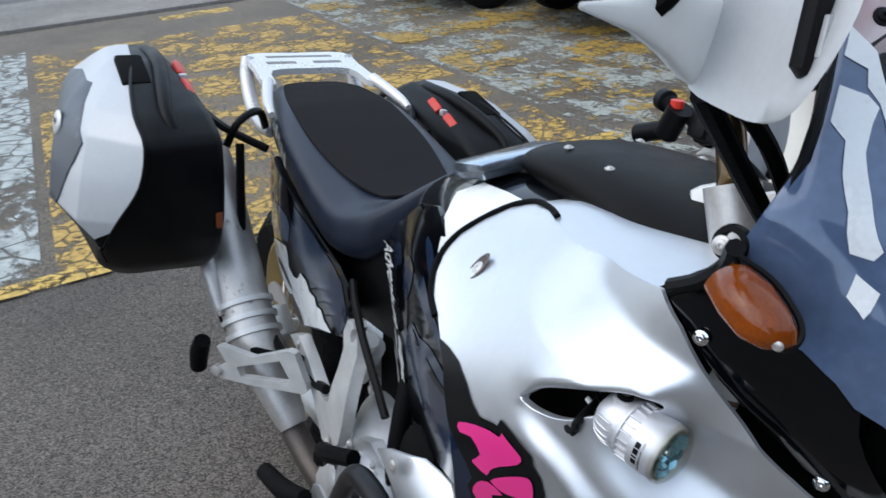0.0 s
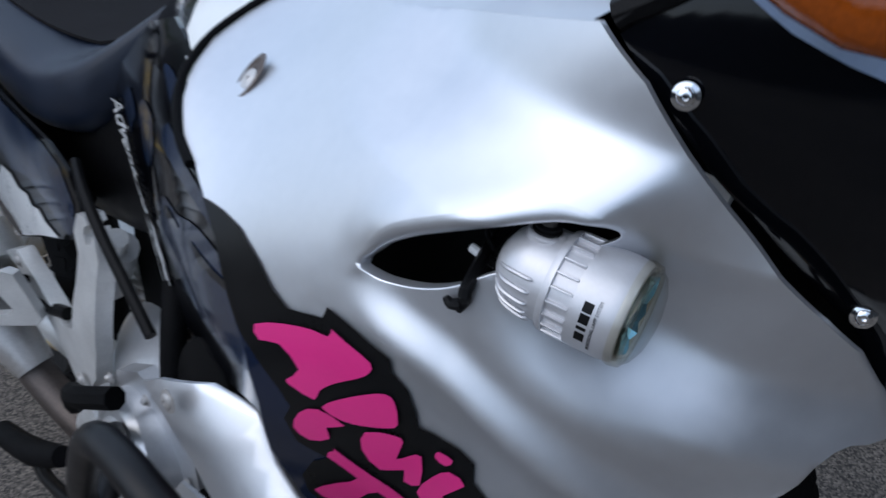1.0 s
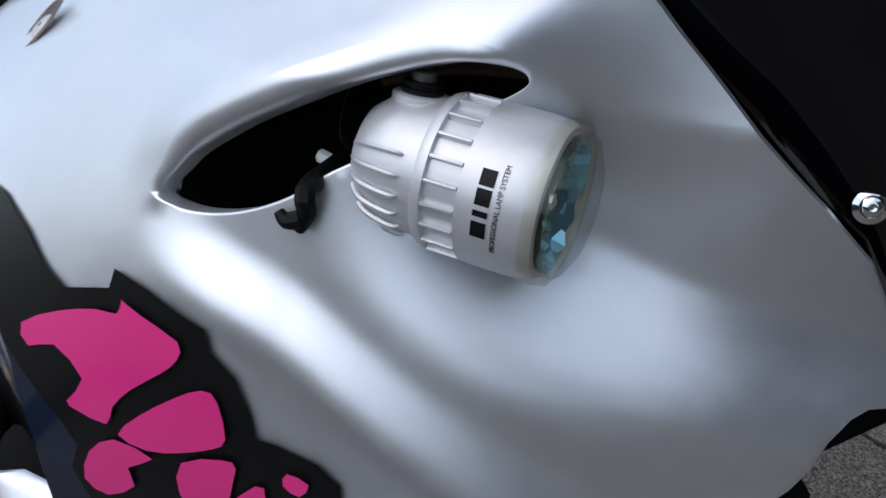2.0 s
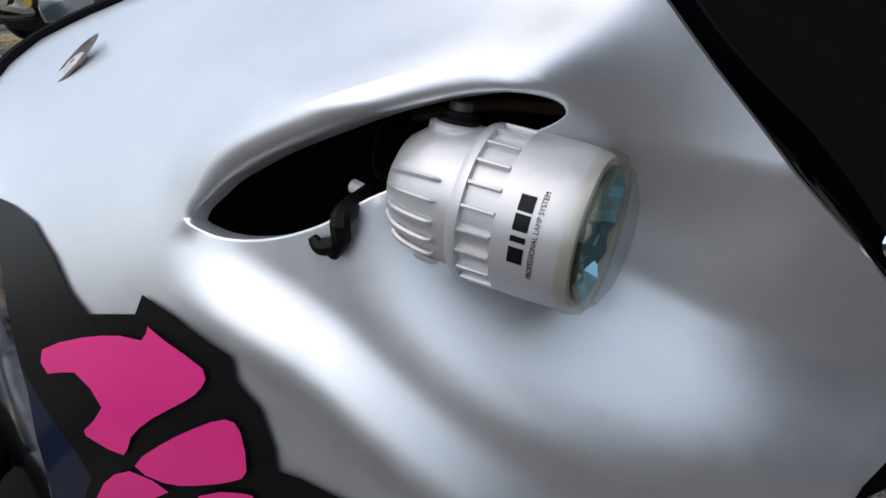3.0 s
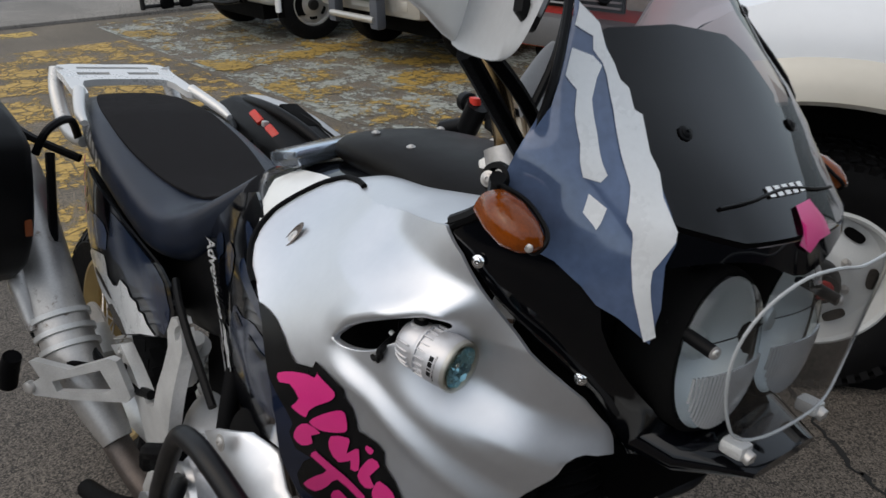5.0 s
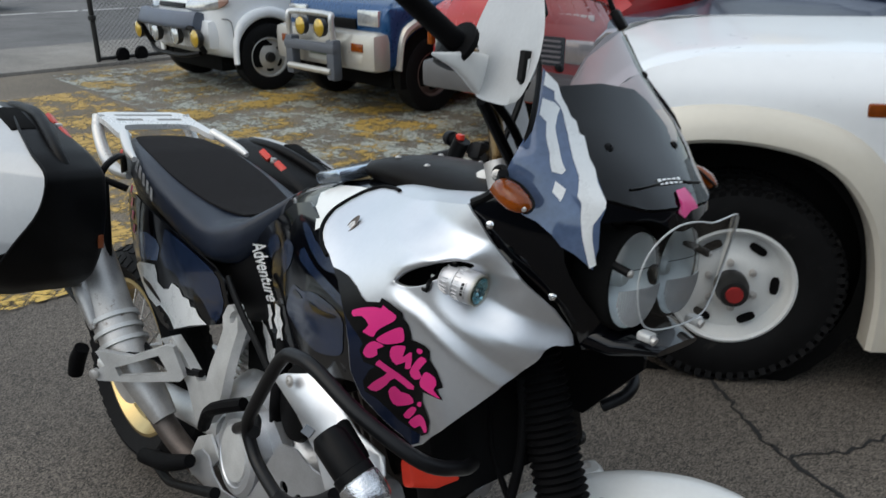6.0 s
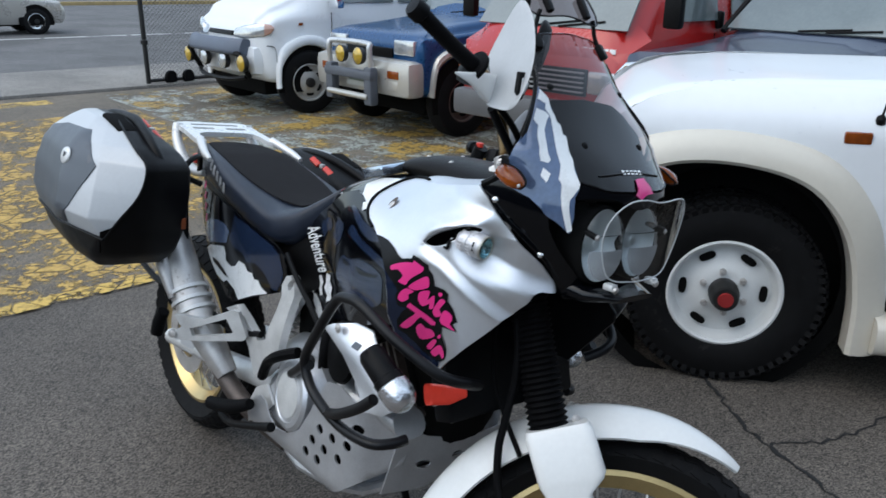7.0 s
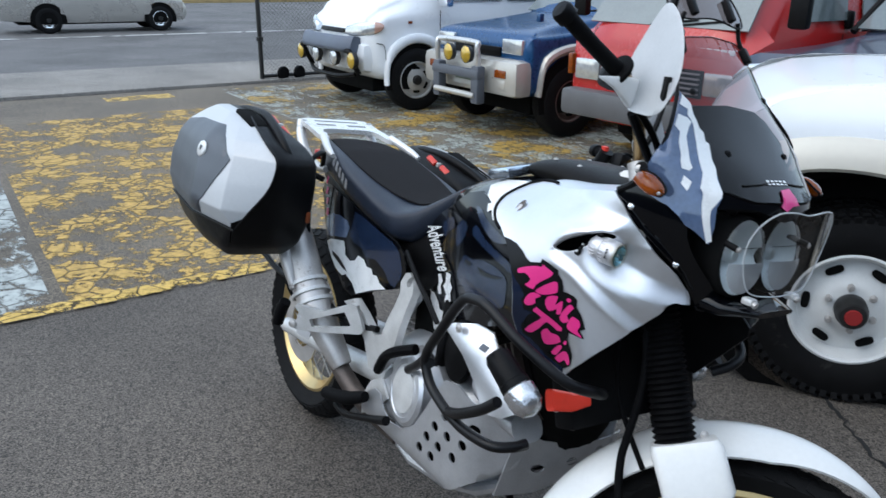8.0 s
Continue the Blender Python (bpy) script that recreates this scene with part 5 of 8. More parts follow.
aux = part("auxiliary_lamp", lathe([(0.0005, -0.004), (0.008, -0.0035), (0.0145, 0.0), (0.0185, 0.0055), (0.0205, 0.012), (0.0208, 0.0225), (0.0225, 0.0228), (0.0232, 0.0245), (0.0232, 0.026), (0.0215, 0.0264), (0.0215, 0.0358), (0.0232, 0.0362), (0.0234, 0.039), (0.0232, 0.05), (0.0226, 0.0556), (0.0215, 0.0575), (0.0195, 0.0578), (0.0192, 0.04), (0.0005, 0.037)], L, 56), LAMP_SILVER, bike, "satin silver round auxiliary lamp", 30)
for k in range(22):
    a = 2 * math.pi * k / 22
    part("collar_rib", box((0.0011, 0.0026, 0.0098), L @ Matrix.Rotation(a, 4, "Z") @ Matrix.Translation((0, 0.0222, 0.0311)), 0.0005), LAMP_SILVER, aux)
UPL = V(0, 0, 1) - AXIS * AXIS.z
UPL.normalize()
SIDE = AXIS.cross(UPL).normalized()
if SIDE.y > 0:
    SIDE = -SIDE
lb = LAMP_AT + AXIS * 0.0125 + UPL * 0.019 + SIDE * 0.001
for k in range(8):
    a = radians(-92 + 16 * k)
    out = SIDE * math.cos(a) + UPL * math.sin(a)
    part("cooling_fin", tube([LAMP_AT + AXIS * h + out * r for h, r in ((0.0, 0.0142), (0.003, 0.0176), (0.0065, 0.0199), (0.012, 0.0213), (0.0165, 0.0217), (0.018, 0.0208))], [0.0004, 0.0008, 0.0009, 0.0009, 0.0008, 0.0004], 6, 4), LAMP_SILVER, aux)
part("mount_boss", lathe([(0.0085, -0.006), (0.0083, 0.0008), (0.0075, 0.0014)], axis_pose(lb, UPL), 24), LAMP_SILVER, aux)
part("mount_washer", lathe([(0.006, 0.0014), (0.0064, 0.0018), (0.0064, 0.0028), (0.0054, 0.003), (0.0054, 0.0036), (0.0058, 0.0038), (0.0058, 0.0046), (0.0044, 0.005)], axis_pose(lb, UPL), 24), PLASTIC, aux, "black mounting washers")
part("mount_bolt", lathe([(0.0036, 0.005), (0.0036, 0.0072), (0.0026, 0.0078), (0.0005, 0.0078)], axis_pose(lb, UPL), 16), mat("grey_bolt", (0.12, 0.11, 0.1), 0.4, 0.7), aux)
part("lens_rim", lathe([(0.0232, 0.0545), (0.0236, 0.0565), (0.0226, 0.0605), (0.0205, 0.0615), (0.0194, 0.06), (0.0195, 0.0565)], L, 56, cap=False), RIM_GLASS, aux, "slightly yellowed clear rim")
part("lens", lathe([(0.0216, 0.0604), (0.019, 0.0635), (0.013, 0.0662), (0.006, 0.0674), (0.0004, 0.0677)], L, 48), LENS_GLASS, aux, "clear domed lamp glass")
part("lens_ring", lathe([(0.0212, 0.0575), (0.0205, 0.0592), (0.0192, 0.0596), (0.0184, 0.058)], L, 48, cap=False), RIM_GLASS, aux, "yellowed clear ring round the reflector")
bm = bmesh.new()
rnd = random.Random(5)
rings = []
for j in range(11):
    r = 0.0186 * (1 - j / 11.3)
    rings.append([L @ V(r * math.cos(a), r * math.sin(a), 0.0592 - 0.012 * (j / 10) ** 0.7 + rnd.uniform(-0.0013, 0.0013)) for a in (2 * math.pi * i / 26 for i in range(26))])
loft(bm, rings, False)
part("reflector", bm, FACET, aux, "bluish faceted reflector", 5)
part("bulb", lathe([(0.004, 0.044), (0.004, 0.052), (0.0025, 0.056), (0.0004, 0.057)], L, 14), CHROME, aux)
# lettering on the lamp: the maker's mark as plain bars, the small line as words
def on_lamp(angle, along, r=0.0236):
    """A pose on the barrel: x runs round it upwards, y back along it, z outwards."""
    out = SIDE * math.cos(angle) + UPL * math.sin(angle)
    up = -SIDE * math.sin(angle) + UPL * math.cos(angle)
    m3 = Matrix((up, -AXIS, out)).transposed()
    if m3.determinant() < 0:
        m3 = Matrix((up, -AXIS, out)).transposed() @ Matrix.Diagonal((1, -1, 1))
    return Matrix.Translation(LAMP_AT + AXIS * along + out * r) @ m3.to_4x4()


for k, (a0, a1) in enumerate(((-0.34, -0.14), (-0.08, -0.01), (0.05, 0.24), (0.27, 0.46))):
    bm = bmesh.new()
    rings = []
    for i in range(7):
        a = a0 + (a1 - a0) * i / 6
        c = on_lamp(a, 0.0435, 0.02345)
        rings.append([c @ V(0, 0.0021, 0), c @ V(0, -0.0021, 0)])
    loft(bm, rings, closed=False)
    part("maker_bar", bm, DECAL_BLACK, aux)
small = bpy.data.curves.new("small_text", "FONT")
small.body, small.size, small.extrude = "PROFESSIONAL LAMP SYSTEM", 0.0021, 0.00005
tmp = new("small_text", small)
bpy.context.view_layer.update()
me = bpy.data.meshes.new_from_object(tmp.evaluated_get(bpy.context.evaluated_depsgraph_get()))
bpy.data.objects.remove(tmp)
wide = max(v.co.x for v in me.vertices)
for v in me.vertices:
    a = -0.5 + 1.05 * v.co.x / wide
    out = SIDE * math.cos(a) + UPL * math.sin(a)
    v.co = LAMP_AT + AXIS * (0.0485 - v.co.y) + out * (0.0234 + v.co.z)
me.materials.append(DECAL_BLACK)
txt = new("small_lettering", me)
txt.parent = aux
for ob in (aux, *aux.children):
    ob.data.transform(Matrix.Translation(LAMP_AT) @ Matrix.Scale(0.929, 4) @ Matrix.Translation(-LAMP_AT))

# inside the slot: near-black sheet painted in for its shade, wiring, bracket
part("inner_wall", panel([(1.2, 0.98), (1.45, 0.98), (1.45, 1.12), (1.2, 1.12)], lambda u, v: V(u, -fairing(u, v) + 0.062, v), 0.03, 0.003), DEEP_BLACK, bike)
bracket = part("lamp_bracket", tube([(1.317, -0.185, 1.072), (1.311, -0.212, 1.05), (1.3266, -0.2479, 1.0463), (1.3260, -0.2485, 1.0394), (1.3241, -0.2493, 1.0333)], [0.0026, 0.003, 0.003, 0.0029, 0.0014], 8, 5), PLASTIC, bike)
part("bracket_hook", tube([(1.3254, -0.2489, 1.0371), (1.3204, -0.2502, 1.0355), (1.3177, -0.2509, 1.0378)], [0.0028, 0.0025, 0.0014], 8, 4), PLASTIC, bracket)
part("wire", tube([(1.305, -0.2, 1.075), (1.306, -0.212, 1.064), (1.31, -0.219, 1.054), (1.318, -0.223, 1.05)], 0.0012, 8, 6), PLASTIC, bike)
part("wire", tube([(1.3, -0.19, 1.066), (1.33, -0.19, 1.074), (1.36, -0.185, 1.076), (1.39, -0.17, 1.08)], 0.0018, 8, 6), mat("brown_wire", (0.09, 0.05, 0.03), 0.5), bike)
part("white_plug", tube([(1.308, -0.226, 1.0475), (1.314, -0.226, 1.0465)], 0.0022, 8, 1), WHITE_PAINT, bike)
part("black_plug", tube([(1.314, -0.226, 1.0465), (1.324, -0.227, 1.0465)], 0.0026, 8, 1), PLASTIC, bike)
# pale panel added to stand in for the bright gap behind the loops
part("inner_panel", box((0.05, 0.004, 0.034), Matrix.Translation((1.362, -0.164, 1.073)) @ pose(0, 0, 0, -24, 0, -12), 0.0015), WHITE_PAINT, bike, "pale panel added for the brightness seen through the slot")
for k in range(3):
    part("cable_loop", tube([(1.352 + 0.007 * k, -0.172, 1.064), (1.357 + 0.007 * k, -0.19, 1.073), (1.357 + 0.007 * k, -0.186, 1.081), (1.35 + 0.007 * k, -0.174, 1.086)], 0.0014, 8, 5), PLASTIC, bike)

# ---- cowl and windscreen ----
KZ = [(0.965, 0.082, 1.46, 1.475), (1.0, 0.107, 1.4555, 1.495), (1.03, 0.127, 1.447, 1.51), (1.061, 0.157, 1.423, 1.52), (1.1, 0.188, 1.39, 1.525), (1.136, 0.206, 1.36, 1.525), (1.15, 0.207, 1.347, 1.525), (1.176, 0.195, 1.378, 1.518), (1.2, 0.194, 1.385, 1.492), (1.22, 0.194, 1.394, 1.468), (1.25, 0.176, 1.396, 1.437), (1.28, 0.146, 1.381, 1.41), (1.31, 0.126, 1.361, 1.392), (1.34, 0.115, 1.342, 1.37), (1.38, 0.11, 1.312, 1.338), (1.42, 0.106, 1.28, 1.304), (1.48, 0.09, 1.235, 1.255)]


def cowl(a, z, lift=0.0):
    """The front cowl and screen: a runs from -1 at the right rear edge over the middle to 1, z is height."""
    ks = [k[0] for k in KZ]
    w, e, n = (float(np.interp(z, ks, [k[i] for k in KZ])) for i in (1, 2, 3))
    w, n = w + lift, n + lift
    c = abs(a)
    x = e + (n - e) * (1 - c ** 2.4)
    y = math.copysign(w * (1 - (1 - c) ** 1.35), a)
    return V(x, y, z)


def cowl_sheet(name, outline, material, parent, lift=0.0, step=0.03, thick=0.003, label="", gaps=()):
    return part(name, panel(outline, lambda u, v: cowl(u, v * 1.0, lift), step, thick, gaps, (-0.7, 0, 0)), material, parent, label, 60)


LAMP_GAP = [(p.x, p.y) for p in spline([(-0.74, 1.07), (-0.68, 1.13), (-0.5, 1.155), (-0.25, 1.158), (0, 1.14), (0.25, 1.158), (0.5, 1.155), (0.68, 1.13), (0.74, 1.07), (0.66, 1.02), (0.4, 1.0), (0, 0.995), (-0.4, 1.0), (-0.66, 1.02)], 4, True)]
cowl_part = cowl_sheet("front_cowl", [(-1, 0.97), (1, 0.97), (1, 1.19), (0.86, 1.215), (0.55, 1.18), (0.3, 1.168), (-0.3, 1.168), (-0.55, 1.18), (-0.86, 1.215), (-1, 1.19)], BLACK_GLOSS, bike, label="gloss black front cowl with a twin lamp opening", gaps=[LAMP_GAP], step=0.022)
screen_part = cowl_sheet("windscreen", [(-1, 1.194), (-0.86, 1.219), (-0.55, 1.184), (-0.3, 1.172), (0.3, 1.172), (0.55, 1.184), (0.86, 1.219), (1, 1.194), (1, 1.375), (0.93, 1.4), (0.6, 1.414), (0, 1.419), (-0.6, 1.41), (-0.93, 1.396), (-1, 1.375)], SMOKE, bike, 0.0, 0.03, 0.0, "smoked acrylic windscreen")
for s in (-1, 1):
    part("screen_edge", tube([cowl(s * 1.0, z) for z in (1.15, 1.19, 1.25, 1.32, 1.355, 1.375)], 0.0035, 8, 4), PLASTIC, bike)
part("slate_film", panel([(-1, 1.19), (-1, 1.226), (-0.992, 1.257), (-0.985, 1.293), (-0.93, 1.323), (-0.765, 1.302), (-0.66, 1.276), (-0.58, 1.258), (-0.523, 1.235), (-0.525, 1.205), (-0.545, 1.124), (-0.6, 1.096), (-0.667, 1.114), (-0.713, 1.121), (-0.732, 1.134), (-0.778, 1.147), (-0.876, 1.157), (-0.974, 1.17)], lambda u, v: cowl(u, v, 0.0024), 0.015), SLATE, cowl_part)
def white_film(*outline):
    part("white_film", panel(list(outline), lambda u, v: cowl(u, v, 0.0036), 0.01), WHITE_PRINT, cowl_part)


white_film((-0.895, 1.319), (-0.765, 1.306), (-0.72, 1.29), (-0.667, 1.28), (-0.63, 1.27), (-0.582, 1.265), (-0.56, 1.252), (-0.523, 1.249), (-0.523, 1.226), (-0.51, 1.215), (-0.535, 1.2), (-0.53, 1.18), (-0.562, 1.152), (-0.575, 1.103), (-0.615, 1.098), (-0.608, 1.149), (-0.667, 1.183), (-0.628, 1.206), (-0.634, 1.224), (-0.66, 1.252), (-0.706, 1.272), (-0.739, 1.28), (-0.8, 1.288), (-0.804, 1.297), (-0.928, 1.303))
white_film((-0.739, 1.278), (-0.758, 1.27), (-0.765, 1.257), (-0.726, 1.237), (-0.693, 1.211), (-0.719, 1.206), (-0.771, 1.208), (-0.784, 1.229), (-0.83, 1.247), (-0.85, 1.262), (-0.935, 1.27), (-0.935, 1.288), (-0.797, 1.284))
white_film((-0.758, 1.198), (-0.713, 1.19), (-0.745, 1.175), (-0.778, 1.185))
# near-black sheet added to stand in for the dark cockpit
part("inner_lining", panel([(-0.97, 1.15), (-0.97, 1.25), (-0.9, 1.285), (-0.6, 1.302), (0.0, 1.308), (0.6, 1.302), (0.9, 1.285), (0.985, 1.25), (0.985, 1.15)], lambda u, v: cowl(u, v, -0.014) - V(0.012, 0, 0), 0.03, 0.003, inward=(-1, 0, 0)), DEEP_BLACK, bike, "black sheet added for the dark cockpit behind the screen")
for a, z in ((-0.968, 1.131), (-0.945, 1.049), (0.968, 1.131), (0.945, 1.049)):
    bolt(bike, cowl(a, z, 0.0015), (0.45, a, 0.1), 0.0034, 0.0026, CHROME)
for a, z in ((-0.34, 1.237), (-0.726, 1.324), (0.34, 1.237), (0.726, 1.324)):
    bolt(screen_part, cowl(a, z, 0.001), (0.7, 0.5 * a, 0.6), 0.0042, 0.003, PLASTIC)
# seam and small graphics on the nose of the screen
part("seam", tube([cowl(a, 1.2 - 0.02 * abs(a), 0.001) for a in (-0.35, -0.2, 0, 0.2, 0.35)], 0.0015, 6, 4), PLASTIC, bike)
part("pink_mark", panel([(-0.06, 1.166), (0.0, 1.19), (0.1, 1.192), (0.14, 1.168), (0.06, 1.166), (0.0, 1.158)], lambda u, v: cowl(u, v, 0.002), 0.02), PINK, cowl_part)
for k in range(5):
    part("white_mark", panel([(-0.1 + k * 0.045, 1.197), (-0.07 + k * 0.045, 1.197), (-0.07 + k * 0.045, 1.203), (-0.1 + k * 0.045, 1.203)], lambda u, v: cowl(u, v, 0.002), 0.02), WHITE_PRINT, cowl_part)
# clip-on spoiler above the screen
def spoiler(u, v):
    return V(1.3 - 0.75 * (v - 1.43) - 1.1 * u * u + 0.015, u, v)


spoiler_line = [(p.x, p.y) for p in spline([(-0.097, 1.45), (-0.07, 1.442), (0.0, 1.45), (0.07, 1.442), (0.097, 1.45), (0.1, 1.476), (0.078, 1.504), (0.042, 1.521), (0.0, 1.526), (-0.042, 1.521), (-0.078, 1.504), (-0.1, 1.476)], 5, True)]
spoiler_part = part("spoiler", panel(spoiler_line, spoiler, 0.02), SMOKE, bike, "small clip-on smoked spoiler", 60)
part("spoiler_edge", tube([spoiler(u, v) for u, v in spoiler_line[::2]], 0.0016, 6, 2, closed=True), PLASTIC, spoiler_part)
part("screen_top_edge", tube([cowl(a, z) for a, z in ((-1, 1.375), (-0.93, 1.396), (-0.6, 1.41), (-0.3, 1.415), (0, 1.419), (0.3, 1.417), (0.6, 1.414), (0.93, 1.4), (1, 1.375))], 0.0016, 6, 4), SMOKE, screen_part)
for s in (-1, 1):
    arm = part("spoiler_arm", tube([cowl(s * 0.72, 1.395, 0.004), V(1.3, s * 0.085, 1.42), spoiler(s * 0.075, 1.452) + V(0.004, 0, 0)], 0.004, 8, 4), PLASTIC, bike)
    part("clamp_block", box((0.014, 0.018, 0.03), Matrix.Translation(cowl(s * 0.72, 1.396, 0.004)) @ pose(0, 0, 0, 0, -38, s * 20), 0.004), PLASTIC, arm)
    part("clamp_bar", box((0.012, 0.013, 0.045), Matrix.Translation(spoiler(s * 0.052, 1.47) + V(0.006, 0, 0)) @ pose(0, 0, 0, 0, -36, 0), 0.003), PLASTIC, arm)

# turn indicator and its stalk
for s in (-1, 1):
    ind = part("indicator", loft(bmesh.new(), [oval(c, u, v, 2.6, 18) for c, u, v in (
        ((1.394, s * 0.219, 1.187), (0, 0.004, 0.003), (0.003, 0, 0.005)), ((1.4, s * 0.221, 1.186), (0.003, -s * 0.012, 0), (0.005, 0, 0.0105)), ((1.418, s * 0.224, 1.181), (0.003, -s * 0.015, 0), (0.005, 0, 0.0125)),
        ((1.434, s * 0.226, 1.175), (0.003, -s * 0.014, 0), (0.004, 0, 0.0112)), ((1.444, s * 0.225, 1.171), (0.002, -s * 0.01, 0), (0.003, 0, 0.0075)), ((1.449, s * 0.224, 1.169), (0.001, -s * 0.004, 0), (0.002, 0, 0.003)))]), AMBER, bike, "amber turn indicator", 60)
    part("indicator_rim", tube([V(1.394, s * 0.209, 1.194), V(1.40, s * 0.209, 1.195), V(1.422, s * 0.209, 1.191), V(1.443, s * 0.211, 1.179), V(1.45, s * 0.218, 1.171), V(1.442, s * 0.221, 1.164), V(1.418, s * 0.214, 1.169), V(1.398, s * 0.208, 1.179)], 0.002, 6, 4, closed=True), PLASTIC, ind)
    bolt(ind, V(1.447, s * 0.229, 1.17), (0.4, s * 0.9, 0), 0.002, 0.0015)
    part("stay_eye", lathe([(0.007, -0.005), (0.011, -0.005), (0.012, 0), (0.011, 0.005), (0.007, 0.005)], axis_pose((1.378, s * 0.196, 1.195), (0.3, s * 0.9, 0.2)), 24, cap=False), PLASTIC, bike)
    bolt(bike, V(1.378, s * 0.205, 1.195), (0.3, s * 0.9, 0.2), 0.004, 0.003)
    part("screen_stay", tube([V(1.345, s * 0.205, 1.152), V(1.365, s * 0.2, 1.165), V(1.378, s * 0.198, 1.18), V(1.392, s * 0.21, 1.2)], 0.006, 8, 5), PLASTIC, bike)

# ---- twin headlamp with a clear guard ----
for s in (-1, 1):
    at = V(1.493, s * 0.054, 1.074)
    hd = V(0.99, s * 0.03, 0.05)
    hm = axis_pose(at, hd) @ Matrix.Diagonal((0.8, 0.96, 1, 1))
    hl = part("headlamp", lathe([(0.069, -0.05), (0.0725, 0.0), (0.07, 0.006), (0.066, 0.007)], hm, 44, cap=False), DEEP_BLACK, bike, "round headlamp with a fluted clear lens")
    part("reflector", lathe([(0.068, 0.004), (0.06, -0.012), (0.045, -0.03), (0.02, -0.042), (0.0005, -0.042)], hm, 44), REFLECTOR, hl)
    part("bulb_cap", lathe([(0.014, -0.04), (0.014, -0.012), (0.01, -0.006), (0.0005, -0.005)], hm, 20), REFLECTOR, hl)
    part("lens", lathe([(0.068, 0.006), (0.064, 0.013), (0.048, 0.019), (0.02, 0.023), (0.0005, 0.024)], hm, 44), LENS_GLASS, hl)
    for k in range(23):
        x = -0.055 + 0.005 * k
        low = -math.sqrt(0.0615 ** 2 - x * x)
        part("lens_flute", tube([hm @ V(x, y, 0.0245 - 2.3 * (x * x + y * y)) for y in (low, low * 0.75 - 0.0015, low * 0.5 - 0.003, -0.006)], 0.0013, 5, 2), HEAD_GLASS, hl)
    part("lens_line", tube([hm @ V(q, 0.02, 0.0195 - 1.5 * q * q) for q in (-0.055, -0.03, 0, 0.03, 0.055)], 0.0006, 5, 3), PLASTIC, hl)
    peg = part("guard_peg", tube([V(1.48, s * 0.1, 1.103), V(1.519, s * 0.1, 1.096)], 0.0055, 12, 1), PLASTIC, bike, "black rubber guard peg")
    bolt(peg, V(1.52, s * 0.1, 1.096), (1, s * 0.3, 0), 0.0035, 0.003, STEEL)
    part("guard_clip", box((0.02, 0.018, 0.012), Matrix.Translation((1.535, s * 0.06, 1.012)), 0.004), ALLOY, bike)
    part("clip_bolt", lathe([(0.006, 0), (0.006, 0.006), (0.0005, 0.008)], axis_pose((1.543, s * 0.06, 1.01), (1, 0, -0.3)), 10), STEEL, bike)


def guard(u, v):
    return V(1.553 - 1.6 * max(0.0, abs(u) - 0.03) ** 1.8 + 0.12 * (v - 1.07), u, v)


guard_line = [(p.x, p.y) for p in spline([(-0.108, 1.083), (-0.111, 1.115), (-0.1, 1.144), (-0.075, 1.164), (-0.04, 1.167), (0.0, 1.162), (0.04, 1.167), (0.075, 1.164), (0.1, 1.144), (0.111, 1.115), (0.108, 1.083), (0.095, 1.05), (0.075, 1.028), (0.035, 1.022), (0.0, 1.02), (-0.035, 1.022), (-0.075, 1.028), (-0.095, 1.05)], 5, True)]
gp = part("headlamp_guard", panel(guard_line, guard, 0.02), CLEAR, bike, "clear acrylic headlamp guard", 60)
part("guard_rim", tube([guard(u, v) for u, v in guard_line[::3]], 0.0013, 6, 2, closed=True), ACRYLIC_EDGE, gp)
for s in (-1, 1):
    part("screw_cap", lathe([(0.0095, -0.006), (0.0095, 0.002), (0.007, 0.005), (0.003, 0.0062), (0.0005, 0.0062)], axis_pose((1.474, s * 0.072, 1.149), (0.9, s * 0.35, 0.1)), 20), PLASTIC, bike, "black screw cap")
part("lower_cowl", loft(bmesh.new(), [oval((x, 0, z), (0, w, 0), (0.2 * h, 0, h), 3, 24) for x, z, w, h in ((1.38, 0.997, 0.09, 0.03), (1.44, 0.99, 0.098, 0.028), (1.5, 0.986, 0.086, 0.018), (1.55, 0.99, 0.05, 0.006))]), BLACK_GLOSS, bike)
# near-black filler added for the shade behind the headlamps
part("cowl_core", loft(bmesh.new(), [oval((x, 0, z), (0, w, 0), (0, 0, h), 3, 20) for x, z, w, h in ((1.3, 1.1, 0.11, 0.06), (1.38, 1.08, 0.13, 0.075), (1.42, 1.08, 0.13, 0.08), (1.43, 1.08, 0.12, 0.07))]), DEEP_BLACK, bike)


# ---- tank, dash pad, seat ----
def hull(name, stations, material, parent, p=2.8, n=28, label="", angle=60, sub=4):
    """A rounded body along x: stations of x, lower z, upper z, half width."""
    path = spline([(x, zb, zt) for x, zb, zt, w in stations], sub)
    wide = spline([(x, w, 0) for x, zb, zt, w in stations], sub)
    rings = [oval((a.x, 0, (a.y + a.z) / 2), (0, max(b.y, 0.004), 0), (0, 0, max((a.z - a.y) / 2, 0.004)), p, n) for a, b in zip(path, wide)]
    return part(name, loft(bmesh.new(), rings), material, parent, label, angle)


TANK = [(0.66, 0.86, 0.965, 0.05), (0.71, 0.84, 1.008, 0.085), (0.78, 0.82, 1.045, 0.118), (0.86, 0.80, 1.072, 0.15), (0.94, 0.785, 1.091, 0.178), (1.0, 0.77, 1.103, 0.195), (1.08, 0.76, 1.112, 0.208), (1.18, 0.78, 1.115, 0.205), (1.3, 0.86, 1.11, 0.18), (1.36, 0.92, 1.09, 0.14)]
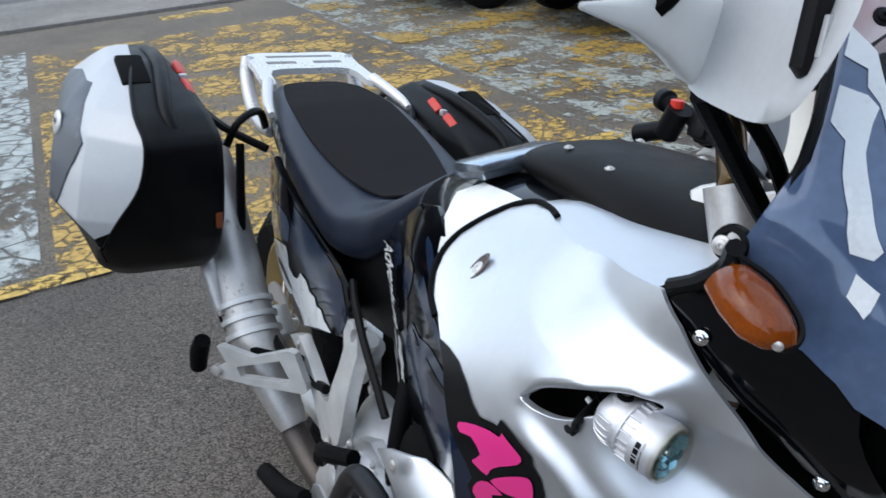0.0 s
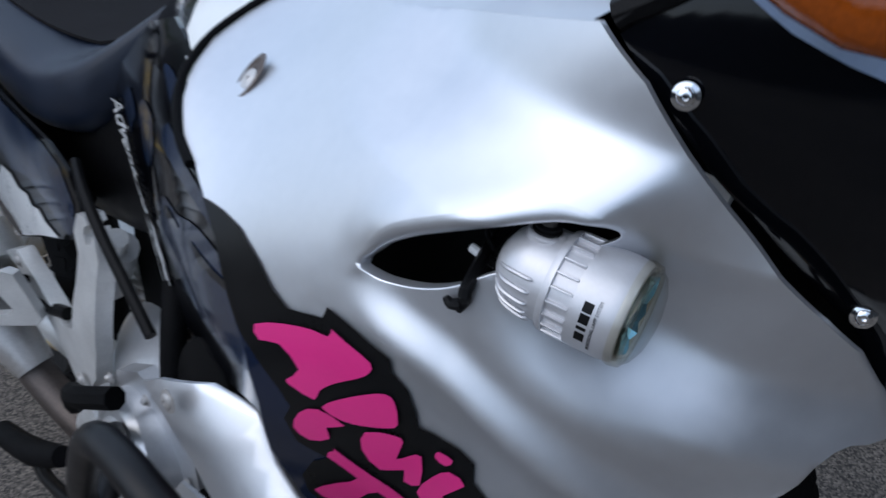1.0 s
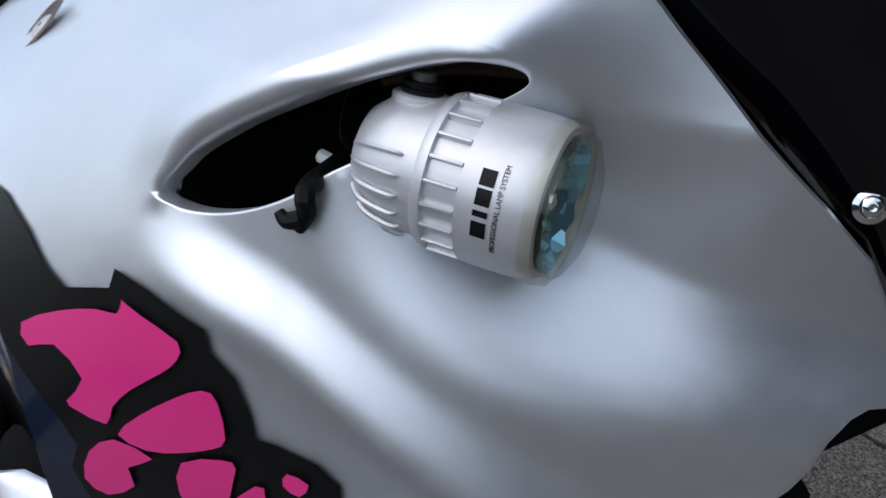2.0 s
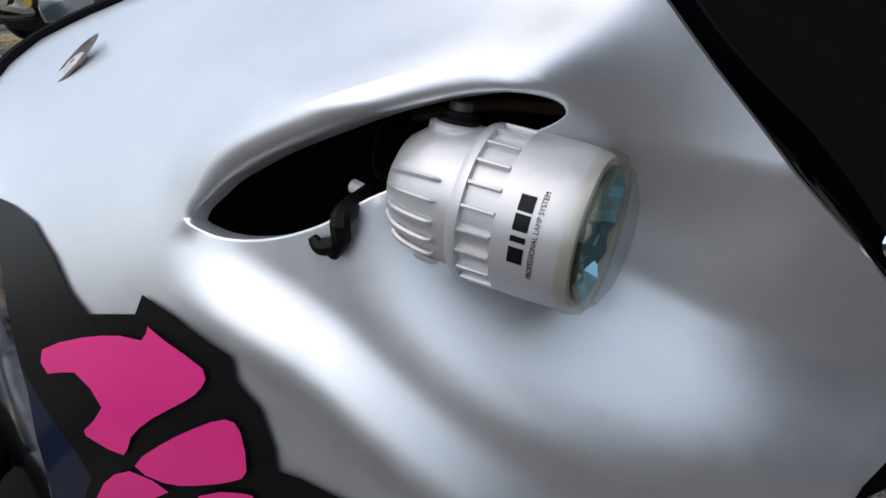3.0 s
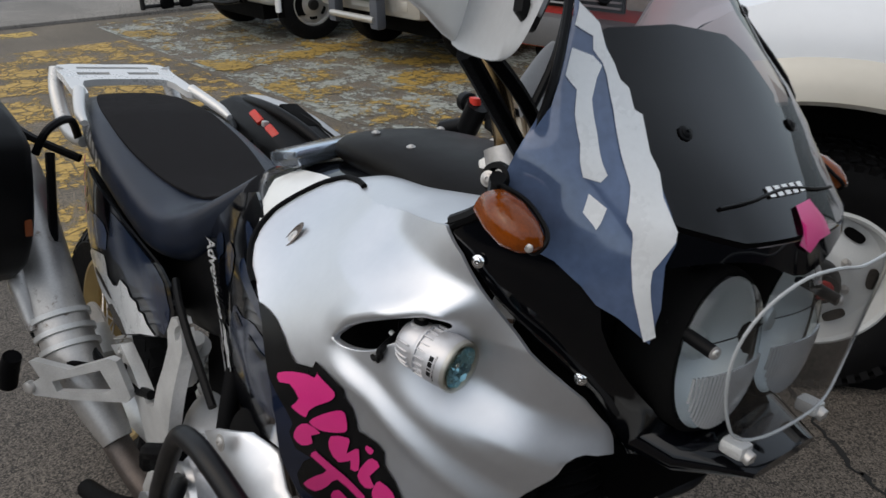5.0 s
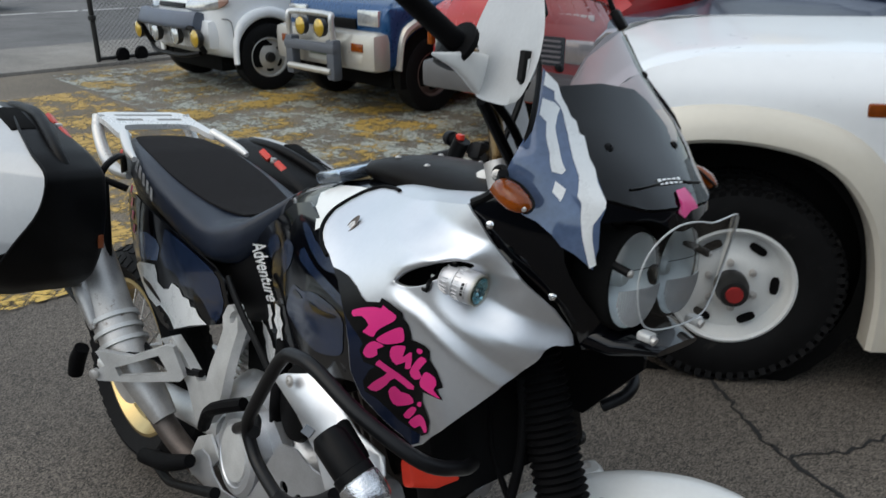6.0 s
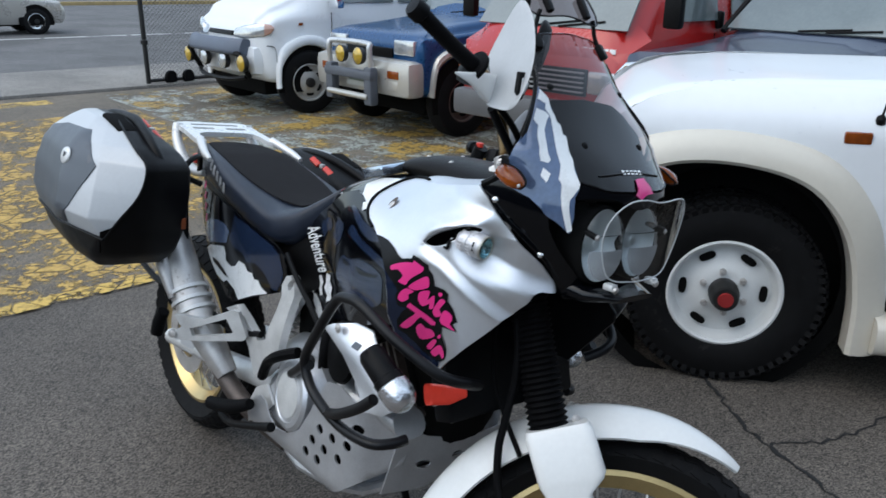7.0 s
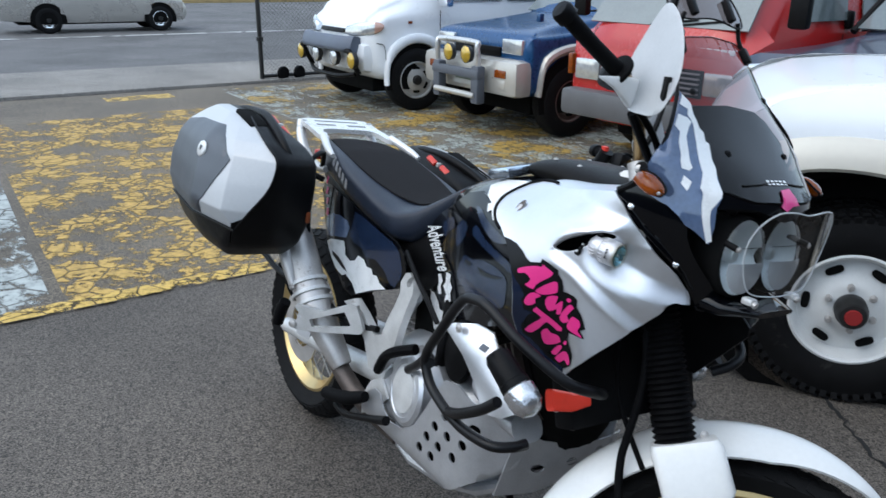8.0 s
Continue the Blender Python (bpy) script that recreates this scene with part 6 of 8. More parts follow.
tank = hull("fuel_tank", TANK, BLACK_GLOSS, bike, 2.7, 40, "gloss black fuel tank with pale graphics", 60, 6)


def tank_y(x, z):
    """Half width of the tank at x and z."""
    zb, zt, w = (float(np.interp(x, [k[0] for k in TANK], [k[i] for k in TANK])) for i in (1, 2, 3))
    f = min(1.0, abs((z - (zb + zt) / 2) / ((zt - zb) / 2)))
    return w * (1 - f ** 2.7) ** (1 / 2.7)


def tank_film(name, outline, material, lift=0.002, step=0.012, s=-1):
    return part(name, panel(outline, lambda u, v: V(u, s * (tank_y(u, v) + lift), v), step), material, tank)


for s in (-1, 1):
    tank_film("white_shoulder", [(0.905, 1.06), (0.93, 1.078), (1.0, 1.091), (1.06, 1.097), (1.12, 1.085), (1.12, 0.985), (1.1, 0.99), (1.085, 1.012), (1.06, 1.004), (1.045, 1.018), (1.02, 1.012), (1.0, 1.028), (0.985, 1.02), (0.965, 1.038), (0.945, 1.034), (0.935, 1.05)], WHITE_PAINT, 0.006, 0.012, s)
    tank_film("slate_patch", [(0.86, 1.0), (0.9, 1.035), (0.95, 1.045), (0.97, 1.02), (0.93, 1.0), (0.9, 0.975)], SLATE_DARK, 0.002, 0.02, s)


def side_y(x, z):
    """The black side panel between seat and fairing: narrow at the knees, bulging ahead."""
    full = float(np.interp(x, (0.62, 0.66, 0.72, 0.8, 0.9, 1.0, 1.1, 1.2, 1.3), (0.095, 0.103, 0.12, 0.148, 0.178, 0.202, 0.222, 0.243, 0.25)))
    return full - 1.1 * max(0.0, z - 0.96) ** 1.5 - 0.12 * max(0.0, 0.86 - z)


SIDE_LINE = [(0.625, 0.82), (0.66, 0.88), (0.7, 0.926), (0.75, 0.958), (0.81, 0.992), (0.86, 1.032), (0.92, 1.05), (1.0, 1.035), (1.06, 1.012), (1.11, 0.995), (1.165, 0.98), (1.195, 0.95), (1.203, 0.9), (1.2, 0.85), (1.13, 0.825), (1.05, 0.79), (0.98, 0.775), (0.9, 0.745), (0.86, 0.69), (0.81, 0.655), (0.75, 0.648), (0.71, 0.69), (0.665, 0.755)]
word = bpy.data.curves.new("tank_word", "FONT")
word.body, word.size, word.shear, word.offset = "Adventure", 1.0, 0.35, 0.022
tmp = new("tank_word", word)
bpy.context.view_layer.update()
word_mesh = bpy.data.meshes.new_from_object(tmp.evaluated_get(bpy.context.evaluated_depsgraph_get()))
bpy.data.objects.remove(tmp)
word_wide = max(v.co.x for v in word_mesh.vertices)
for s in (-1, 1):
    tank_side = part("tank_side_panel", panel(SIDE_LINE, lambda u, v, s=s: V(u, s * side_y(u, v), v), 0.02, 0.004, inward=(0, -s, 0)), BLACK_GLOSS, bike, "gloss black tank side panel with blue-grey patches and white graphics", 60)
    # blue-grey patches: printed graphics, with sky reflections in the gloss painted in
    for poly, mt, lift in (([(0.93, 0.907), (0.976, 0.913), (1.033, 0.929), (1.124, 0.926), (1.138, 0.893), (1.13, 0.864), (1.041, 0.831), (0.97, 0.833), (0.94, 0.84), (0.908, 0.856)], SLATE_DARK, 0.001),
                           ([(0.944, 0.905), (0.977, 0.903), (0.965, 0.896), (0.937, 0.896)], BLACK_GLOSS, 0.002),
                           ([(1.009, 0.907), (1.06, 0.91), (1.11, 0.92), (1.09, 0.909), (1.05, 0.9), (1.026, 0.898)], BLACK_GLOSS, 0.002),
                           ([(0.885, 0.976), (0.923, 0.972), (0.915, 0.94), (0.883, 0.914), (0.866, 0.943)], SLATE_DARK, 0.001),
                           ([(0.93, 1.016), (0.956, 1.019), (1.0, 1.006), (1.08, 0.994), (1.105, 0.988), (1.053, 0.976), (0.988, 0.99)], SLATE_DARK, 0.001),
                           ([(0.77, 0.935), (0.83, 0.968), (0.852, 0.95), (0.82, 0.93), (0.8, 0.912)], SLATE_DARK, 0.001),
                           ([(0.965, 0.985), (1.02, 0.97), (1.09, 0.962), (1.14, 0.955), (1.15, 0.94), (1.08, 0.945), (1.0, 0.955), (0.955, 0.965)], SLATE_DARK, 0.001)):
        part("panel_film", panel([(p.x, p.y) for p in spline(poly, 3, True)], lambda u, v, s=s, lift=lift: V(u, s * (side_y(u, v) + lift), v), 0.02), mt, tank_side)
    # the white word runs down the panel, its letters leaning forward
    me = word_mesh.copy()
    for v in me.vertices:
        f, h = v.co.x / word_wide, v.co.y / 0.72
        x, z = 0.648 + 0.13 * f + 0.1 * h, 0.894 - 0.078 * f + 0.042 * h
        v.co = V(x, s * (side_y(x, z) + 0.003), z)
    me.materials.append(WHITE_PRINT)
    lettering = new("white_lettering", me)
    lettering.parent = tank_side
    # below it a ragged white brush mark
    for poly in ([(0.65, 0.795), (0.69, 0.79), (0.705, 0.77), (0.716, 0.742), (0.69, 0.746), (0.664, 0.752), (0.67, 0.772)],
                 [(0.84, 0.838), (0.871, 0.843), (0.868, 0.826), (0.884, 0.815), (0.872, 0.798), (0.878, 0.78), (0.857, 0.768), (0.862, 0.746), (0.838, 0.752), (0.833, 0.768), (0.844, 0.784), (0.82, 0.796), (0.836, 0.812)],
                 [(0.718, 0.746), (0.748, 0.75), (0.787, 0.742), (0.8, 0.728), (0.83, 0.735), (0.868, 0.732), (0.855, 0.708), (0.815, 0.695), (0.79, 0.665), (0.755, 0.656), (0.735, 0.672), (0.719, 0.678), (0.735, 0.71), (0.712, 0.722)],
                 [(0.775, 0.81), (0.8, 0.82), (0.815, 0.806), (0.8, 0.79), (0.808, 0.772), (0.785, 0.762), (0.772, 0.775), (0.785, 0.79)]):
        part("white_brush_mark", panel(poly, lambda u, v, s=s: V(u, s * (side_y(u, v) + 0.003), v), 0.01), WHITE_PRINT, tank_side)
part("tank_lid", box((0.075, 0.13, 0.022), Matrix.Translation((0.91, -0.05, 1.096)) @ pose(0, 0, 0, 8, -14, 0), 0.009), mat("blue_tinted_chrome", (0.5, 0.58, 0.68), 0.15, 0.9, 0.1, 20), bike, "bright metal filler lid")
pad = hull("dash_pad", [(0.94, 1.095, 1.114, 0.045), (0.96, 1.09, 1.13, 0.068), (1.03, 1.085, 1.146, 0.083), (1.12, 1.08, 1.152, 0.095), (1.2, 1.07, 1.15, 0.108), (1.28, 1.05, 1.14, 0.122), (1.33, 1.03, 1.12, 0.128)], PAD_PLASTIC, bike, 2.5, 30, "dark plastic cover behind the handlebar", 60, 5)
for at in (V(1.105, -0.062, 1.145), V(1.02, -0.05, 1.142), V(1.02, 0.05, 1.142), V(1.105, 0.062, 1.145)):
    bolt(pad, at, (0, at.y * 2, 1), 0.0036, 0.003, STEEL)

SEAT = [(-0.045, 0.945, 0.985, 0.07), (-0.02, 0.93, 1.0, 0.095), (0.06, 0.912, 1.006, 0.122), (0.18, 0.89, 0.998, 0.145), (0.32, 0.865, 0.968, 0.158), (0.46, 0.838, 0.936, 0.162), (0.55, 0.822, 0.924, 0.157), (0.62, 0.835, 0.944, 0.138), (0.67, 0.88, 0.975, 0.108), (0.71, 0.935, 1.008, 0.072), (0.74, 0.985, 1.032, 0.04)]
seat = hull("seat", SEAT, VINYL, bike, 3.4, 36, "dark vinyl dual seat with a cloth top", 60, 6)


def seat_top(x, y):
    zb, zt, w = (float(np.interp(x, [k[0] for k in SEAT], [k[i] for k in SEAT])) for i in (1, 2, 3))
    f = min(0.98, abs(y) / w)
    return (zb + zt) / 2 + (zt - zb) / 2 * (1 - f ** 3.4) ** (1 / 3.4)


patch = [(p.x, p.y) for p in spline([(0.0, -0.055), (0.03, -0.08), (0.15, -0.106), (0.3, -0.114), (0.42, -0.104), (0.52, -0.08), (0.57, -0.045), (0.585, 0.0), (0.57, 0.045), (0.52, 0.08), (0.42, 0.104), (0.3, 0.114), (0.15, 0.106), (0.03, 0.08), (0.0, 0.055)], 4, True)]
part("seat_cloth", panel(patch, lambda u, v: V(u, v, seat_top(u, v) + 0.004), 0.025, 0.004, inward=(0, 0, -1)), SEAT_CLOTH, seat, "dark grey cloth seat top", 60)
for k in range(5):
    x0, z0 = 0.182 + 0.027 * k, 0.968 - 0.011 * k
    part("seat_mark", panel([(x0, z0 - 0.012), (x0 + 0.017, z0 - 0.017), (x0 + 0.018, z0 + 0.012), (x0 + 0.003, z0 + 0.016)], lambda u, v: V(u, -float(np.interp(u, [q[0] for q in SEAT], [q[3] for q in SEAT])) * (1 - 9.0 * max(0.0, v - 0.955) ** 1.5) - 0.003, v), 0.006), SILVER_PRINT, seat)

# ---- side covers under the seat ----
cover = [(0.12, 0.888), (0.2, 0.899), (0.29, 0.892), (0.42, 0.876), (0.55, 0.858), (0.625, 0.846), (0.662, 0.828), (0.682, 0.79), (0.68, 0.758), (0.656, 0.732), (0.53, 0.68), (0.41, 0.625), (0.362, 0.63), (0.3, 0.68), (0.25, 0.72), (0.19, 0.79), (0.14, 0.85)]


def cover_y(x, z):
    return 0.158 + 0.018 * math.cos((x - 0.45) * 4.0) - 0.5 * (z - 0.78) ** 2 - 0.25 * max(0.0, 0.3 - x) ** 1.5


for s in (-1, 1):
    cv = part("side_cover", panel(cover, lambda u, v, s=s: V(u, s * cover_y(u, v), v), 0.025, 0.004, inward=(0, -s, 0)), BLACK_GLOSS, bike, "gloss black side cover with slate and white graphics", 60)
    for poly, mt, lift in (([(0.4, 0.868), (0.46, 0.864), (0.544, 0.851), (0.61, 0.84), (0.645, 0.825), (0.668, 0.785), (0.663, 0.76), (0.643, 0.732), (0.621, 0.731), (0.588, 0.758), (0.54, 0.774), (0.489, 0.764), (0.475, 0.779), (0.448, 0.784), (0.415, 0.782), (0.385, 0.8), (0.395, 0.836)], SLATE_DARK, 0.001),
                           ([(0.215, 0.81), (0.25, 0.825), (0.31, 0.835), (0.36, 0.832), (0.38, 0.82), (0.37, 0.785), (0.3, 0.768), (0.23, 0.752), (0.205, 0.775)], SLATE, 0.001),
                           ([(0.235, 0.735), (0.26, 0.75), (0.31, 0.762), (0.358, 0.772), (0.37, 0.755), (0.372, 0.735), (0.405, 0.728), (0.432, 0.737), (0.45, 0.757), (0.483, 0.756), (0.5, 0.742), (0.527, 0.744), (0.535, 0.73), (0.556, 0.734), (0.57, 0.72), (0.602, 0.712), (0.53, 0.684), (0.443, 0.643), (0.422, 0.667), (0.379, 0.68), (0.355, 0.668), (0.311, 0.676), (0.27, 0.705)], WHITE_PRINT, 0.002),
                           ([(0.285, 0.722), (0.33, 0.718), (0.375, 0.7), (0.39, 0.69), (0.36, 0.692), (0.32, 0.703), (0.29, 0.71)], DECAL_BLACK, 0.003)):
        part("cover_film", panel(poly, lambda u, v, s=s, lift=lift: V(u, s * (cover_y(u, v) + lift), v), 0.02), mt, cv)
    for k in range(4):
        x0, z0 = 0.148 + 0.018 * k, 0.895 - 0.028 * k
        part("pink_stroke", panel([(x0, z0), (x0 + 0.016, z0 - 0.004), (x0 + 0.02, z0 + 0.018), (x0 + 0.004, z0 + 0.02)], lambda u, v, s=s: V(u, s * (cover_y(u, v) + 0.002), v), 0.01), PINK, cv)
hull("under_seat_tray", [(-0.02, 0.86, 0.93, 0.07), (0.2, 0.74, 0.92, 0.11), (0.5, 0.68, 0.87, 0.12), (0.8, 0.72, 0.95, 0.12), (0.9, 0.7, 0.95, 0.13)], PLASTIC, bike)
part("subframe_tube", tube([(0.1, -0.12, 0.86), (0.6, -0.13, 0.75)], 0.012, 8, 1), PLASTIC, bike)

# ---- rear rack with grab rails ----
plate = [(p.x, p.y) for p in spline([(-0.135, -0.115), (-0.14, 0.0), (-0.135, 0.115), (-0.05, 0.125), (0.06, 0.13), (0.06, 0.105), (-0.02, 0.09), (-0.03, 0.0), (-0.02, -0.09), (0.06, -0.105), (0.06, -0.13), (-0.05, -0.125)], 3, True)]
slots = [[(-0.12, -0.08), (-0.105, -0.08), (-0.105, 0.08), (-0.12, 0.08)], [(-0.08, -0.09), (-0.062, -0.09), (-0.062, -0.02), (-0.08, -0.02)], [(-0.08, 0.02), (-0.062, 0.02), (-0.062, 0.09), (-0.08, 0.09)]]
RACK = mat("white_silver_rack_paint", (0.72, 0.72, 0.71), 0.3, 0.25, 0.06, 12, coat=0.3, wear=(0.4, 0.39, 0.37), wear_at=0.7, wear_scale=30)
rack = part("rear_rack", panel(plate, lambda u, v: V(u, v, 1.045 - 0.14 * (u + 0.13)), 0.02, 0.014, slots, (0, 0, -1)), RACK, bike, "white cast rear rack with slots")
for s in (-1, 1):
    part("grab_rail", tube([(-0.12, s * 0.118, 1.04), (-0.1, s * 0.128, 1.0), (-0.04, s * 0.132, 0.945), (0.04, s * 0.135, 0.925), (0.13, s * 0.14, 0.93)], [0.017, 0.016, 0.017, 0.016, 0.01], 10, 6), RACK, rack)
    part("side_rail", tube([(0.05, s * 0.12, 1.02), (0.1, s * 0.135, 1.006), (0.15, s * 0.147, 0.992), (0.185, s * 0.15, 0.982)], [0.013, 0.012, 0.011, 0.007], 10, 6), RACK, rack)
    # pannier carrier frame
    part("pannier_frame", tube([(0.14, s * 0.15, 0.9), (0.06, s * 0.22, 0.93), (-0.1, s * 0.245, 0.94), (-0.2, s * 0.245, 0.9), (-0.2, s * 0.245, 0.68), (0.05, s * 0.245, 0.6), (0.2, s * 0.24, 0.62), (0.24, s * 0.235, 0.72), (0.16, s * 0.21, 0.92)], 0.009, 8, 5), PLASTIC, bike)
    if s < 0:
        part("frame_hoop", tube([(0.1, s * 0.14, 0.93), (0.16, s * 0.17, 0.985), (0.2, s * 0.22, 0.975), (0.2, s * 0.245, 0.93)], 0.008, 8, 5), PLASTIC, bike)
    part("lower_stay", tube([(0.2, s * 0.235, 0.66), (0.33, s * 0.215, 0.6), (0.47, s * 0.2, 0.575), (0.6, s * 0.18, 0.6)], 0.009, 8, 5), PLASTIC, bike)
part("tail_lamp", box((0.03, 0.12, 0.035), Matrix.Translation((-0.125, 0, 0.93)), 0.012), RED, bike)

# ---- engine, frame and belly ----
hull("crankcase", [(0.62, 0.42, 0.6, 0.13), (0.7, 0.37, 0.64, 0.17), (0.86, 0.33, 0.66, 0.19), (1.0, 0.34, 0.62, 0.18), (1.08, 0.4, 0.56, 0.13)], ALLOY_PAINT, bike, 3.4, 28, "silver engine crankcase")
CL = axis_pose((0.832, -0.19, 0.536), (-0.1, -1, 0.12))
clutch = part("clutch_cover", lathe([(0.086, -0.01), (0.086, 0.03), (0.078, 0.038), (0.066, 0.0395), (0.064, 0.037), (0.0005, 0.037)], CL @ Matrix.Diagonal((0.92, 1, 1, 1)), 40), ALLOY_PAINT, bike, "round silver clutch cover")
part("clutch_cap", lathe([(0.055, 0.037), (0.053, 0.041), (0.04, 0.043), (0.0005, 0.043)], CL, 32), ALLOY, clutch)
part("cover_rim", panel([(0.66, 0.47), (0.7, 0.51), (0.74, 0.56), (0.77, 0.62), (0.83, 0.655), (0.89, 0.645), (0.94, 0.6), (0.95, 0.52), (0.9, 0.44), (0.8, 0.41), (0.72, 0.42)], lambda u, v: V(u, -0.192, v), 0.04, 0.02), ALLOY_PAINT, bike, "silver engine side case")
for a in range(6):
    w = 2 * math.pi * a / 6 + 0.3
    bolt(bike, V(0.832 + 0.1 * math.cos(w), -0.196, 0.536 + 0.1 * math.sin(w)), (0, -1, 0), 0.005, 0.006, STEEL)
for cx, cz, tilt in ((0.93, 0.74, 18), (1.08, 0.66, 58)):
    cyl = part("cylinder", box((0.14, 0.26, 0.16), Matrix.Translation((cx, 0, cz)) @ pose(0, 0, 0, 0, tilt, 0), 0.02), PLASTIC, bike)
    for k in range(7):
        part("cooling_rib", box((0.17, 0.3, 0.008), Matrix.Translation((cx, 0, cz)) @ pose(0, 0, 0, 0, tilt, 0) @ Matrix.Translation((0, 0, -0.06 + 0.02 * k)), 0.003), DARK_STEEL, cyl)
part("front_head", loft(bmesh.new(), [oval((x, y, z), (0.016, 0, -0.026), (0, 0.04, 0.0), 2.6, 18) for x, y, z in ((1.06, -0.17, 0.652), (1.1, -0.185, 0.655), (1.17, -0.185, 0.64), (1.205, -0.175, 0.63))]), ALLOY_PAINT, bike, "silver front cylinder head cover")
part("head_cover", lathe([(0.001, -0.02), (0.05, -0.016), (0.06, 0.0), (0.055, 0.012), (0.0005, 0.02)], axis_pose((0.955, -0.17, 0.69), (0.1, -1, 0.1)) @ Matrix.Diagonal((0.8, 1.3, 1, 1)), 28), PLASTIC, bike)
# cast frame fork between seat and rider's peg
FORK_LINE = [(0.42, 0.615), (0.475, 0.642), (0.53, 0.622), (0.6, 0.585), (0.637, 0.6), (0.656, 0.65), (0.675, 0.69), (0.69, 0.735), (0.684, 0.762), (0.7, 0.79), (0.72, 0.795), (0.74, 0.775), (0.745, 0.75), (0.735, 0.72), (0.72, 0.66), (0.705, 0.6), (0.675, 0.54), (0.63, 0.492), (0.578, 0.48), (0.548, 0.55), (0.5, 0.598)]
frame_hole = [(0.716, 0.758), (0.728, 0.762), (0.736, 0.778), (0.728, 0.788), (0.716, 0.78), (0.711, 0.768)]
for s in (-1, 1):
    fp = part("frame_casting", panel(FORK_LINE, lambda u, v, s=s: V(u, s * (0.178 + 0.012 * bell((v - 0.62) / 0.12)), v), 0.02, 0.022, [frame_hole], (0, -s, 0)), ALLOY, bike, "silver cast frame fork", 45)
    for x, z in ((0.632, 0.515), (0.475, 0.625)):
        bolt(fp, V(x, s * 0.19, z), (0, s, 0), 0.007, 0.005, STEEL)
part("shock_reservoir", tube([(0.6, -0.12, 0.62), (0.68, -0.13, 0.72)], 0.022, 14, 1), GREY_PLASTIC, bike)
part("reservoir_cap", tube([(0.655, -0.135, 0.69), (0.7, -0.14, 0.745)], 0.013, 12, 1), ALLOY, bike)
for k in range(8):
    part("spring_coil", tube([V(0.605 + 0.008 * k + 0.036 * math.cos(w), -0.06 + 0.036 * math.sin(w), 0.56 + 0.018 * k + 0.009 * w / math.pi) for w in (0, 1.05, 2.1, 3.14, 4.2, 5.25, 6.28)], 0.006, 6, 3), STEEL, bike)

# silver lower cover behind the crash bar
COVER_LINE = [(0.974, 0.766), (1.0, 0.782), (1.05, 0.798), (1.095, 0.795), (1.13, 0.77), (1.175, 0.75), (1.233, 0.735), (1.25, 0.715), (1.238, 0.69), (1.2, 0.66), (1.152, 0.65), (1.11, 0.69), (1.05, 0.732), (1.0, 0.755)]


def cover_out(u, v):
    across = (v - (1.152 - 0.4 * u)) / 0.05
    return V(u, -0.245 + 0.014 * across * abs(across), v)


lc = part("lower_cover", panel(COVER_LINE, cover_out, 0.014, 0.004), SILVER, bike, "silver lower engine cover", 60)
bolt(lc, V(1.03, -0.248, 0.783), (0, -1, 0.1), 0.007, 0.004, STEEL)
part("cover_bracket", box((0.07, 0.02, 0.05), Matrix.Translation((1.22, -0.27, 0.765)) @ pose(0, 0, 0, 0, 30, 0), 0.008), PLASTIC, bike)

# skid plate: perforated side wings and the belly pan that wraps round the front
def skid(u, v):
    return V(u, -0.228 + 0.09 * ease(0.43, 0.3, v) ** 1.4 + 0.10 * ease(1.06, 1.19, u) ** 1.5, v)


SKID_LINE = [(0.613, 0.347), (0.64, 0.41), (0.671, 0.466), (0.7, 0.485), (0.725, 0.482), (0.75, 0.45), (0.785, 0.435), (0.84, 0.445), (0.888, 0.48), (0.925, 0.54), (0.95, 0.59), (0.985, 0.64), (1.03, 0.65), (1.08, 0.636), (1.151, 0.62), (1.175, 0.57), (1.163, 0.504), (1.11, 0.455), (1.06, 0.411), (0.99, 0.37), (0.925, 0.336), (0.87, 0.322), (0.8, 0.315), (0.7, 0.322)]
holes = [[(cx + 0.0125 * math.cos(w), cz + 0.0115 * math.sin(w)) for w in (2 * math.pi * i / 14 for i in range(14))] for cx, cz in ((1.001, 0.561), (0.971, 0.52), (1.049, 0.561), (0.945, 0.481), (1.02, 0.52), (0.923, 0.442), (0.993, 0.48), (1.074, 0.528), (0.971, 0.444), (1.048, 0.484), (1.096, 0.575))]
for s in (-1, 1):
    sk = part("skid_plate", panel(SKID_LINE, lambda u, v, s=s: V(u, -s * skid(u, v).y, v), 0.014, 0.004, holes, (0, -s, 0)), ALLOY_PAINT, bike, "silver alloy skid plate with round holes", 60)
# near-black sheet added behind the holes so that they read as shaded
part("plate_backing", panel([(0.88, 0.41), (0.91, 0.5), (0.98, 0.61), (1.11, 0.61), (1.11, 0.5), (1.0, 0.42)], lambda u, v: V(u, skid(u, v).y + 0.02, v), 0.05, 0.004), DEEP_BLACK, bike)
front_gaps = [[(cy + 0.018 * math.cos(w), cz + 0.011 * math.sin(w) - 0.004 * math.cos(w)) for w in (2 * math.pi * i / 12 for i in range(12))] for cy, cz in ((-0.09, 0.498), (0.0, 0.503), (0.09, 0.51))]
part("front_guard", panel([(-0.165, 0.605), (-0.1, 0.575), (0.02, 0.552), (0.13, 0.535), (0.19, 0.522), (0.18, 0.5), (0.1, 0.482), (0.0, 0.452), (-0.08, 0.428), (-0.165, 0.425)], lambda u, v: V(1.175 - 1.2 * u * u + 0.25 * (v - 0.47), u, v), 0.02, 0.004, front_gaps, (-1, 0, 0)), ALLOY_PAINT, bike, "silver alloy front engine guard with slots", 60)
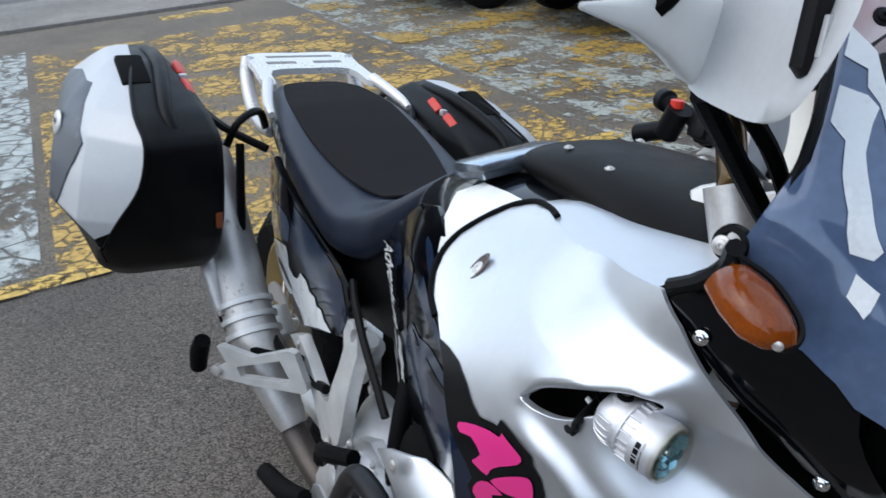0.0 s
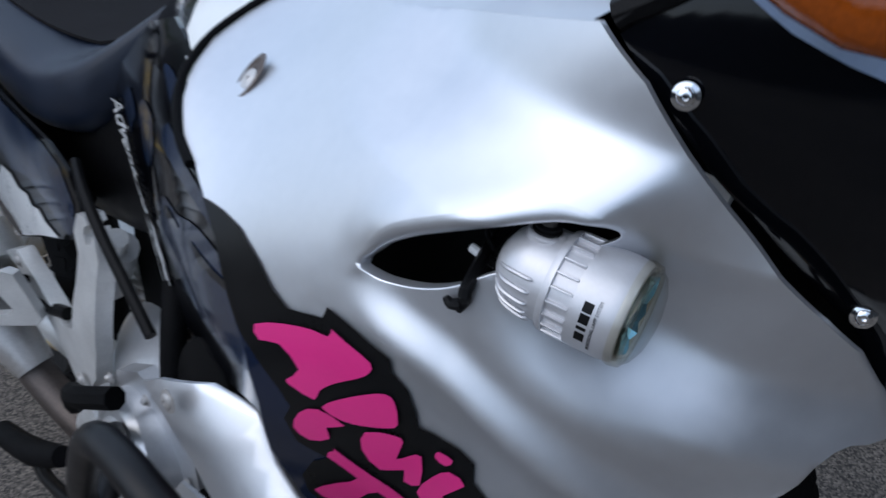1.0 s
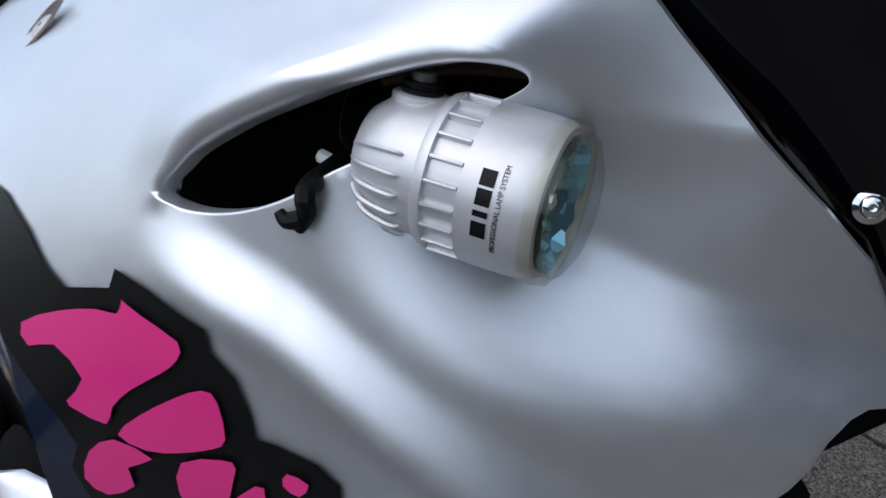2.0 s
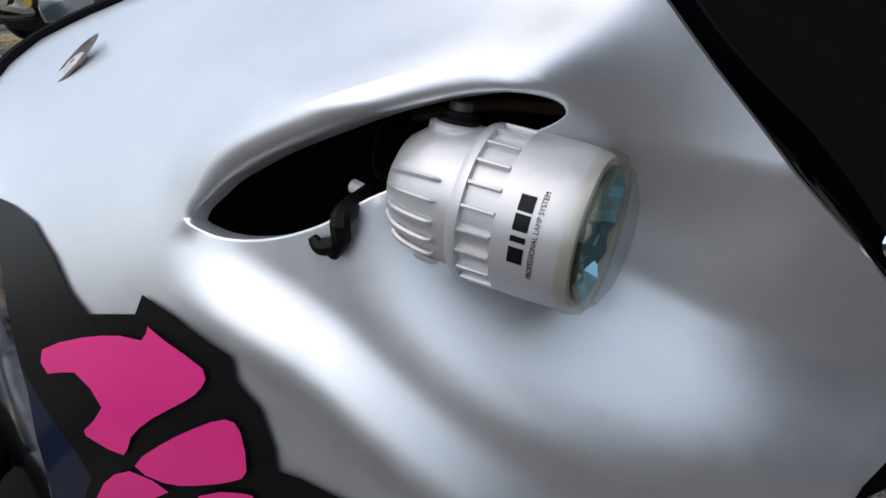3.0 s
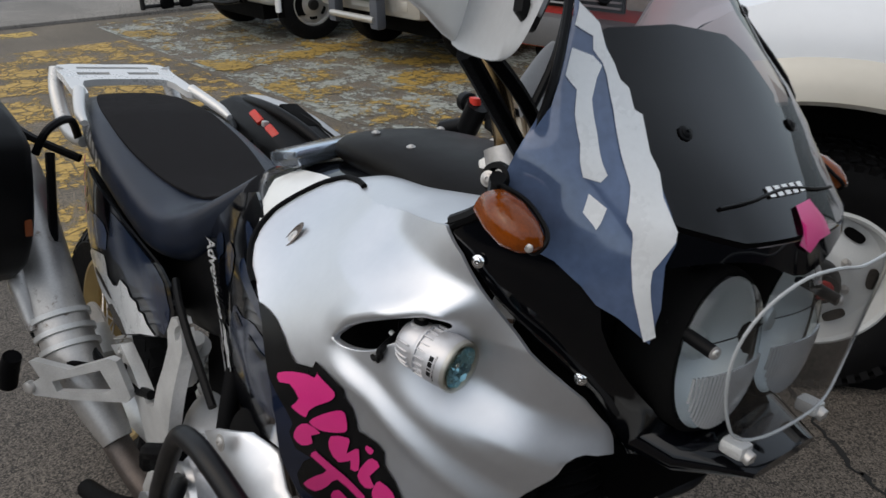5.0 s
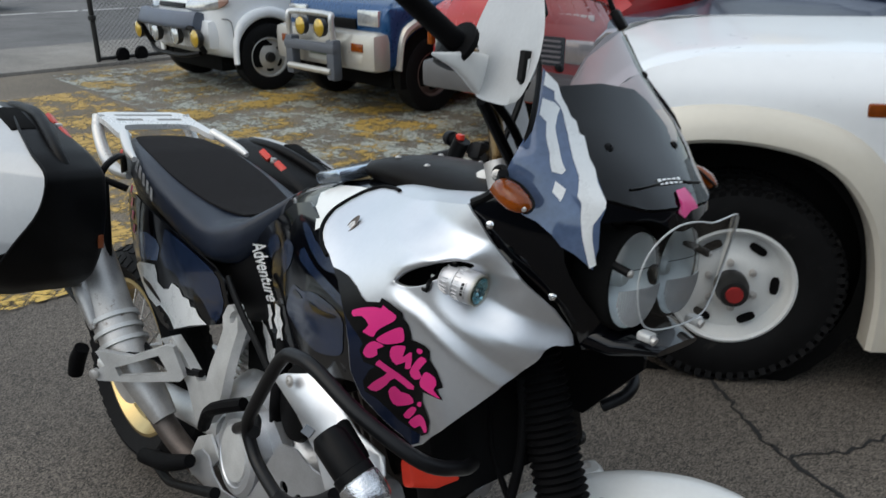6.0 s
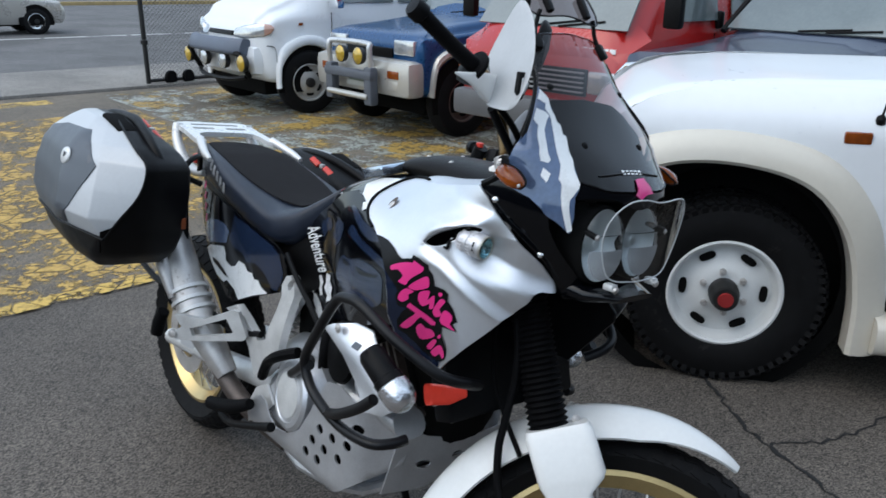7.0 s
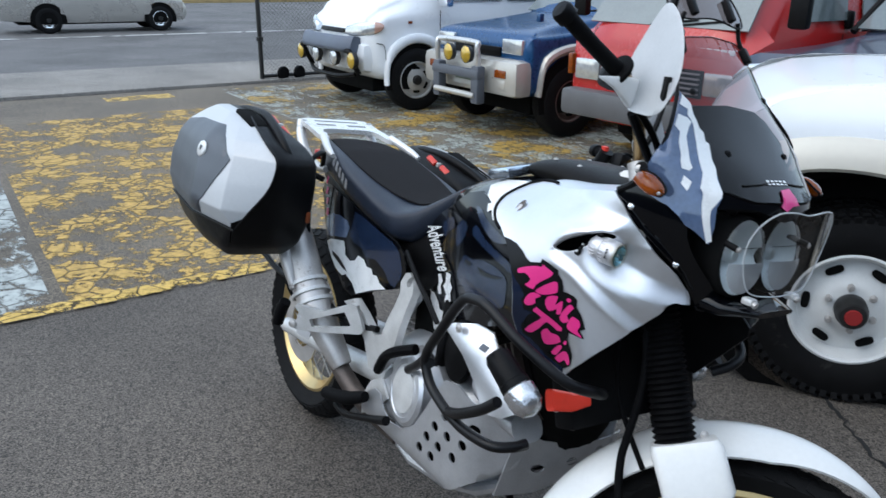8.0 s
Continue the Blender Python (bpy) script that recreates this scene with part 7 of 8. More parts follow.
part("belly", loft(bmesh.new(), [oval((x, 0, z), (0, w, 0), (0, 0, 0.02), 4, 20) for x, z, w in ((0.66, 0.33, 0.15), (0.8, 0.325, 0.17), (0.95, 0.35, 0.17), (1.06, 0.39, 0.16), (1.13, 0.44, 0.14))]), ALLOY_PAINT, bike, "silver belly pan")
# near-black filler added for the shade between the engine parts
hull("engine_core", [(0.65, 0.5, 0.85, 0.1), (0.9, 0.45, 0.9, 0.12), (1.14, 0.47, 0.95, 0.12), (1.22, 0.62, 1.0, 0.1)], DEEP_BLACK, bike)
part("radiator", box((0.05, 0.36, 0.26), Matrix.Translation((1.26, 0, 0.8)) @ pose(0, 0, 0, 0, -20, 0), 0.01), PLASTIC, bike)
part("nose_underside", panel([(1.24, 0.86), (1.3, 0.95), (1.42, 0.97), (1.477, 0.929), (1.477, 0.912), (1.388, 0.8), (1.34, 0.8), (1.28, 0.78)], lambda u, v: V(u, 0.06 - 0.6 * (u - 1.42) ** 2, v), 0.03, 0.006), PLASTIC, bike, "black inner cowl panel")

# crash bars with fog lamps
FOG_END = mat("frosted_chrome", (0.72, 0.72, 0.74), 0.2, 0.9, 0.2, 60, 0.35, 140)
CRASH = mat("satin_black_bar", (0.005, 0.005, 0.006), 0.4, 0.0, 0.25, 25, 0.05, 900, spec=0.28, wear=(0.03, 0.028, 0.026), wear_at=0.7, wear_scale=30)
for s in (-1, 1):
    lamp_at = (1.302, -0.37, 0.853) if s < 0 else (1.235, 0.205, 0.79)
    s = s if s < 0 else 0.7
    cb = part("crash_bar", tube([(1.38, s * 0.18, 0.79), (1.402, s * 0.23, 0.812), (1.385, s * 0.285, 0.832), (1.31, s * 0.33, 0.876), (1.235, s * 0.345, 0.91), (1.19, s * 0.346, 0.912), (1.15, s * 0.345, 0.893), (1.08, s * 0.335, 0.8), (1.035, s * 0.325, 0.735), (1.04, s * 0.322, 0.7), (1.08, s * 0.325, 0.672), (1.18, s * 0.335, 0.656), (1.27, s * 0.33, 0.66), (1.3, s * 0.3, 0.665), (1.305, s * 0.27, 0.668)], 0.0102, 12, 6), CRASH, bike, "satin black tubular crash bar")
    part("cross_bar", tube([(1.14, s * 0.33, 0.66), (1.2, s * 0.35, 0.69), (1.27, s * 0.36, 0.735), (1.31, s * 0.36, 0.77)], 0.0105, 10, 5), CRASH, cb)
    part("bar_stay", tube([(1.045, s * 0.32, 0.72), (0.98, s * 0.28, 0.7), (0.9, s * 0.25, 0.64), (0.84, s * 0.23, 0.6)], 0.011, 10, 5), CRASH, cb)
    m = axis_pose(lamp_at, (0.79, s * -0.14, -0.56)) @ Matrix.Scale(0.83 if s < 0 else 0.72, 4)
    fl = part("fog_lamp", lathe([(0.001, -0.012), (0.022, -0.008), (0.028, 0.004), (0.029, 0.06), (0.032, 0.062), (0.032, 0.075), (0.028, 0.078)], m, 30), PLASTIC, bike, "black cylindrical fog lamp with a chrome end")
    part("chrome_end", lathe([(0.0305, 0.076), (0.034, 0.08), (0.0345, 0.1), (0.032, 0.118), (0.022, 0.132), (0.008, 0.137), (0.0005, 0.1375)], m, 30), FOG_END, fl)
    part("lens_face", lathe([(0.03, 0.117), (0.02, 0.134), (0.0005, 0.14)], m, 30), LENS_GLASS, fl)
    part("lamp_mark", box((0.002, 0.018, 0.012), Matrix.Translation(Vector(lamp_at) + V(0, s * 0.032, 0.019)) @ pose(0, 0, 0, 0, 45, 90), 0.0005), CASE_DARK, fl)
horn = part("horn", loft(bmesh.new(), [oval(c, u, v, 4, 16) for c, u, v in (((1.285, -0.215, 0.742), (0.006, 0, 0.004), (-0.005, 0, 0.015)), ((1.296, -0.22, 0.744), (0.012, 0, 0.006), (-0.006, 0, 0.02)), ((1.335, -0.21, 0.757), (0.012, 0, 0.006), (-0.005, 0, 0.017)), ((1.368, -0.2, 0.775), (0.006, 0, 0.003), (-0.003, 0, 0.009)))]), ORANGE, bike, "orange-red horn", 30)
part("horn_bolt", lathe([(0.006, 0), (0.006, 0.008), (0.0005, 0.009)], axis_pose((1.3, -0.2, 0.725), (0.2, -1, 0)), 6), STEEL, bike)

# exhaust
MUF = part("silencer", tube([(0.47, -0.2, 0.44), (0.36, -0.235, 0.56), (0.24, -0.25, 0.69), (0.12, -0.255, 0.83), (0.06, -0.255, 0.89)], [0.028, 0.048, 0.053, 0.05, 0.038], 26, 8), STEEL, bike, "brushed steel exhaust silencer")
for f in ((0.338, -0.239, 0.583), (0.318, -0.242, 0.606), (0.298, -0.245, 0.63)):
    part("band", lathe([(0.051, -0.006), (0.056, -0.005), (0.056, 0.005), (0.051, 0.006)], axis_pose(f, (-0.63, -0.06, 0.75)), 30, cap=False), ALLOY, MUF)
part("heat_shield", tube([(0.2, -0.305, 0.76), (0.26, -0.3, 0.69), (0.31, -0.292, 0.62)], [0.016, 0.02, 0.012], 10, 5), STEEL, MUF)
part("exhaust_pipe", tube([(0.36, -0.23, 0.55), (0.41, -0.215, 0.48), (0.5, -0.19, 0.4), (0.62, -0.17, 0.36), (0.72, -0.15, 0.34)], [0.026, 0.027, 0.026, 0.024, 0.022], 14, 6), DARK_STEEL, bike)
part("drain_hose", tube([(0.2, -0.26, 0.72), (0.26, -0.29, 0.62), (0.36, -0.27, 0.58), (0.45, -0.22, 0.59), (0.52, -0.2, 0.62)], 0.008, 8, 6), RUBBER, bike)

# rear peg bracket, rider's peg, brake pedal
PEG_D = V(0.16, 0.105, 0).normalized()


def on_peg(a, z):
    """A place on the passenger peg bracket: a runs along it from its outer end."""
    return V(0.378, -0.329, 0) + PEG_D * a + V(0, 0, z)


peg_line = [(0.0, 0.546), (0.018, 0.532), (0.1, 0.545), (0.156, 0.558), (0.218, 0.572), (0.228, 0.585), (0.2, 0.648), (0.185, 0.65), (0.1, 0.606), (0.02, 0.604), (0.012, 0.6), (0.035, 0.572)]
peg_gap = [(0.06, 0.572), (0.166, 0.622), (0.188, 0.59), (0.176, 0.58), (0.07, 0.553)]
part("peg_bracket", panel(peg_line, on_peg, 0.02, 0.02, [peg_gap], (-0.4, 0.6, 0)), ALLOY, bike, "cast alloy passenger peg bracket")
part("peg_pivot", lathe([(0.011, -0.004), (0.011, 0.008), (0.006, 0.01), (0.0005, 0.01)], axis_pose(on_peg(0.012, 0.549), (0.5, -0.8, 0)), 14), STEEL, bike)
part("passenger_peg", tube([(0.375, -0.345, 0.61), (0.362, -0.35, 0.58), (0.35, -0.352, 0.54)], [0.016, 0.018, 0.016], 12, 4), RUBBER, bike, "folded rubber passenger peg")
part("brake_pedal", tube([(0.549, -0.25, 0.371), (0.6, -0.255, 0.372), (0.646, -0.26, 0.387), (0.758, -0.262, 0.434), (0.822, -0.262, 0.462)], [0.011, 0.01, 0.009, 0.01, 0.012], 10, 5), PLASTIC, bike)
part("rider_peg", tube([(0.694, -0.25, 0.462), (0.62, -0.265, 0.425), (0.53, -0.275, 0.4)], [0.014, 0.019, 0.017], 10, 4), RUBBER, bike)
part("heel_plate", panel([(0.6, 0.36), (0.67, 0.4), (0.72, 0.46), (0.68, 0.5), (0.63, 0.47), (0.6, 0.42)], lambda u, v: V(u, -0.2, v), 0.03, 0.006), ALLOY, bike)
part("brake_hose", tube([(0.69, -0.22, 0.53), (0.74, -0.235, 0.59), (0.8, -0.245, 0.63), (0.86, -0.23, 0.66)], 0.013, 8, 5), RUBBER, bike)
part("tank_rail", tube([(0.655, -0.155, 0.83), (0.7, -0.168, 0.815), (0.76, -0.178, 0.785), (0.82, -0.184, 0.755), (0.87, -0.188, 0.725)], 0.0065, 8, 5), PLASTIC, bike, "black rail under the tank")
part("coolant_hose", tube([(0.88, -0.17, 0.6), (0.9, -0.185, 0.66), (0.89, -0.175, 0.72), (0.86, -0.15, 0.77)], 0.014, 10, 5), RUBBER, bike)
part("swing_arm", tube([(0.62, -0.12, 0.46), (0.3, -0.12, 0.4), (-0.08, -0.125, 0.34)], [0.035, 0.032, 0.026], 10, 4), ALLOY, bike, "silver swing arm")
part("swing_arm", tube([(0.62, 0.12, 0.46), (-0.08, 0.125, 0.34)], 0.03, 10, 3), ALLOY, bike)
part("rear_caliper", box((0.09, 0.05, 0.1), Matrix.Translation((0.06, -0.11, 0.42)) @ pose(0, 0, 0, 0, 30, 0), 0.015), ALLOY, bike)
part("disc_shield", panel([(0.05, 0.44), (0.12, 0.45), (0.16, 0.42), (0.13, 0.36), (0.06, 0.35), (0.03, 0.39)], lambda u, v: V(u, -0.15, v), 0.03, 0.006), GREY_PLASTIC, bike)
part("side_stand", tube([(0.7, 0.14, 0.33), (0.72, 0.26, 0.12), (0.73, 0.31, -0.035)], 0.012, 10, 1), PLASTIC, bike)


# ---- wheels ----
def moto_wheel(parent, at, r, rim_r, width, m, spokes, disc_r, block):
    """Tyre with tread blocks, gold rim, laced spokes, hub and brake disc; m turns the finished wheel with the steering."""
    base = m @ Matrix.Translation(at) @ Matrix.Rotation(radians(90), 4, "X")
    h = width / 2
    prof = [(rim_r + 0.004, -h * 0.55)] + [(rim_r + 0.01 + (r - rim_r - 0.01) * math.sin(w), -h * math.cos(w)) for w in (math.pi * k / 14 for k in range(2, 13))] + [(rim_r + 0.004, h * 0.55)]
    tyre = part("wheel", lathe(prof, base, 72, cap=False), TYRE, parent, "wheel with a gold rim and block-tread tyre")
    part("rim", lathe([(rim_r + 0.006, -h * 0.6), (rim_r + 0.008, -h * 0.52), (rim_r - 0.006, -h * 0.45), (rim_r - 0.022, -h * 0.2), (rim_r - 0.024, h * 0.2), (rim_r - 0.006, h * 0.45), (rim_r + 0.008, h * 0.52), (rim_r + 0.006, h * 0.6), (rim_r - 0.004, h * 0.62), (rim_r - 0.03, h * 0.25), (rim_r - 0.032, -h * 0.25), (rim_r - 0.004, -h * 0.62), (rim_r + 0.006, -h * 0.6)], base, 72, cap=False), GOLD, tyre, "gold anodised rim")
    part("hub", lathe([(0.025, -0.065), (0.055, -0.06), (0.055, -0.045), (0.03, -0.03), (0.03, 0.03), (0.055, 0.045), (0.055, 0.06), (0.025, 0.065)], base, 28), ALLOY, tyre)
    for k in range(spokes):
        a = 2 * math.pi * k / spokes
        s = 1 if k % 2 else -1
        b = a + (0.5 if (k // 2) % 2 else -0.5)
        part("spoke", tube([base @ V(0.052 * math.cos(b), 0.052 * math.sin(b), s * 0.05), base @ V((rim_r - 0.024) * math.cos(a), (rim_r - 0.024) * math.sin(a), s * 0.006)], 0.0022, 5, 1), STEEL, tyre)
    part("brake_disc", lathe([(disc_r * 0.6, 0.07), (disc_r, 0.07), (disc_r, 0.075), (disc_r * 0.6, 0.075), (disc_r * 0.6, 0.07)], base, 48, cap=False), STEEL, tyre)
    bm = bmesh.new()
    for k in range(block):
        for row in range(5):
            w = radians(38 + 26 * row)
            a = 2 * math.pi * (k + 0.5 * (row % 2)) / block
            rr, hh = rim_r + 0.01 + (r - rim_r - 0.01) * math.sin(w), -h * math.cos(w)
            box((2.2 * r / block * 1.7, 0.003, width * 0.18), base @ Matrix.Rotation(a, 4, "Z") @ Matrix.Translation((0, rr, hh)) @ Matrix.Rotation(w - math.pi / 2, 4, "X") @ Matrix.Rotation(radians(15 * (1 if row % 2 else -1)), 4, "Y"), 0, bm)
    tagged(part("tread", bm, TYRE, tyre), kind="stuff")
    return tyre


moto_wheel(bike, V(-0.08, 0, 0.335), 0.333, 0.232, 0.15, Matrix(), 36, 0.13, 46)

# ---- steering: all that turns with the handlebar ----
STEER = 42
RAKE = V(-math.sin(radians(28)), 0, math.cos(radians(28)))
P0 = V(1.82, 0, 0)
TURN = Matrix.Translation(P0) @ Matrix.Rotation(radians(STEER), 4, RAKE) @ Matrix.Translation(-P0)
AXLE = V(1.63, 0, 0.362)


def T(*pts):
    return [TURN @ Vector(p) for p in pts]


moto_wheel(bike, AXLE, 0.36, 0.293, 0.095, TURN, 36, 0.15, 60)


def leg(s, y, ahead=0.0):
    return V(1.598, y, 0.362) + RAKE * s + V(math.cos(radians(28)), 0, math.sin(radians(28))) * (ahead + 0.05 * max(0.0, s - 0.38))


for y in (-0.112, 0.112):
    part("fork_lower", tube(T(leg(-0.03, y), leg(0.36, y)), 0.03, 16, 1), WHITE_PAINT, bike)
    boot = []
    for k in range(29):
        s = 0.385 + 0.29 * k / 28
        boot += [(leg(s, y), 0.0375), (leg(s + 0.0055, y), 0.0315)]
    rings = []
    for c, r in boot:
        mm = axis_pose(c, RAKE)
        rings.append([TURN @ (mm @ V(r * math.cos(w), r * math.sin(w), 0)) for w in (2 * math.pi * j / 22 for j in range(22))])
    part("fork_boot", loft(bmesh.new(), rings), RUBBER, bike, "black rubber bellows on the fork", 20)
    part("fork_tube", tube(T(leg(0.66, y), leg(0.88, y)), 0.022, 16, 1), STEEL, bike)
    prot = []
    for s, w, d, a in ((-0.06, 0.03, 0.03, 0.012), (0.05, 0.04, 0.036, 0.014), (0.2, 0.037, 0.04, 0.01), (0.268, 0.04, 0.042, 0.012), (0.288, 0.056, 0.045, 0.02), (0.3, 0.06, 0.046, 0.022), (0.375, 0.06, 0.046, 0.016), (0.386, 0.055, 0.042, 0.014)):
        u, v = V(math.cos(radians(28)), 0, math.sin(radians(28))) * w, V(0, d, 0)
        prot.append([TURN @ q for q in oval(leg(s, y * 1.08, a), u, v, 6.5, 28)])
    part("fork_guard", loft(bmesh.new(), prot), WHITE_PAINT, bike, "white fork guard", 50)
for s, w in ((0.69, 0.03), (0.86, 0.026)):
    part("fork_yoke", box((0.055, 0.25, w), TURN @ axis_pose(leg(s, 0, -0.01), RAKE) @ Matrix(), 0.012), WHITE_PAINT, bike)
part("steering_stem", tube(T(leg(0.68, 0, -0.03), leg(0.87, 0, -0.03)), 0.025, 14, 1), PLASTIC, bike)

# front mudguard hugging the wheel
ringsm = []
for k in range(37):
    f = k / 36
    w = radians(68 + 97 * f)
    rr = 0.414 - 0.022 * max(0.0, 1 - f / 0.3) ** 2 + 0.006 * f
    hw = 0.014 + 0.064 * min(1.0, (f / 0.4)) ** 0.6 * (1.0 if f < 0.85 else 1 - 0.25 * (f - 0.85) / 0.15)
    c = AXLE + V(math.cos(w), 0, math.sin(w)) * rr
    rad, drop = V(math.cos(w), 0, math.sin(w)), 0.012 + 0.04 * min(1.0, f / 0.3)
    sec = []
    for q in range(13):
        t = -1 + 2 * q / 12
        sec.append(c + V(0, hw * t, 0) - rad * drop * abs(t) ** 2.6)
    sec += [p - rad * 0.004 - V(0, 0.004 * (1 if p.y > 0 else -1), 0) for p in reversed(sec)]
    ringsm.append([TURN @ p for p in sec])
part("front_mudguard", loft(bmesh.new(), ringsm), WHITE_PAINT, bike, "white front mudguard", 60)
for y in (-0.1, 0.1):
    bolt(bike, TURN @ leg(0.39, y * 1.1, 0.05), TURN.to_3x3() @ V(0.3, math.copysign(1, y), 0), 0.005, 0.004, STEEL)
part("brake_line", tube([(1.38, -0.1, 0.96), (1.402, -0.125, 0.909), (1.413, -0.125, 0.86), (1.421, -0.13, 0.799), (1.42, -0.14, 0.719), (1.425, -0.15, 0.673), (1.45, -0.16, 0.606), (1.52, -0.17, 0.52), (1.6, -0.17, 0.46)], 0.0075, 10, 6), RUBBER, bike, "black front brake hose")
part("cable", tube([(1.31, -0.08, 0.93), (1.32, -0.09, 0.861), (1.338, -0.09, 0.765), (1.389, -0.1, 0.708), (1.452, -0.12, 0.668)], 0.005, 8, 6), RUBBER, bike)
part("front_caliper", box((0.06, 0.05, 0.1), TURN @ axis_pose(leg(0.08, -0.09, -0.07), RAKE), 0.015), PLASTIC, bike)

# handlebar: a bronze tube bar with grips, levers and hand guards
FLIP = TURN @ Matrix.Diagonal((1, -1, 1, 1))


def shell(a, v):
    """The hand guard's outer face, in the straight-ahead steering."""
    return V(1.17 + 0.57 * a, -0.302 - 0.82 * a, v) + V(0.82, -0.57, 0) * (0.012 * math.sin(max(0.0, min(1.0, (a + 0.025) / 0.15)) * math.pi) - 0.9 * max(0.0, v - 1.25) ** 2)


guard_outline = [(p.x, p.y) for p in spline([(0.027, 1.361), (0.017, 1.356), (0.001, 1.336), (-0.013, 1.311), (-0.024, 1.287), (-0.027, 1.27), (-0.0145, 1.25), (-0.004, 1.23), (-0.001, 1.205), (0.005, 1.187), (0.04, 1.1765), (0.07, 1.172), (0.092, 1.177), (0.106, 1.19), (0.117, 1.208), (0.12, 1.226), (0.112, 1.254), (0.087, 1.296), (0.06, 1.333), (0.038, 1.356)], 3, True)]
for side, H in (("right", TURN), ("left", FLIP)):
    part("handlebar", tube([H @ V(*p) for p in ((1.2, 0.0, 1.142), (1.205, -0.07, 1.142), (1.206, -0.105, 1.15), (1.195, -0.17, 1.185), (1.175, -0.26, 1.222), (1.158, -0.32, 1.228), (1.14, -0.352, 1.233))], 0.0112, 12, 5), BRONZE, bike, "bronze handlebar tube")
    grip = part("grip", tube([H @ V(*p) for p in ((1.142, -0.35, 1.232), (1.105, -0.392, 1.244), (1.064, -0.436, 1.26))], [0.0128, 0.0122, 0.0128], 18, 4), RUBBER, bike, "black rubber grip")
    part("grip_flange", lathe([(0.012, -0.005), (0.026, -0.004), (0.027, 0.003), (0.012, 0.005)], H @ axis_pose((1.146, -0.345, 1.231), (-0.65, -0.73, 0.2)), 20), RUBBER, grip)
    part("bar_end", lathe([(0.013, -0.014), (0.0165, -0.012), (0.0165, 0.003), (0.0135, 0.009), (0.0005, 0.01)], H @ axis_pose((1.056, -0.444, 1.263), (-0.65, -0.73, 0.2)), 20), PLASTIC, grip)
    part("switch_box", box((0.036, 0.04, 0.038), H @ Matrix.Translation((1.138, -0.318, 1.228)) @ pose(0, 0, 0, 0, 0, 40), 0.012), PLASTIC, bike)
    part("lever", tube([H @ V(*p) for p in ((1.15, -0.3, 1.218), (1.146, -0.325, 1.212), (1.128, -0.35, 1.214))], [0.009, 0.006, 0.006], 8, 5), PLASTIC, bike)
    g = part("hand_guard", panel(guard_outline, lambda u, v, H=H: H @ shell(u, v), 0.012, 0.004, inward=tuple(H.to_3x3() @ V(-0.82, 0.57, 0))), GREY_PLASTIC, bike, "pale grey plastic hand guard", 60)
    part("guard_spike", loft(bmesh.new(), [[H @ q for q in oval(c, u, v, 2.6, 14)] for c, u, v in (((1.185, -0.296, 1.2125), (0.011, 0.004, 0), (0, 0, 0.025)), ((1.172, -0.315, 1.213), (0.009, 0.004, 0), (0, 0, 0.0235)), ((1.16, -0.34, 1.2115), (0.007, 0.003, 0), (0, 0, 0.0165)), ((1.148, -0.368, 1.206), (0.005, 0.002, 0), (0, 0, 0.0085)), ((1.131, -0.403, 1.1975), (0.0015, 0.001, 0), (0, 0, 0.0018)))]), WHITE_PAINT, g, "white spike-shaped guard edge", 60)
    part("guard_clamp", prism([(-0.02, -0.006), (-0.014, 0.01), (0.016, 0.016), (0.02, 0.004), (0.01, -0.014)], 0.008, H @ Matrix.Translation((1.226, -0.379, 1.209)) @ axis_pose((0, 0, 0), (0.82, -0.57, 0)) @ pose(0, 0, 0, 0, 0, 90), 0.003), PLASTIC, g, "black guard clamp")
    part("clamp_face", prism([(-0.012, -0.003), (-0.008, 0.006), (0.009, 0.009), (0.012, 0.001), (0.006, -0.007)], 0.003, H @ Matrix.Translation((1.2327, -0.3835, 1.209)) @ axis_pose((0, 0, 0), (0.82, -0.57, 0)) @ pose(0, 0, 0, 0, 0, 90), 0.001), GREY_PLASTIC, g)
    part("mirror_stalk", tube([H @ V(*p) for p in ((1.175, -0.29, 1.235), (1.19, -0.3, 1.33), (1.185, -0.315, 1.42), (1.16, -0.35, 1.49))], 0.0065, 8, 5), PLASTIC, bike)
    part("mirror", lathe([(0.001, -0.03), (0.045, -0.024), (0.06, -0.008), (0.062, 0.0), (0.058, 0.004)], H @ axis_pose((1.155, -0.365, 1.535), (-1, 0, 0)) @ Matrix.Diagonal((0.75, 1.15, 1, 1)), 28), PLASTIC, bike, "black round mirror")
    for b in range(2):
        part("control_cable", tube([H @ V(*p) for p in ((1.18, -0.28, 1.205 - 0.015 * b), (1.23, -0.2 + 0.02 * b, 1.17 - 0.03 * b), (1.27 + 0.02 * b, -0.08, 1.1 - 0.02 * b), (1.25, -0.02, 1.0))], 0.0075 if b else 0.006, 8, 7), RUBBER, bike)
part("clamp", box((0.042, 0.075, 0.034), TURN @ Matrix.Translation((1.195, 0, 1.135)) @ pose(0, 0, 0, 0, -28, 0), 0.012), WHITE_PAINT, bike, "white painted bar clamp")
part("instrument_box", box((0.05, 0.2, 0.07), Matrix.Translation((1.375, 0.02, 1.2)) @ pose(0, 0, 0, 0, 40, 0), 0.02), PLASTIC, bike)
part("red_switch", lathe([(0.009, 0), (0.009, 0.01), (0.0005, 0.012)], axis_pose((0.919, 0.197, 1.15), (0, 0, 1)), 14), RED, bike, "red engine stop switch")
part("switch_knob", tube([(0.905, 0.2, 1.11), (0.925, 0.198, 1.15)], 0.017, 12, 1), PLASTIC, bike)
part("switch_knob", tube([(0.86, 0.19, 1.1), (0.9, 0.2, 1.115)], 0.014, 12, 1), PLASTIC, bike)


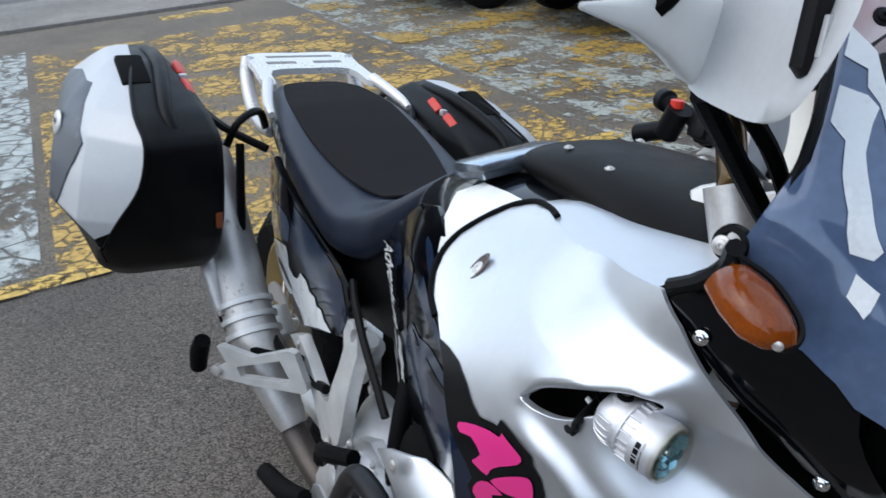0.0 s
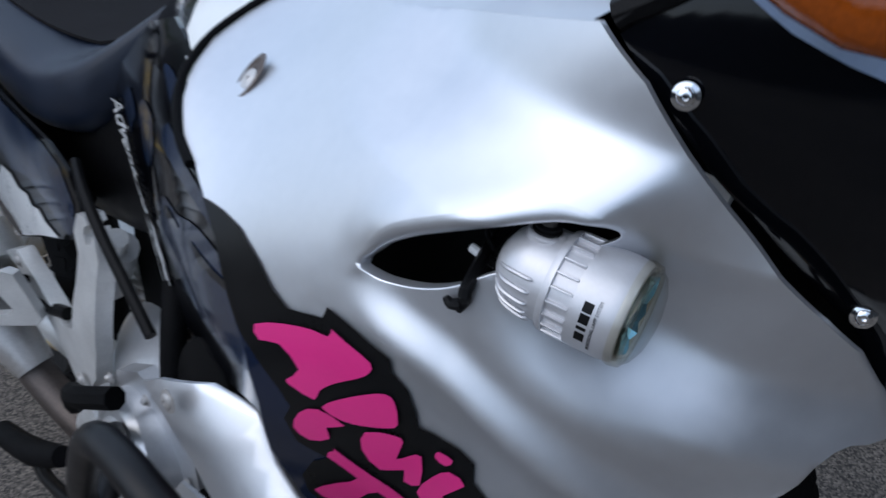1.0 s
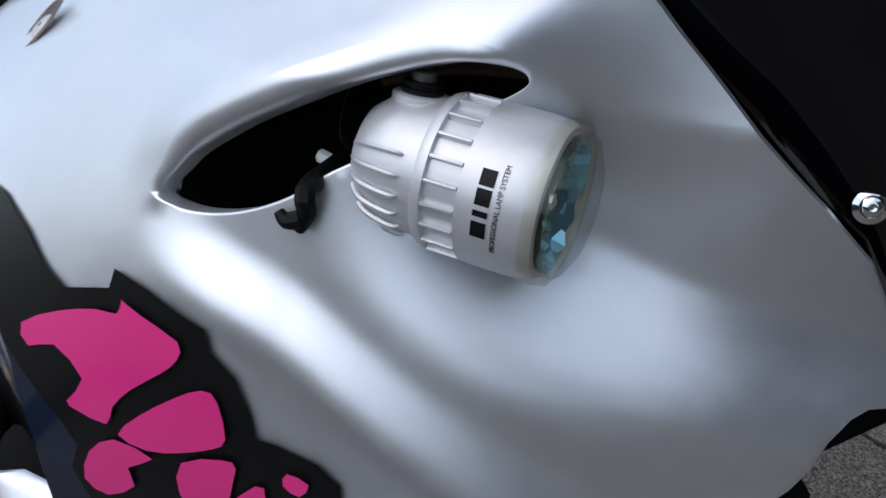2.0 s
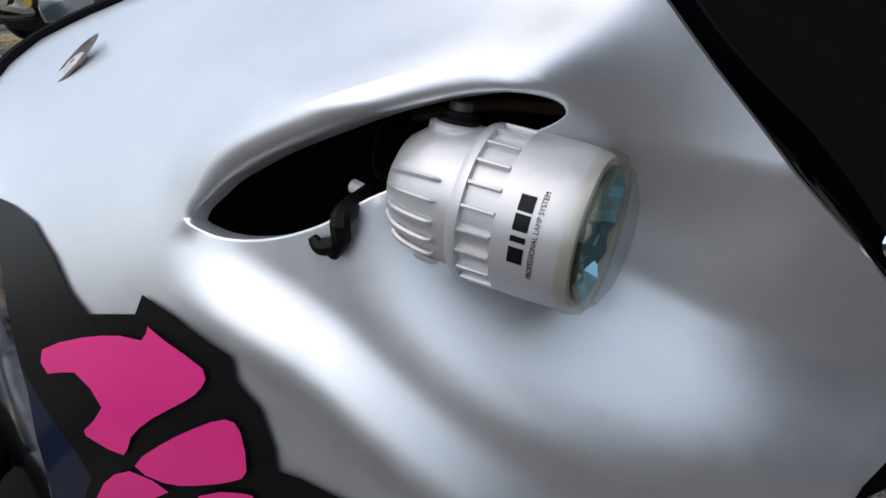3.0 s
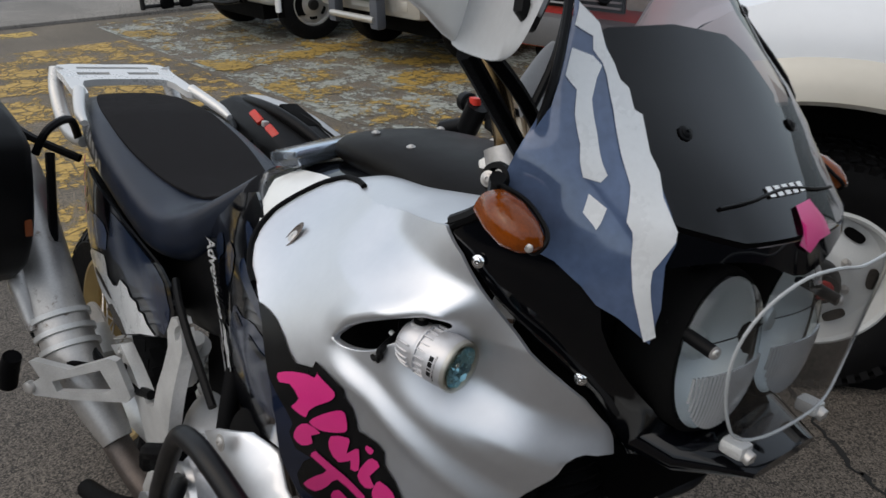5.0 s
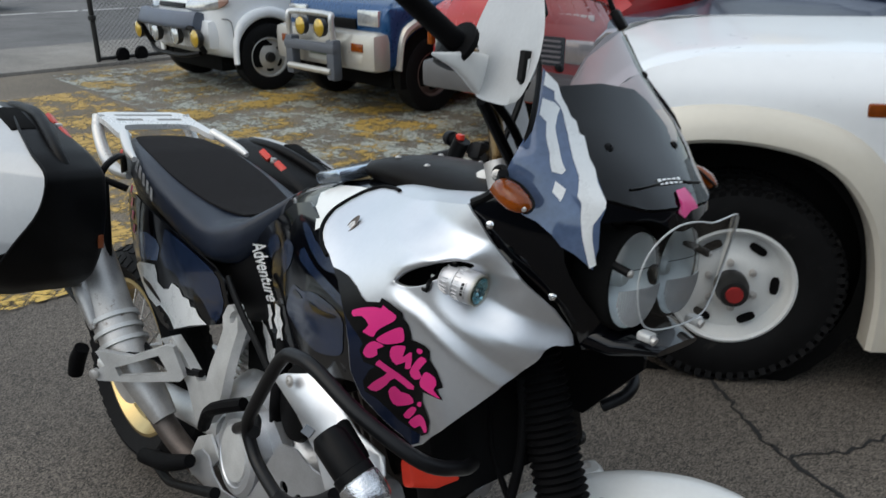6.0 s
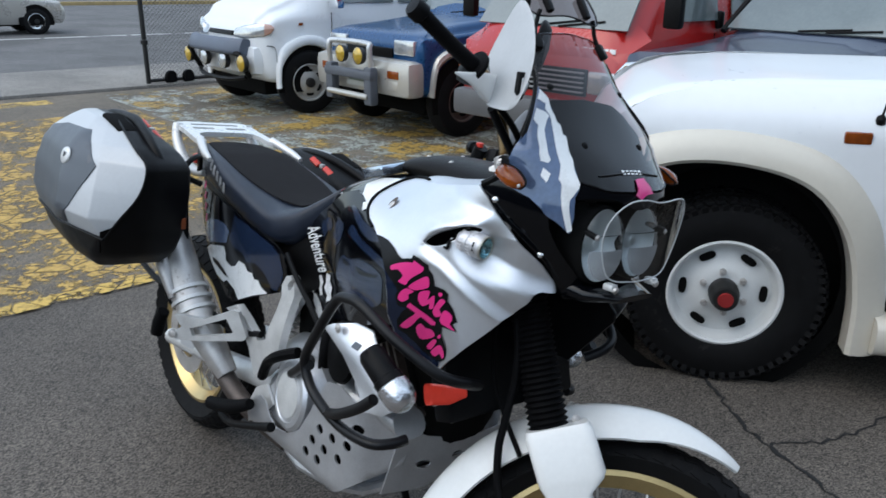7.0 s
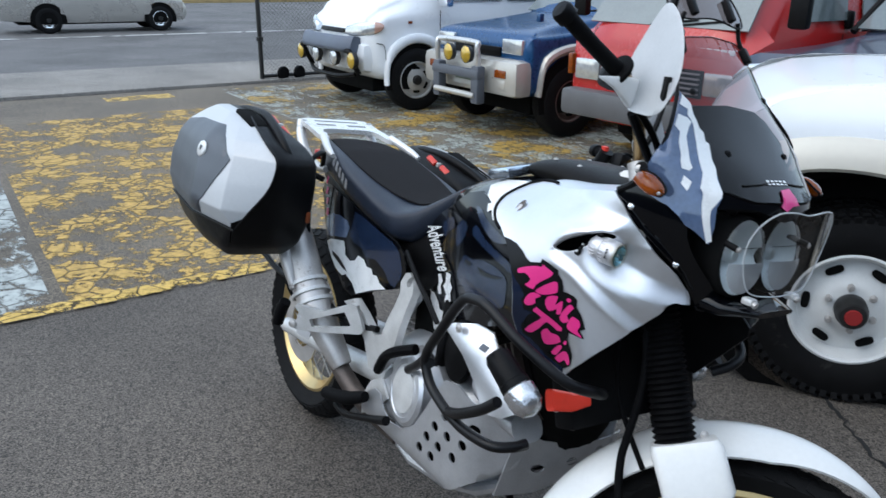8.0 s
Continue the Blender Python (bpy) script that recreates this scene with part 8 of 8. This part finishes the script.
# ---- panniers ----
# level sections of the case: height, then places (x, distance out) from the inner front corner round the outside to the inner rear corner
CASE = []


def level(z, *places):
    CASE.append((z, places))


level(0.705, (0.26, 0.31), (0.25, 0.36), (0.25, 0.43), (0.24, 0.47), (0.1, 0.48), (-0.08, 0.47), (-0.12, 0.43), (-0.13, 0.37), (-0.12, 0.3))
level(0.75, (0.32, 0.295), (0.325, 0.38), (0.315, 0.47), (0.285, 0.505), (0.12, 0.515), (-0.1, 0.5), (-0.15, 0.45), (-0.16, 0.38), (-0.14, 0.29))
level(0.813, (0.355, 0.288), (0.372, 0.39), (0.353, 0.488), (0.345, 0.497), (0.14, 0.54), (-0.11, 0.52), (-0.165, 0.46), (-0.175, 0.385), (-0.155, 0.285))
level(0.86, (0.37, 0.286), (0.392, 0.395), (0.376, 0.466), (0.337, 0.53), (0.2, 0.562), (-0.11, 0.535), (-0.17, 0.465), (-0.18, 0.39), (-0.16, 0.285))
level(0.93, (0.38, 0.285), (0.41, 0.398), (0.4045, 0.428), (0.328, 0.515), (0.19, 0.55), (-0.11, 0.53), (-0.17, 0.465), (-0.18, 0.39), (-0.16, 0.285))
level(1.0, (0.375, 0.285), (0.418, 0.4), (0.412, 0.415), (0.316, 0.496), (0.17, 0.527), (-0.1, 0.51), (-0.16, 0.455), (-0.172, 0.39), (-0.15, 0.285))
level(1.032, (0.3, 0.295), (0.36, 0.395), (0.35, 0.42), (0.27, 0.478), (0.16, 0.503), (-0.09, 0.49), (-0.14, 0.44), (-0.15, 0.385), (-0.13, 0.295))
level(1.064, (0.16, 0.315), (0.245, 0.375), (0.235, 0.41), (0.2, 0.44), (0.14, 0.463), (-0.07, 0.45), (-0.11, 0.42), (-0.12, 0.38), (-0.1, 0.315))
level(1.082, (0.1, 0.335), (0.14, 0.37), (0.138, 0.395), (0.13, 0.418), (0.1, 0.433), (-0.05, 0.425), (-0.07, 0.405), (-0.08, 0.38), (-0.06, 0.335))
LID_FROM = {2: 2, 3: 2, 4: 2, 5: 2, 6: 2}


def case_out(x, z):
    """How far out the case's skin stands at x and z."""
    zs = [c[0] for c in CASE]
    row = [[float(np.interp(z, zs, [c[1][k][i] for c in CASE])) for i in (0, 1)] for k in range(1, 8)]
    return float(np.interp(x, [r[0] for r in reversed(row)], [r[1] for r in reversed(row)]))


def pannier(s):
    m = BIKE_M if s < 0 else BIKE_M @ Matrix.Translation((-0.012, -0.06, -0.1))
    p = thing("pannier", m, "silver and black plastic hard pannier hung on the side rack" if s < 0 else "black plastic hard pannier with red latches on the far rack", "pannier", "panniers")
    n = len(CASE[0][1])
    place = [[V(x, s * y, z) for x, y in sec] for z, sec in CASE]
    lid, shell_bm = bmesh.new(), bmesh.new()
    for bm in (lid, shell_bm):
        vs = [[bm.verts.new(q) for q in row] for row in place]
        for i in range(len(CASE) - 1):
            for k in range(n):
                own = LID_FROM.get(k, 99)
                quad = [vs[i][k], vs[i][(k + 1) % n], vs[i + 1][(k + 1) % n], vs[i + 1][k]]
                if (i >= own) == (bm is lid):
                    bm.faces.new(quad)
        if bm is shell_bm:
            bm.faces.new(vs[0][::-1])
        bm.faces.new(vs[-1][2:-1] if bm is lid else [vs[-1][0], vs[-1][1], vs[-1][2], vs[-1][-2], vs[-1][-1]])
        bmesh.ops.delete(bm, geom=[v for v in bm.verts if not v.link_faces], context="VERTS")
    bmesh.ops.recalc_face_normals(lid, faces=lid.faces)
    for f in lid.faces:
        if f.normal.y * s < -0.3:
            bmesh.ops.reverse_faces(lid, faces=[f])
    bmesh.ops.bevel(lid, geom=[e for e in lid.edges if len(e.link_faces) == 2], offset=0.005, segments=2, profile=0.5, affect="EDGES")
    bmesh.ops.bevel(shell_bm, geom=[e for e in shell_bm.edges if len(e.link_faces) == 2], offset=0.016, segments=3, profile=0.5, affect="EDGES")
    lp = part("lid", lid, SHADE_SILVER, p, "silver lid panel", 70)
    part("shell", shell_bm, PLASTIC, p, "black textured case shell", 60)
    part("dark_inlay", panel([(0.312, 0.985), (0.25, 0.874), (0.195, 0.818), (-0.1, 0.818), (-0.14, 0.9), (-0.1, 1.03), (0.0, 1.048), (0.17, 1.055), (0.235, 1.028)], lambda u, v: V(u, s * (case_out(u, v) + 0.003), v), 0.015, 0.003, inward=(0, -s, 0)), CASE_DARK, lp, "dark grey lid inlay", 60)
    bm = lathe([(0.0225, 0.0), (0.021, 0.003), (0.019, 0.004), (0.0005, 0.004)], axis_pose((0.177, s * (case_out(0.177, 0.988) + 0.003), 0.988), (0.15, s, 0.25)), 24)
    badge = part("badge", bm, ALLOY, lp, "round alloy badge")
    part("badge_bar", box((0.022, 0.002, 0.006), Matrix.Translation((0.177, s * (case_out(0.177, 0.988) + 0.0075), 0.989)) @ pose(0, 0, 0, 12, -60, 0), 0.0008), CASE_DARK, badge)
    part("seam", tube([V(x, s * y, z) for x, y, z in ((0.352, 0.492, 0.812), (0.377, 0.469, 0.86), (0.406, 0.43, 0.93), (0.413, 0.417, 1.0), (0.35, 0.422, 1.034), (0.236, 0.412, 1.066), (0.138, 0.396, 1.084))], 0.003, 8, 4), PLASTIC, p)
    part("lower_ledge", tube([V(x, s * y, z) for x, y, z in ((0.352, 0.495, 0.808), (0.14, 0.541, 0.81), (-0.11, 0.522, 0.81))], 0.004, 8, 1), PLASTIC, p)
    part("handle", tube([V(x, s * y, z) for x, y, z in ((0.385, 0.355, 0.985), (0.345, 0.37, 1.03), (0.26, 0.362, 1.06), (0.14, 0.35, 1.082), (0.0, 0.352, 1.08), (-0.05, 0.365, 1.066))], [0.008, 0.011, 0.014, 0.014, 0.012, 0.01], 10, 6), PLASTIC, p, "black carrying handle")
    # raised near-black box drawn for the shade of the handle recess
    part("handle_recess", box((0.13, 0.05, 0.03), Matrix.Translation((0.17, s * 0.4, 1.066)) @ pose(0, 0, 0, 0, 12, 0), 0.008), DEEP_BLACK, p)
    for x, z in ((0.205, 1.046), (0.125, 1.064)):
        part("red_latch", box((0.05, 0.02, 0.016), Matrix.Translation((x, s * 0.312, z)) @ pose(0, 0, 0, s * 40, 18, 0), 0.006), RED, p, "red latch")
    part("key_plate", box((0.016, 0.014, 0.014), Matrix.Translation((0.167, s * 0.312, 1.058)), 0.003), ALLOY, p)
    part("reflector", box((0.005, 0.012, 0.03), Matrix.Translation((0.371, s * 0.3, 0.845)), 0.002), mat("dull_orange_reflector", (0.2, 0.05, 0.015), 0.3), p)


pannier(-1)
pannier(1)
